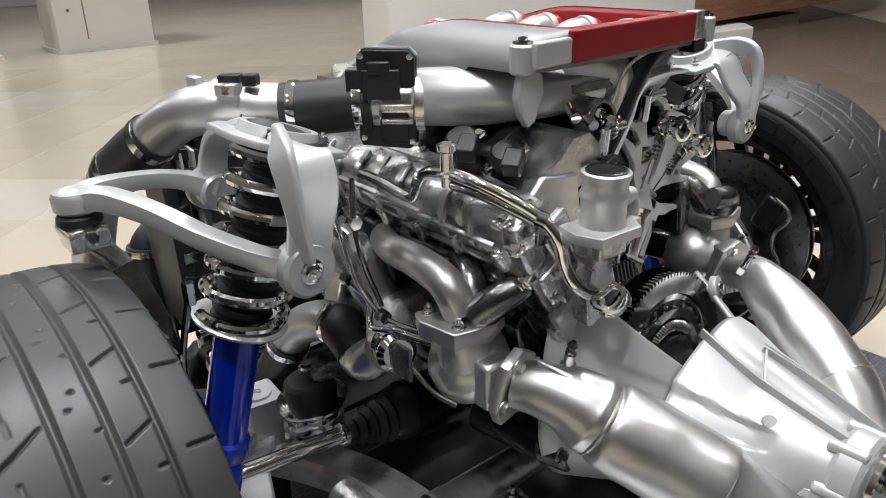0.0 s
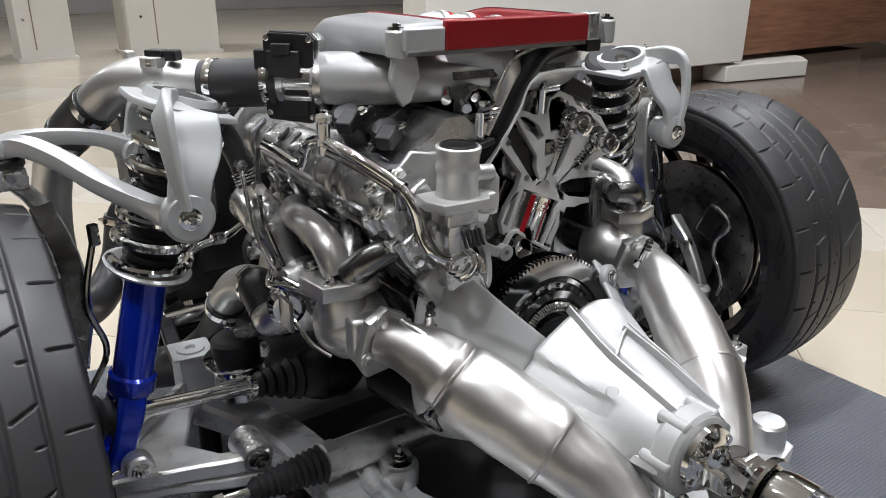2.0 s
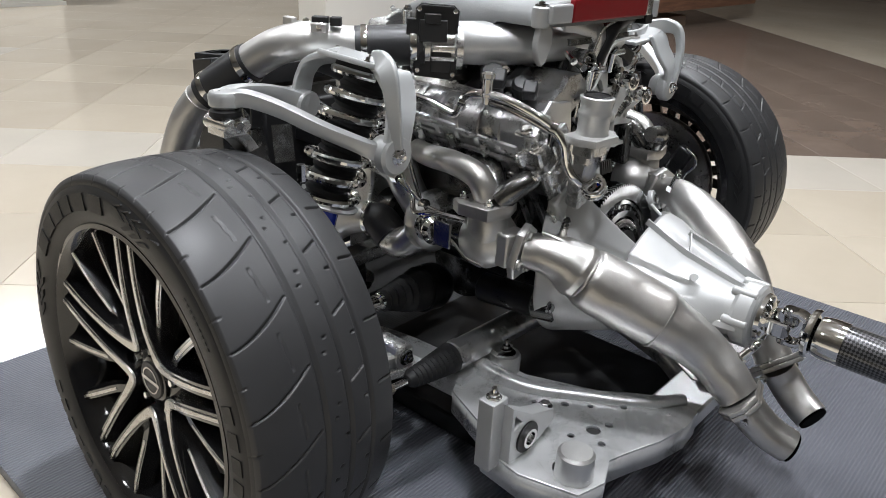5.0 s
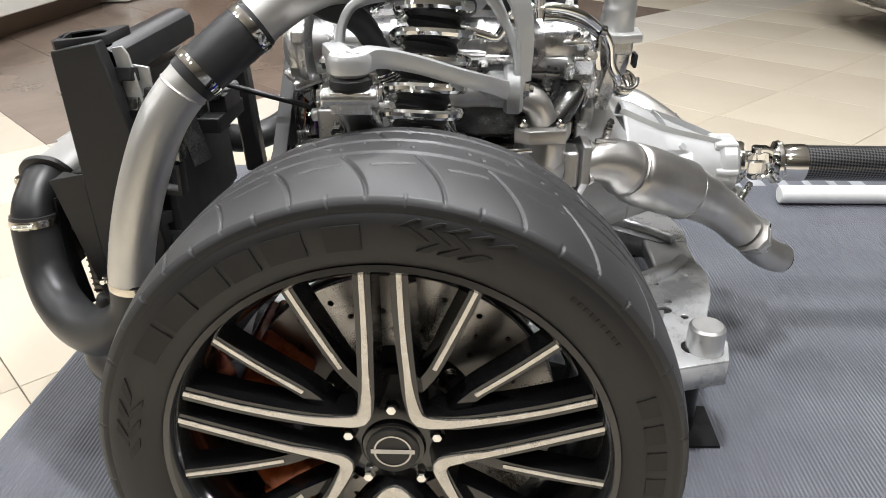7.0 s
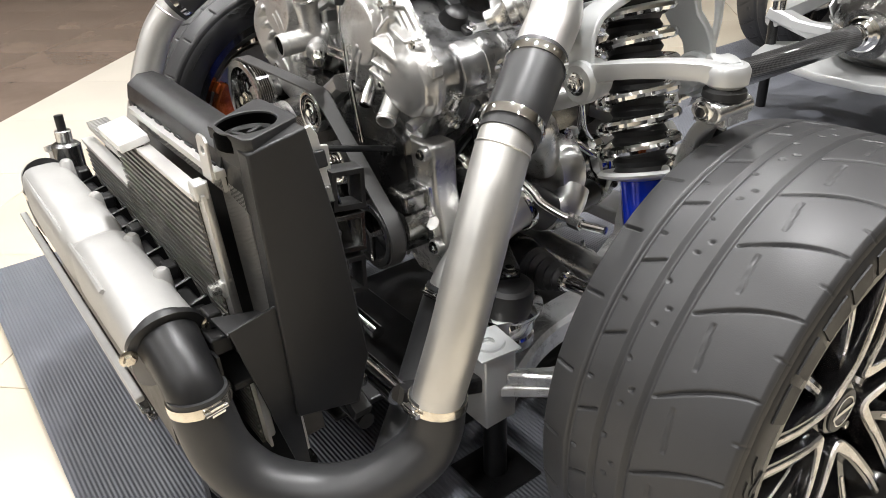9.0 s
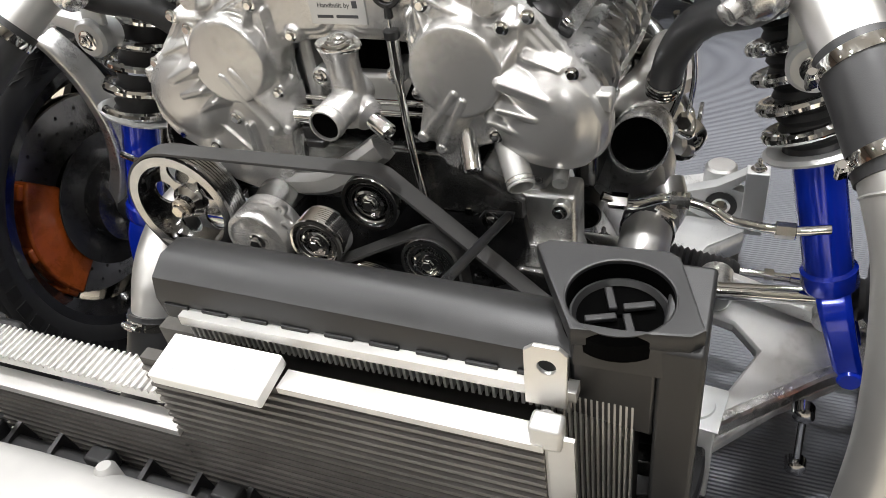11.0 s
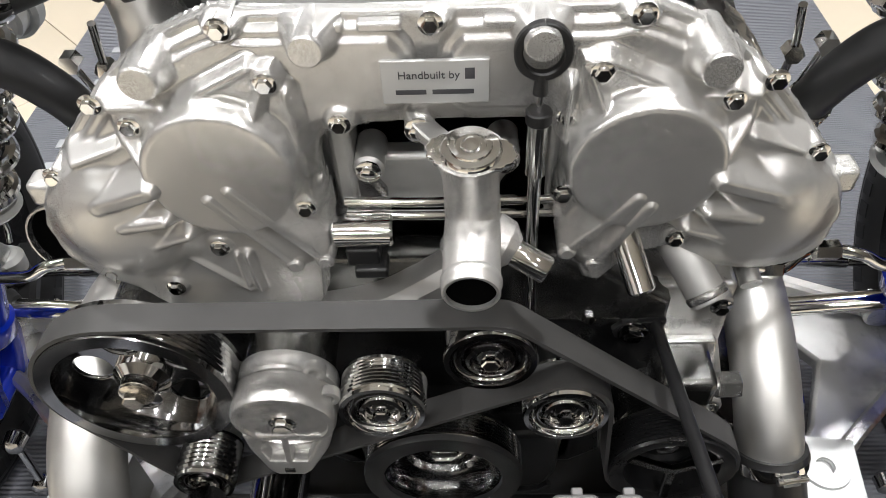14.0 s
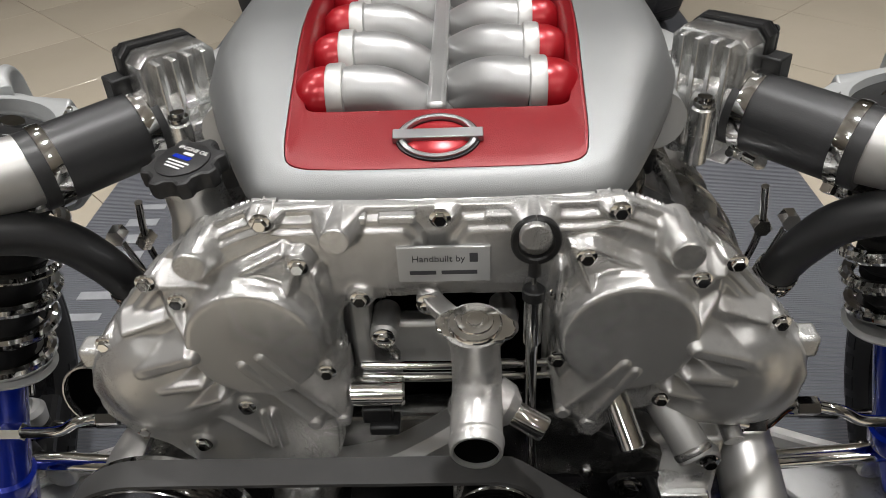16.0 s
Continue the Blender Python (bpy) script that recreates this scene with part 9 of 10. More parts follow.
# starter and transfer case beside the bell
for s in (1, -1):
    X = lambda x, y, z: V((s * x, y, z))
    stt = thing("starter_motor" if s > 0 else "transfer_case", X(0.22, 0.18, 0.36), "black starter motor can low beside the block" if s > 0 else "dark transfer case low beside the block", "starter motor" if s > 0 else "transfer case")
    part("can", cyl(B(), X(0.195, 0.13, 0.345), X(0.185, 0.27, 0.355), 0.032, seg=32, edge=0.004), STEEL_BLACK, stt)
    part("nose", cyl(B(), X(0.185, 0.26, 0.355), X(0.175, 0.31, 0.36), 0.036, seg=28, edge=0.006), CAST_DARK, stt)
    part("bolt", hexbolt(B(), X(0.21, 0.312, 0.37), (0, 1, 0), 0.009, 0.01), CHROME_DARK, stt)
part("diff_case", lathe(B(), [(0.05, 0), (0.085, 0.02), (0.095, 0.08), (0.085, 0.14), (0.05, 0.16)], axis((0.12, -0.01, 0.325), (-1, 0, 0)), 40), CAST_DARK, eng)
part("lower_case", box(B(), (0.0, 0.12, 0.33), (0.24, 0.22, 0.09)), STEEL_BLACK, eng, bevel=0.015)

ps = thing("propeller_shaft", (0, 1.3, 0.40), "glossy carbon-fibre propeller shaft with chromed joints", "propeller shaft")
part("carbon_tube", cyl(B(), (0, 0.80, 0.408), (0, 1.70, 0.396), 0.0385, seg=48), CARBON, ps, "carbon-fibre tube")
part("front_sleeve", lathe(B(), [(0.030, 0), (0.0375, 0.004), (0.0405, 0.02), (0.0405, 0.05)], axis((0.0, 0.752, 0.409), (0, 1, -0.014)), 44), CHROME, ps)
# universal joint
for p, d in (((0.004, 0.652, 0.410), 1), ((0.0, 0.752, 0.409), -1)):
    bm = lathe(B(), [(0.046, 0), (0.048, 0.004), (0.046, 0.012), (0.032, 0.018), (0.024, 0.022)], axis(p, (0, d, 0)), 40)
    part("yoke_flange", bm, CHROME, ps)
    ax2 = V((1, 0, 0)) if d > 0 else V((0, 0, 1))
    for q in (-1, 1):
        bm = sweep(B(), [V(p) + ax2 * q * 0.018 + V((0, d * 0.012, 0)), V(p) + ax2 * q * 0.030 + V((0, d * 0.03, 0)), V(p) + ax2 * q * 0.029 + V((0, d * 0.058, 0))], rect(0.030, 0.011, 0.5), ax2, 5)
        part("yoke_arm", bm, CHROME, ps)
        c = V((0.002, 0.702, 0.4095)) + ax2 * q * 0.022
        part("bearing_cap", cyl(B(), c, c + ax2 * q * 0.015, 0.0135, seg=24, edge=0.002), CHROME_DARK, ps)
for a in range(30, 390, 60):
    q = V((0.004 + 0.040 * math.cos(radians(a)), 0.663, 0.410 + 0.040 * math.sin(radians(a))))
    part("yoke_bolt", hexbolt(B(), q, (0, 1, 0), 0.006, 0.007), CHROME, ps)
part("rear_sleeve", lathe(B(), [(0.0405, 0), (0.0405, 0.04), (0.03, 0.06), (0.045, 0.075), (0.045, 0.09)], axis((0, 1.68, 0.396), (0, 1, 0)), 40), CHROME, ps)

# ---- charge pipes ----
def build_charge(s):
    X = lambda x, y, z: V((s * x, y, z))
    cp = thing("charge_pipe", X(0.58, -0.45, 0.3), "satin aluminium charge pipe with black silicone elbows", "charge pipe", "charge pipes")
    part("upper_pipe", tube(B(), [X(0.530, -0.230, 0.791), X(0.515, -0.200, 0.814), X(0.495, -0.162, 0.838), X(0.466, -0.130, 0.850), X(0.435, -0.110, 0.850), X(0.405, -0.090, 0.846), X(0.360, -0.054, 0.843)], 0.0345, 32, 8), PIPE_ALU, cp, "satin aluminium pipe")
    part("throttle_hose", tube(B(), [X(0.384, -0.074, 0.841), X(0.360, -0.053, 0.843), X(0.325, -0.021, 0.846), X(0.290, 0.010, 0.849)], 0.0385, 32, 6), HOSE, cp, "black silicone hose")
    clamp(cp, X(0.371, -0.062, 0.842), X(-0.7, 0.66, 0.04), 0.0388, 0.012, -60)
    clamp(cp, X(0.302, -0.001, 0.848), X(-0.7, 0.66, 0.04), 0.0388, 0.012, -60)
    part("upper_elbow", tube(B(), [X(0.521, -0.212, 0.805), X(0.535, -0.238, 0.786), X(0.553, -0.275, 0.757), X(0.566, -0.305, 0.732)], [0.0372, 0.0382, 0.0382, 0.0372], 32, 7), HOSE, cp, "black silicone hose")
    clamp(cp, X(0.527, -0.223, 0.797), X(0.43, -0.72, -0.54), 0.0378, 0.013, 200)
    clamp(cp, X(0.560, -0.292, 0.744), X(0.38, -0.72, -0.58), 0.0378, 0.013, 200)
    part("down_pipe", tube(B(), [X(0.556, -0.285, 0.750), X(0.570, -0.316, 0.722), X(0.586, -0.350, 0.675), X(0.595, -0.385, 0.60), X(0.597, -0.415, 0.52), X(0.590, -0.440, 0.44), X(0.585, -0.446, 0.40)], 0.0340, 36, 8), PIPE_ALU, cp, "satin aluminium pipe")
    part("pipe_bead", lathe(B(), [(0.0340, -0.002), (0.0357, 0), (0.0340, 0.002)], axis(X(0.570, -0.316, 0.722), (s * 0.2, -0.6, -0.75)), 36, loop=True), PIPE_ALU, cp)
    clamp(cp, X(0.585, -0.441, 0.420), X(0.0, -0.15, -1), 0.0374, 0.013, 90, BRASS)
    part("lower_elbow", tube(B(), [X(0.585, -0.440, 0.430), X(0.585, -0.450, 0.372), X(0.579, -0.480, 0.336), X(0.555, -0.535, 0.305), X(0.515, -0.595, 0.297), X(0.473, -0.648, 0.318), X(0.440, -0.678, 0.362), X(0.424, -0.688, 0.420), X(0.418, -0.688, 0.462)],
                                 [0.0370, 0.0375, 0.039, 0.040, 0.0405, 0.040, 0.0395, 0.039, 0.038], 36, 8), HOSE, cp, "black moulded elbow")
    clamp(cp, X(0.419, -0.688, 0.450), X(-0.12, -0.02, 1), 0.0388, 0.014, 90, BRASS)
    part("cooler_neck", tube(B(), [X(0.419, -0.688, 0.448), X(0.408, -0.690, 0.466), X(0.388, -0.690, 0.482), X(0.362, -0.690, 0.494), X(0.330, -0.690, 0.502)], [0.0360, 0.0365, 0.037, 0.039, 0.042], 32, 6), PLASTIC, cp, "black plastic neck")
    # turbo side: silver stub and long black hose
    lp = thing("turbo_pipe", X(0.40, -0.35, 0.2), "satin pipe and black hose from turbo to cooler", "charge pipe", "charge pipes")
    if s > 0:
        run = [X(0.330, -0.005, 0.447), X(0.330, -0.05, 0.477), X(0.331, -0.11, 0.470), X(0.333, -0.175, 0.438), X(0.335, -0.222, 0.398), X(0.337, -0.246, 0.360)]
        hose = [X(0.336, -0.232, 0.385), X(0.340, -0.258, 0.335), X(0.358, -0.300, 0.270), X(0.400, -0.370, 0.205), X(0.455, -0.455, 0.170), X(0.455, -0.54, 0.150), X(0.40, -0.62, 0.145), X(0.33, -0.66, 0.17)]
    else:
        run = [X(0.338, -0.01, 0.447), X(0.338, -0.08, 0.500), X(0.336, -0.16, 0.526), X(0.334, -0.24, 0.520), X(0.333, -0.305, 0.480), X(0.334, -0.350, 0.405)]
        hose = [X(0.334, -0.340, 0.425), X(0.338, -0.362, 0.375), X(0.355, -0.390, 0.300), X(0.400, -0.420, 0.220), X(0.455, -0.465, 0.175), X(0.455, -0.54, 0.150), X(0.40, -0.62, 0.145), X(0.33, -0.66, 0.17)]
    part("pipe", tube(B(), run, 0.0345, 32, 7), PIPE_ALU, lp, "satin aluminium pipe")
    clamp(lp, run[1].lerp(run[2], 0.3), run[2] - run[1], 0.036, 0.014, 60)
    part("coupler", tube(B(), [run[0].lerp(run[1], 0.2), run[1], run[1].lerp(run[2], 0.4)], 0.0375, 28, 4), HOSE, lp)
    part("hose", tube(B(), hose, [0.0385, 0.040, 0.043, 0.045, 0.046, 0.046, 0.046, 0.046], 32, 7), HOSE, lp, "black moulded hose")
    clamp(lp, hose[0].lerp(hose[1], 0.25), hose[1] - hose[0], 0.0388, 0.013, 90)
    clamp(lp, X(0.455, -0.50, 0.158), X(0.0, -1, -0.2), 0.047, 0.013, 90)
    # recirculation valve and its hose
    bv = thing("blow_off_valve", X(0.43, -0.19, 0.84), "cast aluminium recirculation valve on the charge pipe", "valve", "charge pipes")
    vd = X(-0.55, -0.62, -0.35).normalized()
    v0 = X(0.468, -0.135, 0.868)
    part("neck", cyl(B(), v0, v0 + vd * 0.06, 0.019, seg=28), CAST_WARM, bv)
    part("body", lathe(B(), [(0.020, 0), (0.031, 0.003), (0.031, 0.010), (0.027, 0.012), (0.030, 0.016), (0.030, 0.026), (0.026, 0.03), (0.022, 0.044), (0.012, 0.048), (0.012, 0.058), (0.009, 0.060)], axis(v0 + vd * 0.040, vd), 36), CAST_BRIGHT, bv)
    for a in range(0, 360, 90):
        q = axis(v0 + vd * 0.038, vd) @ V((0.031 * math.cos(radians(a + 20)), 0.031 * math.sin(radians(a + 20)), 0))
        part("valve_screw", hexbolt(B(), q, -vd, 0.0045, 0.005), CHROME, bv)
    part("tab", box(B(), X(0.476, -0.152, 0.880), (0.014, 0.026, 0.024)), PIPE_ALU, bv, bevel=0.002)
    rh = thing("recirculation_hose", X(0.36, -0.1, 0.75), "thick black rubber hose curving to the turbo inlet", "hose", "charge pipes")
    part("hose", tube(B(), [X(0.452, -0.165, 0.845), X(0.432, -0.135, 0.815), X(0.395, -0.105, 0.795), X(0.368, -0.085, 0.770), X(0.350, -0.070, 0.735), X(0.342, -0.058, 0.705), X(0.336, -0.046, 0.672)], [0.021, 0.021, 0.021, 0.0205, 0.020, 0.0195, 0.019], 28, 7), HOSE, rh)
    part("hose_end", helix(B(), X(0.340, -0.055, 0.696), X(0.337, -0.048, 0.676), 0.0205, 0.0018, 4, 6, 18), CHROME, rh)
    # pressure sensor on the pipe
    ps_ = thing("pressure_sensor", X(0.45, -0.08, 0.905), "small black pressure sensor screwed to the charge pipe", "sensor", "charge pipes")
    part("body", box(B(), X(0.447, -0.098, 0.890), (0.022, 0.030, 0.014), Matrix.Rotation(radians(40 * s), 3, "Z")), PLASTIC, ps_, bevel=0.002)
    part("plug", box(B(), X(0.428, -0.077, 0.889), (0.020, 0.020, 0.016), Matrix.Rotation(radians(40 * s), 3, "Z")), PLASTIC_MATT, ps_, bevel=0.002)
    part("screw", hexbolt(B(), X(0.462, -0.083, 0.880), X(0.6, 0.6, 0.5), 0.006, 0.006), CHROME, ps_)
    part("foot", box(B(), X(0.455, -0.091, 0.879), (0.03, 0.03, 0.016), Matrix.Rotation(radians(40 * s), 3, "Z")), PIPE_ALU, ps_, bevel=0.002)


for s in (1, -1):
    build_charge(s)

# ---- cooling pack ----
TANK = surface("matt_cast_tank", (0.40, 0.395, 0.38), 0.48, 0.40, 0.08, 12, 1500, 0.15, 0.06)
# slant of the pack: top leans back
def PK(x, z, y=0.0):
    """A place on the pack: x across, z up, y behind its face."""
    return V((x, -0.602 - (z - 0.66) * 0.05 + y, z))


rad = thing("radiator", (0.0, -0.56, 0.1), "aluminium radiator with black plastic tanks and shroud", "radiator")
pitch = Matrix.Rotation(radians(2.9), 3, "X")
part("core", box(B(), PK(0.17, 0.47, 0.052), (0.44, 0.032, 0.38), pitch), FINS, rad, "grey metal radiator core")
# corrugations of the core, on the stretch that shows
bm = B()
for i in range(18):
    x = 0.318 + i * 0.0042
    box(bm, PK(x, 0.47, 0.034), (0.0016, 0.008, 0.43), pitch)
pieces("core_fin", bm, PIPE_ALU, rad, "upright pale fins")
# rounded upper tank
bm = sweep(B(), [PK(-0.02, 0.718, 0.060), PK(0.16, 0.714, 0.060), PK(0.345, 0.710, 0.060)],
           [(-0.032, -0.03), (0.030, -0.03), (0.034, -0.006), (0.030, 0.014), (0.012, 0.026), (-0.012, 0.026), (-0.030, 0.014), (-0.034, -0.006)], (0, 0, 1), 4)
tank = part("upper_tank", bm, PLASTIC, rad, "glossy black upper tank")
for i in range(9):
    part("tank_tab", box(B(), PK(0.0 + i * 0.04, 0.700, 0.025), (0.026, 0.003, 0.016), pitch), PLASTIC, tank, bevel=0.001)
part("upper_rail", box(B(), PK(0.180, 0.700, 0.022), (0.345, 0.013, 0.010), pitch), PIPE_ALU, rad)
bm = B()
for i in range(60):
    box(bm, PK(0.008 + i * 0.0057, 0.684, 0.026), (0.0025, 0.006, 0.022), pitch)
pieces("upper_fin", bm, PIPE_ALU, rad, "short pale fins")
part("far_tank", box(B(), PK(-0.36, 0.41, 0.058), (0.05, 0.05, 0.30), pitch), PLASTIC, rad, bevel=0.008)
# side shroud: a narrow wall outside the core, with a sloping cap over it
def slab(outline, y0, y1, rise=0.0):
    bm = B()
    rings = [[bm.verts.new(PK(x, z + (rise if k and z > 0.69 else 0), y)) for x, z in outline] for k, y in enumerate((y0, y1))]
    ring_faces(bm, rings)
    return bm


part("side_shroud", prism(B(), [(-0.576, 0.748), (-0.499, 0.762), (-0.472, 0.62), (-0.450, 0.41), (-0.476, 0.335), (-0.570, 0.36)], 0.030, Matrix(((0, 0, 1, 0.404), (1, 0, 0, 0), (0, 1, 0, 0), (0, 0, 0, 1)))), PLASTIC_MATT, rad, "matt black side shroud", bevel=0.003)
CAP_M = Matrix.Translation((0.374, -0.547, 0.7645)) @ Matrix.Rotation(radians(3), 4, "X")
part("shroud_cap", plate(B(), [[(-0.026, -0.038), (0.050, -0.028), (0.058, -0.020), (0.034, 0.048), (0.026, 0.053), (-0.062, 0.050), (-0.070, 0.042)], circle(0, 0, 0.0365, 44)], 0.016, CAP_M @ Matrix.Translation((0, 0, -0.016)), 0.002), PLASTIC_MATT, rad, "matt black shroud cap with a round well")
part("cap_front", sweep(B(), [V((0.350, -0.580, 0.745)), V((0.386, -0.577, 0.742)), V((0.424, -0.571, 0.738))], rect(0.004, 0.036), (0, 0, 1), 4), PLASTIC_MATT, rad)
part("cap_skirt", slab([(0.345, 0.665), (0.404, 0.655), (0.404, 0.736), (0.345, 0.742)], 0.030, 0.060), PLASTIC, rad, bevel=0.003)
part("shroud_foot", prism(B(), [(-0.637, 0.528), (-0.571, 0.540), (-0.560, 0.25), (-0.575, 0.25)], 0.005, Matrix(((0, 0, 1, 0.422), (1, 0, 0, 0), (0, 1, 0, 0), (0, 0, 0, 1)))), PLASTIC_MATT, rad, bevel=0.001)
part("foot_ledge", prism(B(), [(0.372, -0.640), (0.424, -0.638), (0.424, -0.575), (0.395, -0.585)], 0.004, Matrix.Translation((0, 0, 0.520))), PLASTIC_MATT, rad)
# flush filler recess with a bar grip
fmx = CAP_M @ Matrix.Translation((0, 0, -0.020))
# well coloured black for the shade inside it
part("filler_well", lathe(B(), [(0.0364, 0.017), (0.0364, 0.0), (0.002, 0.0), (0.002, -0.003), (0.040, -0.003), (0.040, 0.012)], fmx, 40, loop=True), HOLLOW_SHADE, rad, "dark filler well")
part("filler_ring", lathe(B(), [(0.030, 0.0), (0.033, 0.004), (0.0345, 0.004), (0.036, 0.0)], fmx @ Matrix.Translation((0, 0, 0.001)), 40, loop=True), PLASTIC, rad)
for a in (20, 110, 200, 290):
    e = fmx @ Matrix.Rotation(radians(a), 4, "Z")
    part("filler_arm", box(B(), e @ V((0.014, 0.004, 0.004)), (0.022, 0.006, 0.004), e.to_3x3()), PLASTIC_MATT, rad, bevel=0.001)
bm = prism(B(), [(0.31, 0.47), (0.405, 0.485), (0.425, 0.27), (0.36, 0.25), (0.385, 0.40)], 0.004, Matrix(((1, 0, 0, 0), (0, 0, 1, -0.652), (0, 1, 0, 0), (0, 0, 0, 1))))
part("lower_baffle", bm, PLASTIC_MATT, rad)
part("under_tray", box(B(), (0.0, -0.575, 0.20), (0.74, 0.10, 0.03)), PLASTIC_MATT, rad, bevel=0.006)
for sgn in (1, -1):
    part("stand_foot", box(B(), (sgn * 0.33, -0.565, 0.0935), (0.05, 0.06, 0.187)), PLASTIC_MATT, rad, bevel=0.006)
# fan shroud behind, with clips
part("fan_shroud", box(B(), PK(0.13, 0.495, 0.100), (0.36, 0.03, 0.29), pitch), PLASTIC, rad, bevel=0.01)
random.seed(8)
for k in range(9):
    z = 0.30 + k * 0.05
    part("cable_clip", box(B(), PK(0.395 + random.uniform(-0.012, 0.012), z, 0.125), (0.05, 0.03, 0.022), Matrix.Rotation(random.uniform(-0.5, 0.5), 3, "Y")), CAST_DARK if k % 3 == 1 else PLASTIC, rad, bevel=0.002)

YZX = lambda x: Matrix(((0, 0, 1, x), (1, 0, 0, 0), (0, 1, 0, 0), (0, 0, 0, 1)))
part("fan_panel", prism(B(), [(-0.494, 0.745), (-0.476, 0.748), (-0.468, 0.735), (-0.462, 0.690), (-0.455, 0.640), (-0.482, 0.650)], 0.006, YZX(0.392)), CAST_MATT, rad, "pale fan cowl panel", bevel=0.001)
part("fan_panel", prism(B(), [(-0.476, 0.715), (-0.446, 0.710), (-0.446, 0.670), (-0.470, 0.660)], 0.006, YZX(0.374)), CAST_MATT, rad, bevel=0.001)
for k, (y, z) in enumerate(((-0.432, 0.648), (-0.438, 0.585), (-0.444, 0.520))):
    out = [(y - 0.026, z - 0.026), (y + 0.024, z - 0.034), (y + 0.026, z + 0.024), (y - 0.022, z + 0.030)]
    part("duct_box", plate(B(), [out, [(y + (a - y) * 0.72, z + (b - z) * 0.72) for a, b in out]], 0.030, YZX(0.366), 0.001), CAST_DARK if k == 1 else PLASTIC, rad)

COND = surface("condenser_tubes", (0.20, 0.19, 0.175), 0.42, 0.7, 0.15, 30, 900, 0.05, 0.1)
for x, y, z, w, h, a in ((0.36, 0.150, 0.60, 0.06, 0.12, 24), (0.30, 0.175, 0.56, 0.05, 0.09, -18)):
    part("air_guide", box(B(), PK(x, z, y), (w, 0.003, h), Matrix.Rotation(radians(a), 3, "Z") @ Matrix.Rotation(radians(14), 3, "X")), CAST_DARK, rad, "thin silver air guide")
con = thing("condenser", (0.0, -0.62, 0.25), "aluminium condenser with flat horizontal tubes", "condenser")
part("core", box(B(), PK(0.152, 0.462, -0.004), (0.365, 0.012, 0.416), pitch), FINS, con)
for i in range(38):
    z = 0.258 + i * 0.0108
    part("flat_tube", box(B(), PK(0.152, z, -0.008), (0.365, 0.010, 0.0042), pitch), COND, con)
part("core_low", box(B(), PK(-0.172, 0.410, -0.004), (0.283, 0.012, 0.310), pitch), FINS, con)
for i in range(29):
    z = 0.258 + i * 0.0103
    part("flat_tube", box(B(), PK(-0.172, z, -0.008), (0.283, 0.010, 0.0042), pitch), COND, con)
part("upper_plate", box(B(), PK(0.225, 0.672, -0.004), (0.22, 0.020, 0.007), pitch), PIPE_ALU, con)
part("step_plate", box(B(), PK(-0.172, 0.566, -0.004), (0.285, 0.022, 0.008), pitch), PIPE_ALU, con)
bm = box(B(), PK(-0.165, 0.590, 0.022), (0.30, 0.036, 0.012), pitch)
for i in range(37):
    box(bm, PK(-0.312 + i * 0.0081, 0.597, 0.022), (0.003, 0.038, 0.006), pitch)
part("ribbed_edge", bm, PIPE_ALU, con, "pale ribbed top edge")
# header post with bracket
part("header_strip", box(B(), PK(0.346, 0.47, -0.006), (0.020, 0.004, 0.42), pitch), PIPE_ALU, con, "pale notched side strip")
part("header_post", tube(B(), [PK(0.334, 0.69, 0.0), PK(0.335, 0.56, 0.0), PK(0.336, 0.42, 0.0), PK(0.338, 0.27, 0.0)], 0.0085, 20, 4), CAST_MATT, con)
bm = plate(B(), [[(0.316, 0.690), (0.346, 0.690), (0.348, 0.742), (0.342, 0.748), (0.324, 0.748), (0.317, 0.742)], circle(0.333, 0.729, 0.0068, 16)], 0.004, Matrix(((1, 0, 0, 0), (0, 0, 1, -0.592), (0, 1, 0, 0), (0, 0, 0, 1))), 0.0006)
part("bracket", bm, PIPE_ALU, con)
for z in (0.682, 0.54, 0.47):
    part("post_block", box(B(), PK(0.336, z, -0.004), (0.024, 0.018, 0.024), pitch), CAST_MATT, con, bevel=0.003)
part("post_plug", cyl(B(), PK(0.336, 0.54, -0.012), PK(0.336, 0.54, -0.026), 0.009, seg=16, edge=0.001), CAST, con)
# receiver drier with its fittings
dr = thing("receiver_drier", (-0.41, -0.64, 0.4), "small aluminium receiver drier with chromed fittings", "drier")
part("can", cyl(B(), (-0.415, -0.632, 0.36), (-0.425, -0.625, 0.535), 0.028, seg=32, edge=0.006), CAST_DARK, dr)
part("cap", cyl(B(), (-0.425, -0.625, 0.535), (-0.426, -0.624, 0.560), 0.016, seg=20, edge=0.002), CAST_BRIGHT, dr)
part("nozzle", cyl(B(), (-0.426, -0.624, 0.560), (-0.428, -0.623, 0.590), 0.009, seg=16), PLASTIC, dr)
part("side_block", box(B(), (-0.385, -0.636, 0.435), (0.03, 0.025, 0.02)), CAST_BRIGHT, dr, bevel=0.003)
part("second_fitting", lathe(B(), [(0.016, 0), (0.018, 0.01), (0.012, 0.03), (0.018, 0.035), (0.017, 0.045)], axis((-0.455, -0.64, 0.48), (-0.3, -0.1, 1)), 20), CAST_BRIGHT, dr)

tag_ = thing("label_block", (0.09, -0.60, 0.665), "white plastic label block on the condenser", "label")
part("block", box(B(), (0.060, -0.617, 0.682), (0.108, 0.044, 0.014), Matrix.Rotation(radians(10), 3, "X")), WHITE_LABEL, tag_, bevel=0.002)
bm = B()
for k in range(3):
    box(bm, V((0.060, -0.628 + k * 0.011, 0.6874 + k * 0.00194)), (0.074, 0.004, 0.0012), Matrix.Rotation(radians(10), 3, "X"))
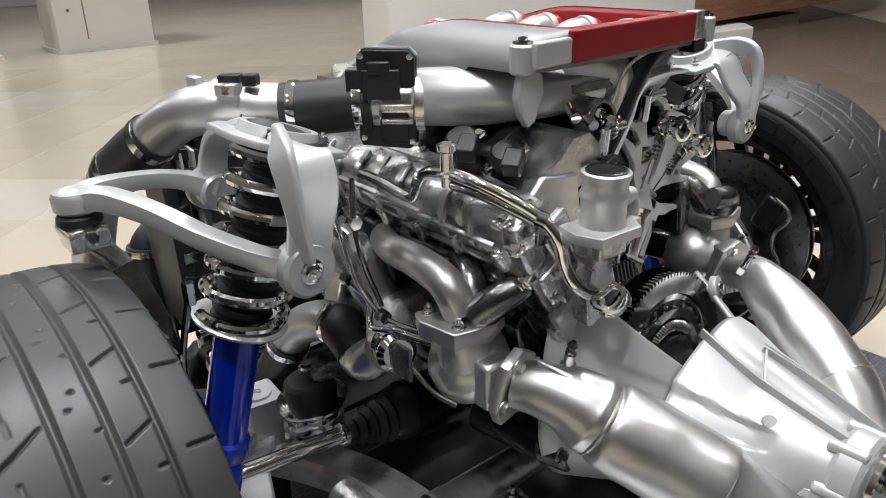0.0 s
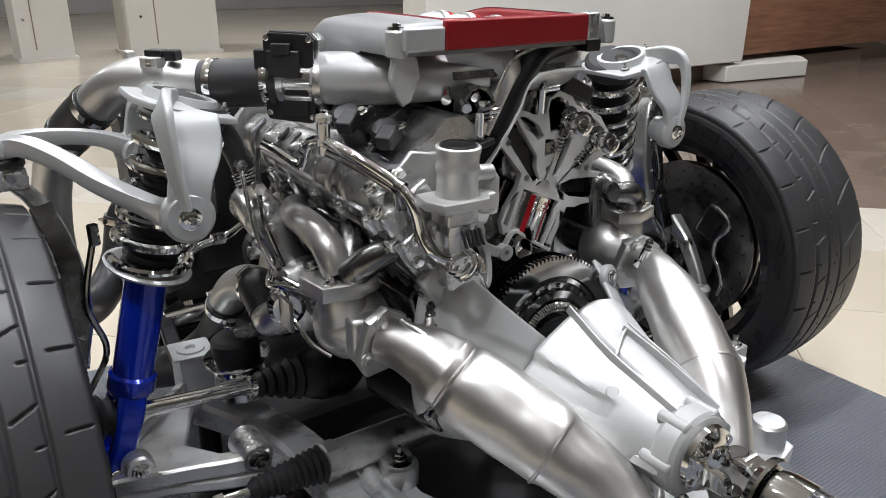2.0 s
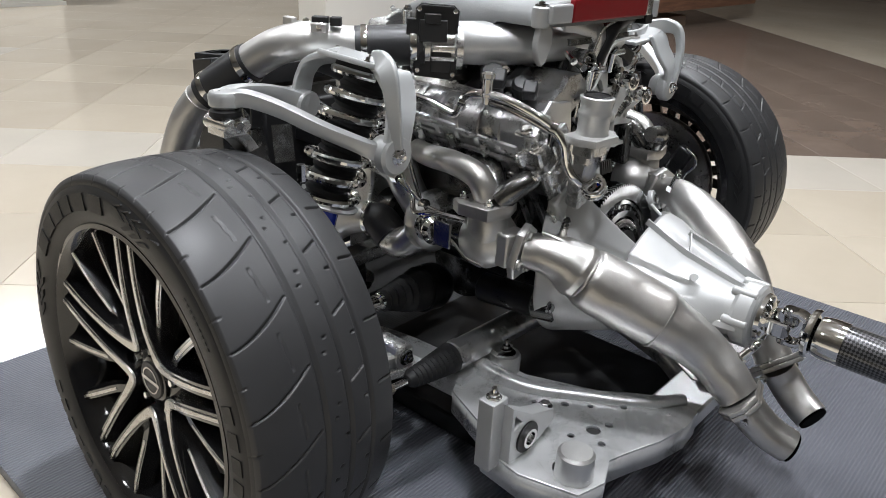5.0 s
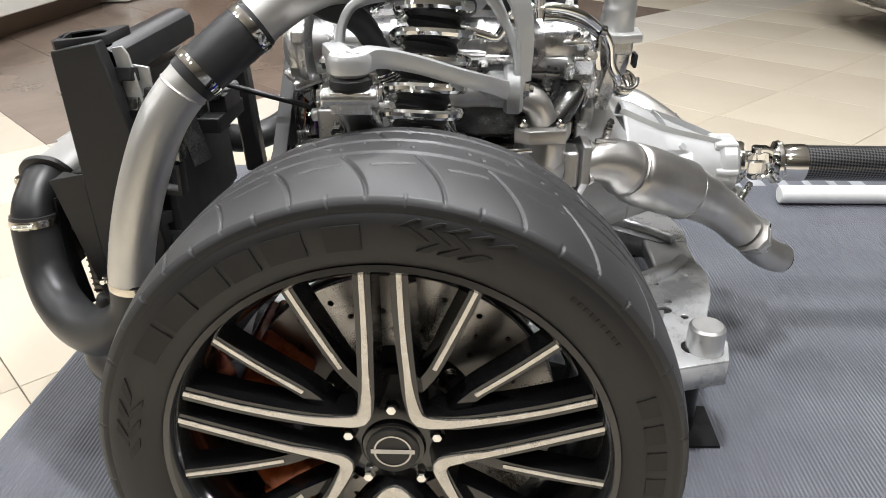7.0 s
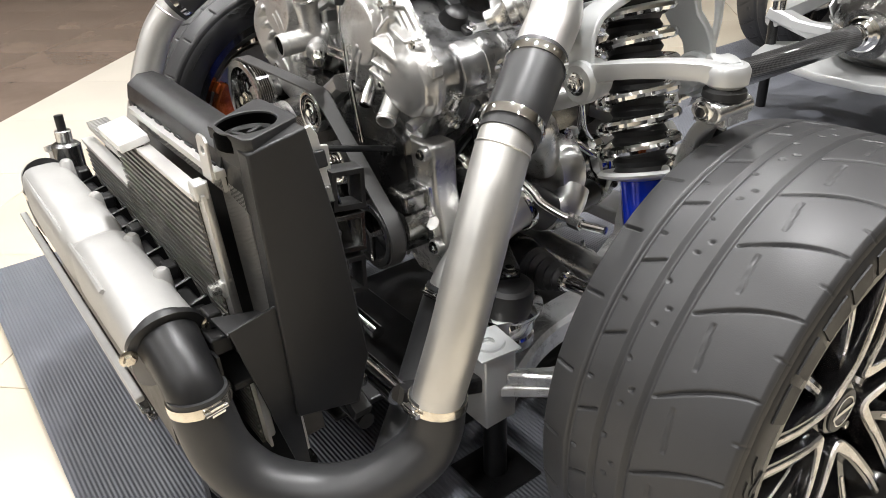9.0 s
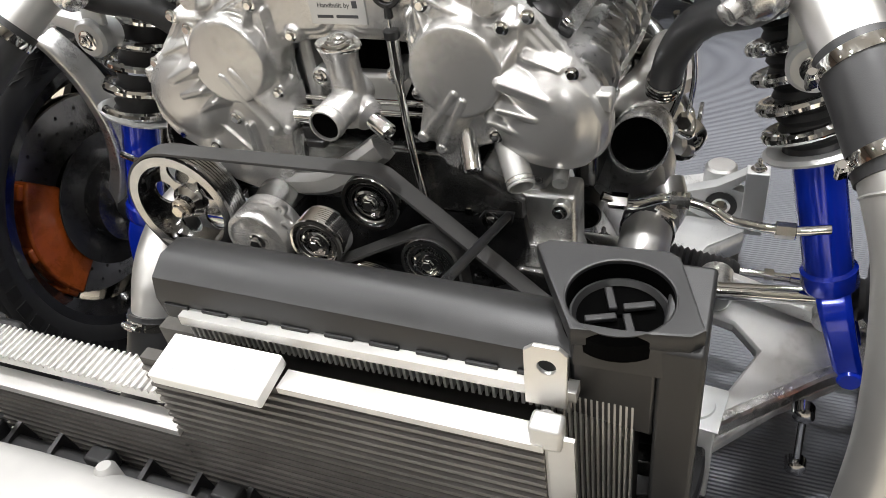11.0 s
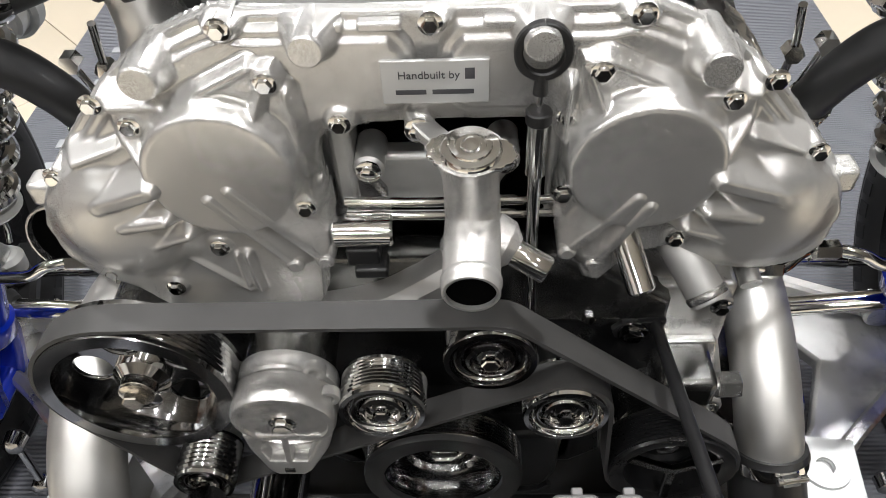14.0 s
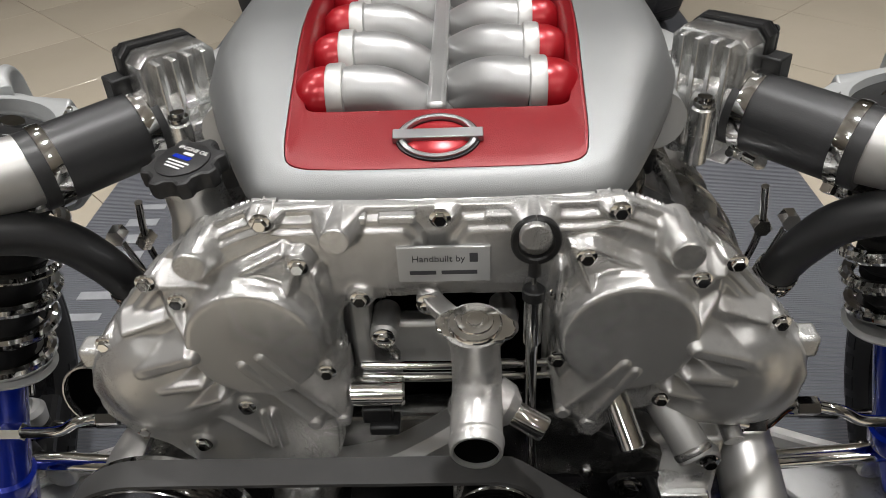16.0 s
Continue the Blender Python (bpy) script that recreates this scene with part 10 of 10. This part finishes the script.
pieces("print_bar", bm, surface("faint_print", (0.62, 0.64, 0.66), 0.5), tag_, smooth=0)

# charge-air cooler: cast end tanks and a low core
ic = thing("charge_air_cooler", (0.0, -0.70, 0.2), "cast aluminium charge-air cooler with swollen end tanks", "charge cooler")
part("core", box(B(), (0.0, -0.655, 0.350), (0.62, 0.040, 0.22)), FINS, ic)
for i in range(16):
    part("core_tube", box(B(), (0.0, -0.655, 0.246 + i * 0.0135), (0.62, 0.046, 0.004)), COND, ic)
secs = [(-0.385, 0.030, 0.044), (-0.36, 0.040, 0.054), (-0.30, 0.045, 0.060), (-0.20, 0.047, 0.066), (-0.08, 0.047, 0.070), (0.0, 0.047, 0.069), (0.016, 0.045, 0.062), (0.026, 0.043, 0.053), (0.036, 0.043, 0.052), (0.048, 0.045, 0.060), (0.062, 0.047, 0.065), (0.10, 0.047, 0.067), (0.20, 0.047, 0.066), (0.29, 0.047, 0.058), (0.33, 0.049, 0.053), (0.345, 0.051, 0.051)]
bm = B()
rings = []
for x, hy, hz in secs:
    ring = []
    for i in range(28):
        a = 2 * math.pi * i / 28
        c, q = math.cos(a), math.sin(a)
        k = (abs(c) ** 3.6 + abs(q) ** 3.6) ** (-1 / 3.6)
        ring.append(bm.verts.new((x, -0.690 + hy * k * c, 0.484 + hz * k * q * (0.84 if q > 0 else 0.9))))
    rings.append(ring)
ring_faces(bm, rings)
part("upper_tank", bm, TANK, ic, "pale cast upper tank", smooth=60)
part("tank_seam", sweep(B(), [V((-0.33, -0.724, 0.520)), V((-0.2, -0.729, 0.529)), V((-0.05, -0.730, 0.532)), V((0.02, -0.727, 0.519)), V((0.10, -0.730, 0.530)), V((0.22, -0.731, 0.529))], rect(0.006, 0.006), (0, -1, 1), 5), TANK, ic)
part("outlet_flange", lathe(B(), [(0.040, -0.010), (0.052, -0.006), (0.052, 0.002), (0.042, 0.006)], axis((0.340, -0.690, 0.499), (1, 0, -0.45)), 36), PLASTIC, ic)
for y, z in ((-0.742, 0.495), (-0.635, 0.50)):
    part("flange_bolt", hexbolt(B(), (0.345, y, z), (1, 0, 0), 0.008, 0.009), BRASS, ic)
for x in (-0.30, -0.10, 0.10, 0.235):
    part("fixing_boss", cyl(B(), (x, -0.658, 0.49), (x, -0.652, 0.542), 0.019, 0.011, 20, 0.004), TANK, ic)
part("lower_tank", box(B(), (0.0, -0.650, 0.205), (0.66, 0.06, 0.07)), PLASTIC, ic, bevel=0.02)
for k, (y, z) in enumerate(((-0.744, 0.432), (-0.740, 0.412), (-0.734, 0.396))):
    part("base_rail", box(B(), (-0.01, y, z), (0.72, 0.012, 0.009)), (TANK, CAST_DARK, CAST_DARK)[k], ic, bevel=0.002)
part("front_mesh", box(B(), (-0.01, -0.700, 0.36), (0.66, 0.02, 0.10)), FINS, ic)
for sgn in (1, -1):
    part("stand", box(B(), (sgn * 0.18, -0.64, 0.09), (0.04, 0.04, 0.18)), STEEL_BLACK, ic)
# slotted black carrier between cooler and condenser
cr_ = thing("carrier_rail", (0.0, -0.63, 0.4), "black plastic carrier rail with triangular webs", "rail")
part("rail", box(B(), (0.0, -0.634, 0.482), (0.76, 0.030, 0.028)), PLASTIC, cr_, bevel=0.004)
part("shelf", box(B(), (0.05, -0.612, 0.425), (0.70, 0.05, 0.010)), PLASTIC, cr_, bevel=0.002)
for i in range(12):
    x = -0.34 + i * 0.062
    bm = prism(B(), [(-0.612, 0.506), (-0.600, 0.450), (-0.640, 0.450), (-0.645, 0.498)], 0.006, Matrix(((0, 0, 1, x), (1, 0, 0, 0), (0, 1, 0, 0), (0, 0, 0, 1))))
    part("web", bm, PLASTIC, cr_)
for i in range(5):
    part("hook", box(B(), (-0.30 + i * 0.16, -0.628, 0.506), (0.030, 0.020, 0.022)), PLASTIC, cr_, bevel=0.003)

# connector block behind the upper tank
cb = thing("connector_block", (0.13, -0.42, 0.56), "grey cable connector block with two oval caps", "connector")
GREY = surface("grey_plastic", (0.115, 0.113, 0.112), 0.45)
for x, w in ((0.0965, 0.038), (0.1335, 0.025)):
    out = [(x - w / 2, -0.426), (x - w / 2 + 0.005, -0.432), (x + w / 2 - 0.005, -0.432), (x + w / 2, -0.426), (x + w / 2, -0.404), (x + w / 2 - 0.005, -0.398), (x - w / 2 + 0.005, -0.398), (x - w / 2, -0.404)]
    part("oval_cap", prism(B(), out, 0.008, Matrix.Translation((0, 0, 0.607))), GREY, cb, bevel=0.003)
part("body", box(B(), (0.128, -0.415, 0.590), (0.095, 0.034, 0.034)), PLASTIC, cb, bevel=0.002)
for i in range(6):
    for j in range(2):
        part("pin", cyl(B(), (0.094 + i * 0.0125, -0.436 - j * 0.006, 0.612 - j * 0.008), (0.094 + i * 0.0125, -0.446 - j * 0.006, 0.606 - j * 0.008), 0.0036, seg=10, edge=0.0006), CHROME, cb)
part("side_barrel", cyl(B(), (0.160, -0.416, 0.612), (0.186, -0.414, 0.612), 0.012, seg=20, edge=0.002), CAST_DARK, cb)
part("grey_case", box(B(), (0.190, -0.458, 0.586), (0.052, 0.040, 0.036)), PLASTIC, cb, bevel=0.003)
for x in (0.098, 0.134):
    part("cap_tab", box(B(), (x, -0.396, 0.611), (0.008, 0.006, 0.005)), GREY, cb, bevel=0.001)
part("carrier", box(B(), (0.14, -0.44, 0.560), (0.16, 0.08, 0.03)), PLASTIC, cb, bevel=0.003)
part("carrier_arm", box(B(), (0.16, -0.485, 0.575), (0.05, 0.06, 0.02)), PLASTIC, cb, bevel=0.003)
# black lines across the lower front
lo = thing("lower_pipework", (0, -0.35, 0.3), "black hoses running low behind the coolers", "pipework")
part("hose", tube(B(), [(-0.213, -0.345, 0.478), (-0.218, -0.352, 0.460), (-0.232, -0.356, 0.42), (-0.246, -0.356, 0.37), (-0.25, -0.36, 0.30)], 0.0145, 16), HOSE, lo)
part("hose_tip", cyl(B(), (-0.210, -0.340, 0.490), (-0.2155, -0.350, 0.468), 0.0165, seg=20, edge=0.002), CHROME_DARK, lo)
part("bar", cyl(B(), (-0.40, -0.45, 0.26), (0.40, -0.45, 0.26), 0.014, seg=20), STEEL_BLACK, lo)
part("cross_tube", tube(B(), [(-0.25, -0.300, 0.245), (0.0, -0.300, 0.252), (0.20, -0.300, 0.250)], 0.013, 18, 3), CHROME, lo, "chromed cross tube")
part("floor_tray", box(B(), (0.0, -0.33, 0.205), (0.62, 0.26, 0.012)), PLASTIC, lo, bevel=0.004)
pan = thing("sump_pan", (0.01, -0.25, 0.33), "glossy black sump pan under the crankshaft pulley", "sump")
part("pan", prism(B(), [(-0.092, 0.445), (-0.088, 0.37), (-0.074, 0.342), (-0.055, 0.334), (0.085, 0.334), (0.103, 0.342), (0.112, 0.37), (0.115, 0.445)], 0.05, FRONT(-0.205)), PLASTIC, pan, bevel=0.006)
part("pan_lip", sweep(B(), [V((-0.080, -0.258, 0.352)), V((-0.060, -0.258, 0.3365)), V((0.0, -0.258, 0.334)), V((0.085, -0.258, 0.3365)), V((0.105, -0.258, 0.352))], rect(0.006, 0.006), (0, -1, 0), 4), STEEL_BLACK, pan)
for s in (1, -1):
    bl = thing("hydraulic_line", (s * 0.44, -0.12, 0.54), "chromed hydraulic line with hexagon fittings", "hydraulic line", "hydraulic lines")
    part("line", tube(B(), [(s * 0.285, -0.16, 0.585), (s * 0.32, -0.15, 0.570), (s * 0.36, -0.12, 0.565), (s * 0.41, -0.12, 0.556), (s * 0.44, -0.12, 0.540), (s * 0.50, -0.11, 0.528), (s * 0.55, -0.10, 0.530)], 0.0065, 14, 7), CHROME, bl)
    for x, y, z in ((0.305, -0.155, 0.577), (0.375, -0.12, 0.563), (0.50, -0.11, 0.528)):
        part("fitting", cyl(B(), (s * (x - 0.012), y, z), (s * (x + 0.012), y, z), 0.0105, seg=6, edge=0.001), CHROME, bl)

# ---- rear axle of the chassis ----
rear_wheel = build_wheel(520, 40, "gloss black multi-spoke wheel with a wide rear tyre", "rear wheels of the chassis")
copy_thing(rear_wheel, pose(-0.80, 2.78, TYRE_R, 0, 0, 180))
rear_wheel.matrix_basis = pose(0.80, 2.78, TYRE_R)
ta = thing("transaxle", (0, 2.05, 0.3), "ribbed cast aluminium rear transaxle", "gearbox")
bm = B()
rings = []
for y, hw, zt, zb in ((1.78, 0.08, 0.47, 0.31), (1.83, 0.14, 0.49, 0.28), (1.92, 0.19, 0.52, 0.24), (2.20, 0.22, 0.56, 0.22), (2.62, 0.18, 0.56, 0.22), (2.86, 0.16, 0.52, 0.24), (3.0, 0.09, 0.46, 0.30)):
    ring = []
    for i in range(20):
        a = 2 * math.pi * i / 20
        c, q = math.cos(a), math.sin(a)
        k = (abs(c) ** 3 + abs(q) ** 3) ** (-1 / 3)
        ring.append(bm.verts.new((hw * k * c, y, (zt + zb) / 2 + (zt - zb) / 2 * k * q)))
    rings.append(ring)
ring_faces(bm, rings)
part("case", bm, CAST_DARK, ta)
for s in (1, -1):
    for k in range(7):
        y = 1.88 + k * 0.12
        for a, b in (((0.02, y, 0.525), (0.17, y + 0.12, 0.465)), ((0.17, y, 0.465), (0.02, y + 0.12, 0.525)), ((0.18, y, 0.45), (0.19, y + 0.10, 0.33))):
            part("lattice_rib", sweep(B(), [V((s * a[0], a[1], a[2] + 0.012)), V((s * b[0], b[1], b[2] + 0.012))], rect(0.008, 0.05), (0, 0, 1), 0), CAST_MATT, ta)
for k in range(9):
    a = radians(-20 + k * 27.5)
    part("web", sweep(B(), [V((0.07 * math.cos(a), 1.79, 0.39 + 0.07 * math.sin(a))), V((0.13 * math.cos(a), 1.84, 0.385 + 0.10 * math.sin(a))), V((0.19 * math.cos(a), 1.92, 0.38 + 0.14 * math.sin(a)))], rect(0.010, 0.028), (math.cos(a), -0.5, math.sin(a)), 4), CAST_BRIGHT, ta)
for k in range(9):
    y = 1.90 + k * 0.11
    part("case_rib", sweep(B(), [V((-0.16, y, 0.50)), V((-0.06, y + 0.02, 0.565)), V((0.06, y + 0.02, 0.565)), V((0.16, y, 0.50))], rect(0.012, 0.02), (0, 1, 0), 4), CAST, ta)
part("input_flange", cyl(B(), (0, 1.75, 0.395), (0, 1.79, 0.395), 0.06, seg=32, edge=0.006), CHROME, ta)
sf = thing("rear_subframe", (0, 2.0, 0.0), "pale cast rear subframe rails on black posts", "subframe")
for s in (1, -1):
    X = lambda x, y, z: V((s * x, y, z))
    part("rail", sweep(B(), [X(0.43, 1.93, 0.36), X(0.415, 2.08, 0.38), X(0.40, 2.4, 0.42), X(0.42, 2.95, 0.42)], rect(0.06, 0.07, 0.35), (0, 0, 1), 6), PAINT_SILVER, sf)
    part("front_arm", sweep(B(), [X(0.42, 1.95, 0.36), X(0.30, 1.96, 0.34), X(0.12, 1.98, 0.33)], rect(0.05, 0.04, 0.35), (0, 0, 1), 6), PAINT_SILVER, sf)
    part("body_mount", cyl(B(), X(0.43, 1.95, 0.36), X(0.43, 1.95, 0.43), 0.035, seg=28, edge=0.006), CHROME, sf)
    part("post", cyl(B(), X(0.43, 1.95, 0.0), X(0.43, 1.95, 0.36), 0.020, seg=16), STEEL_BLACK, sf)
    part("post", cyl(B(), X(0.42, 2.9, 0.0), X(0.42, 2.9, 0.40), 0.020, seg=16), STEEL_BLACK, sf)
    ra = thing("rear_control_arm", X(0.6, 2.7, 0.45), "cast aluminium rear suspension arm", "control arm", "rear suspension")
    part("arm", sweep(B(), [X(0.40, 2.55, 0.44), X(0.54, 2.62, 0.50), X(0.70, 2.76, 0.52)], rect(0.045, 0.03, 0.4), (0, 0, 1), 5), PAINT_SILVER, ra)
    part("toe_link", cyl(B(), X(0.38, 2.42, 0.36), X(0.70, 2.62, 0.34), 0.012, seg=16), CHROME, ra)
    part("half_shaft", cyl(B(), X(0.18, 2.78, 0.37), X(0.74, 2.78, 0.356), 0.016, seg=20), CHROME_DARK, ra)
    part("upright", box(B(), X(0.70, 2.78, 0.38), (0.06, 0.10, 0.32)), CAST, ra, bevel=0.01)
part("cross_member", sweep(B(), [V((-0.45, 1.95, 0.38)), V((-0.2, 2.0, 0.30)), V((0.2, 2.0, 0.30)), V((0.45, 1.95, 0.38))], rect(0.08, 0.05, 0.35), (0, 0, 1), 5), PAINT_SILVER, sf)
part("front_plate", plate(B(), [[(-0.40, 1.78), (-0.10, 1.70), (0.10, 1.70), (0.40, 1.78), (0.46, 1.98), (0.30, 2.12), (-0.30, 2.12), (-0.46, 1.98)], circle(0.22, 1.90, 0.05, 20), circle(-0.22, 1.90, 0.05, 20)], 0.03, Matrix.Translation((0, 0, 0.225)), 0.006), PAINT_SILVER, sf)
for s in (1, -1):
    bu = part("bush", cyl(B(), (s * 0.24, 2.0, 0.26), (s * 0.24, 2.0, 0.35), 0.045, seg=28, edge=0.004), CHROME, sf, "chromed bush")
    part("bush_ring", lathe(B(), [(0.046, 0), (0.050, 0.003), (0.050, 0.010), (0.046, 0.013)], axis((s * 0.24, 2.0, 0.335), (0, 0, 1)), 28, loop=True), PLASTIC, bu)

# ---- floor tiles: a grid turned by 45 degrees ----
TS = 0.6


def tile_mesh(mat):
    me = bpy.data.meshes.new("tile")
    bm = bmesh.new()
    h = TS / 2 - 0.0012
    top = [bm.verts.new((x * (h - 0.0012), y * (h - 0.0012), 0.0)) for x, y in ((-1, -1), (1, -1), (1, 1), (-1, 1))]
    low = [bm.verts.new((x * h, y * h, -0.0015)) for x, y in ((-1, -1), (1, -1), (1, 1), (-1, 1))]
    bot = [bm.verts.new((x * h, y * h, -0.012)) for x, y in ((-1, -1), (1, -1), (1, 1), (-1, 1))]
    ring_faces(bm, [bot, low, top])
    bm.to_mesh(me)
    bm.free()
    me.materials.append(mat)
    return me


tile_kinds = [tile_mesh(TILE), tile_mesh(TILE_PALE), tile_mesh(TILE_DARK)]
turn = Matrix.Rotation(radians(45), 4, "Z")
rest = ([], [], [])
for i in range(-30, 30):
    for j in range(-30, 30):
        u, v = -0.17 + i * TS, 0.65 + j * TS
        x, y = (u - v) / math.sqrt(2), (u + v) / math.sqrt(2)
        if abs(x + 1) > 16.5 or abs(y) > 16.5:
            continue
        if -0.75 < x < 0.68 and -0.5 < y < 3.2:
            continue
        kind = 0
        if -2.28 < u < -1.66:
            kind = 1
        elif u < -2.28 and -0.27 < v < 4.6:
            kind = 2
        elif -4.68 < u < -4.05 and v < -3.4:
            kind = 1
        if -5.6 < u < 1.7 and -5.0 < v < 5.3 and x < 1.4 and y < 3.4:
            ob = new("tile", tile_kinds[kind])
            ob.parent = floor_ob
            ob.matrix_local = Matrix.Translation((x, y, FLOOR)) @ turn
        else:
            rest[kind].append((x, y))
for mat, places in zip((TILE, TILE_PALE, TILE_DARK), rest):
    co, faces = [], []
    h = TS / 2 - 0.0015
    c = math.sqrt(2) * h
    for x, y in places:
        k = len(co)
        for z in (FLOOR, FLOOR - 0.012):
            co += [(x, y - c, z), (x + c, y, z), (x, y + c, z), (x - c, y, z)]
        faces += [(k, k + 1, k + 2, k + 3)] + [(k + a, k + 4 + a, k + 4 + (a + 1) % 4, k + (a + 1) % 4) for a in range(4)]
    me = bpy.data.meshes.new("far_tiles")
    me.from_pydata(co, [], faces)
    me.materials.append(mat)
    ob = new("far_tiles", me)
    ob.parent = floor_ob
    ob["kind"] = "stuff"
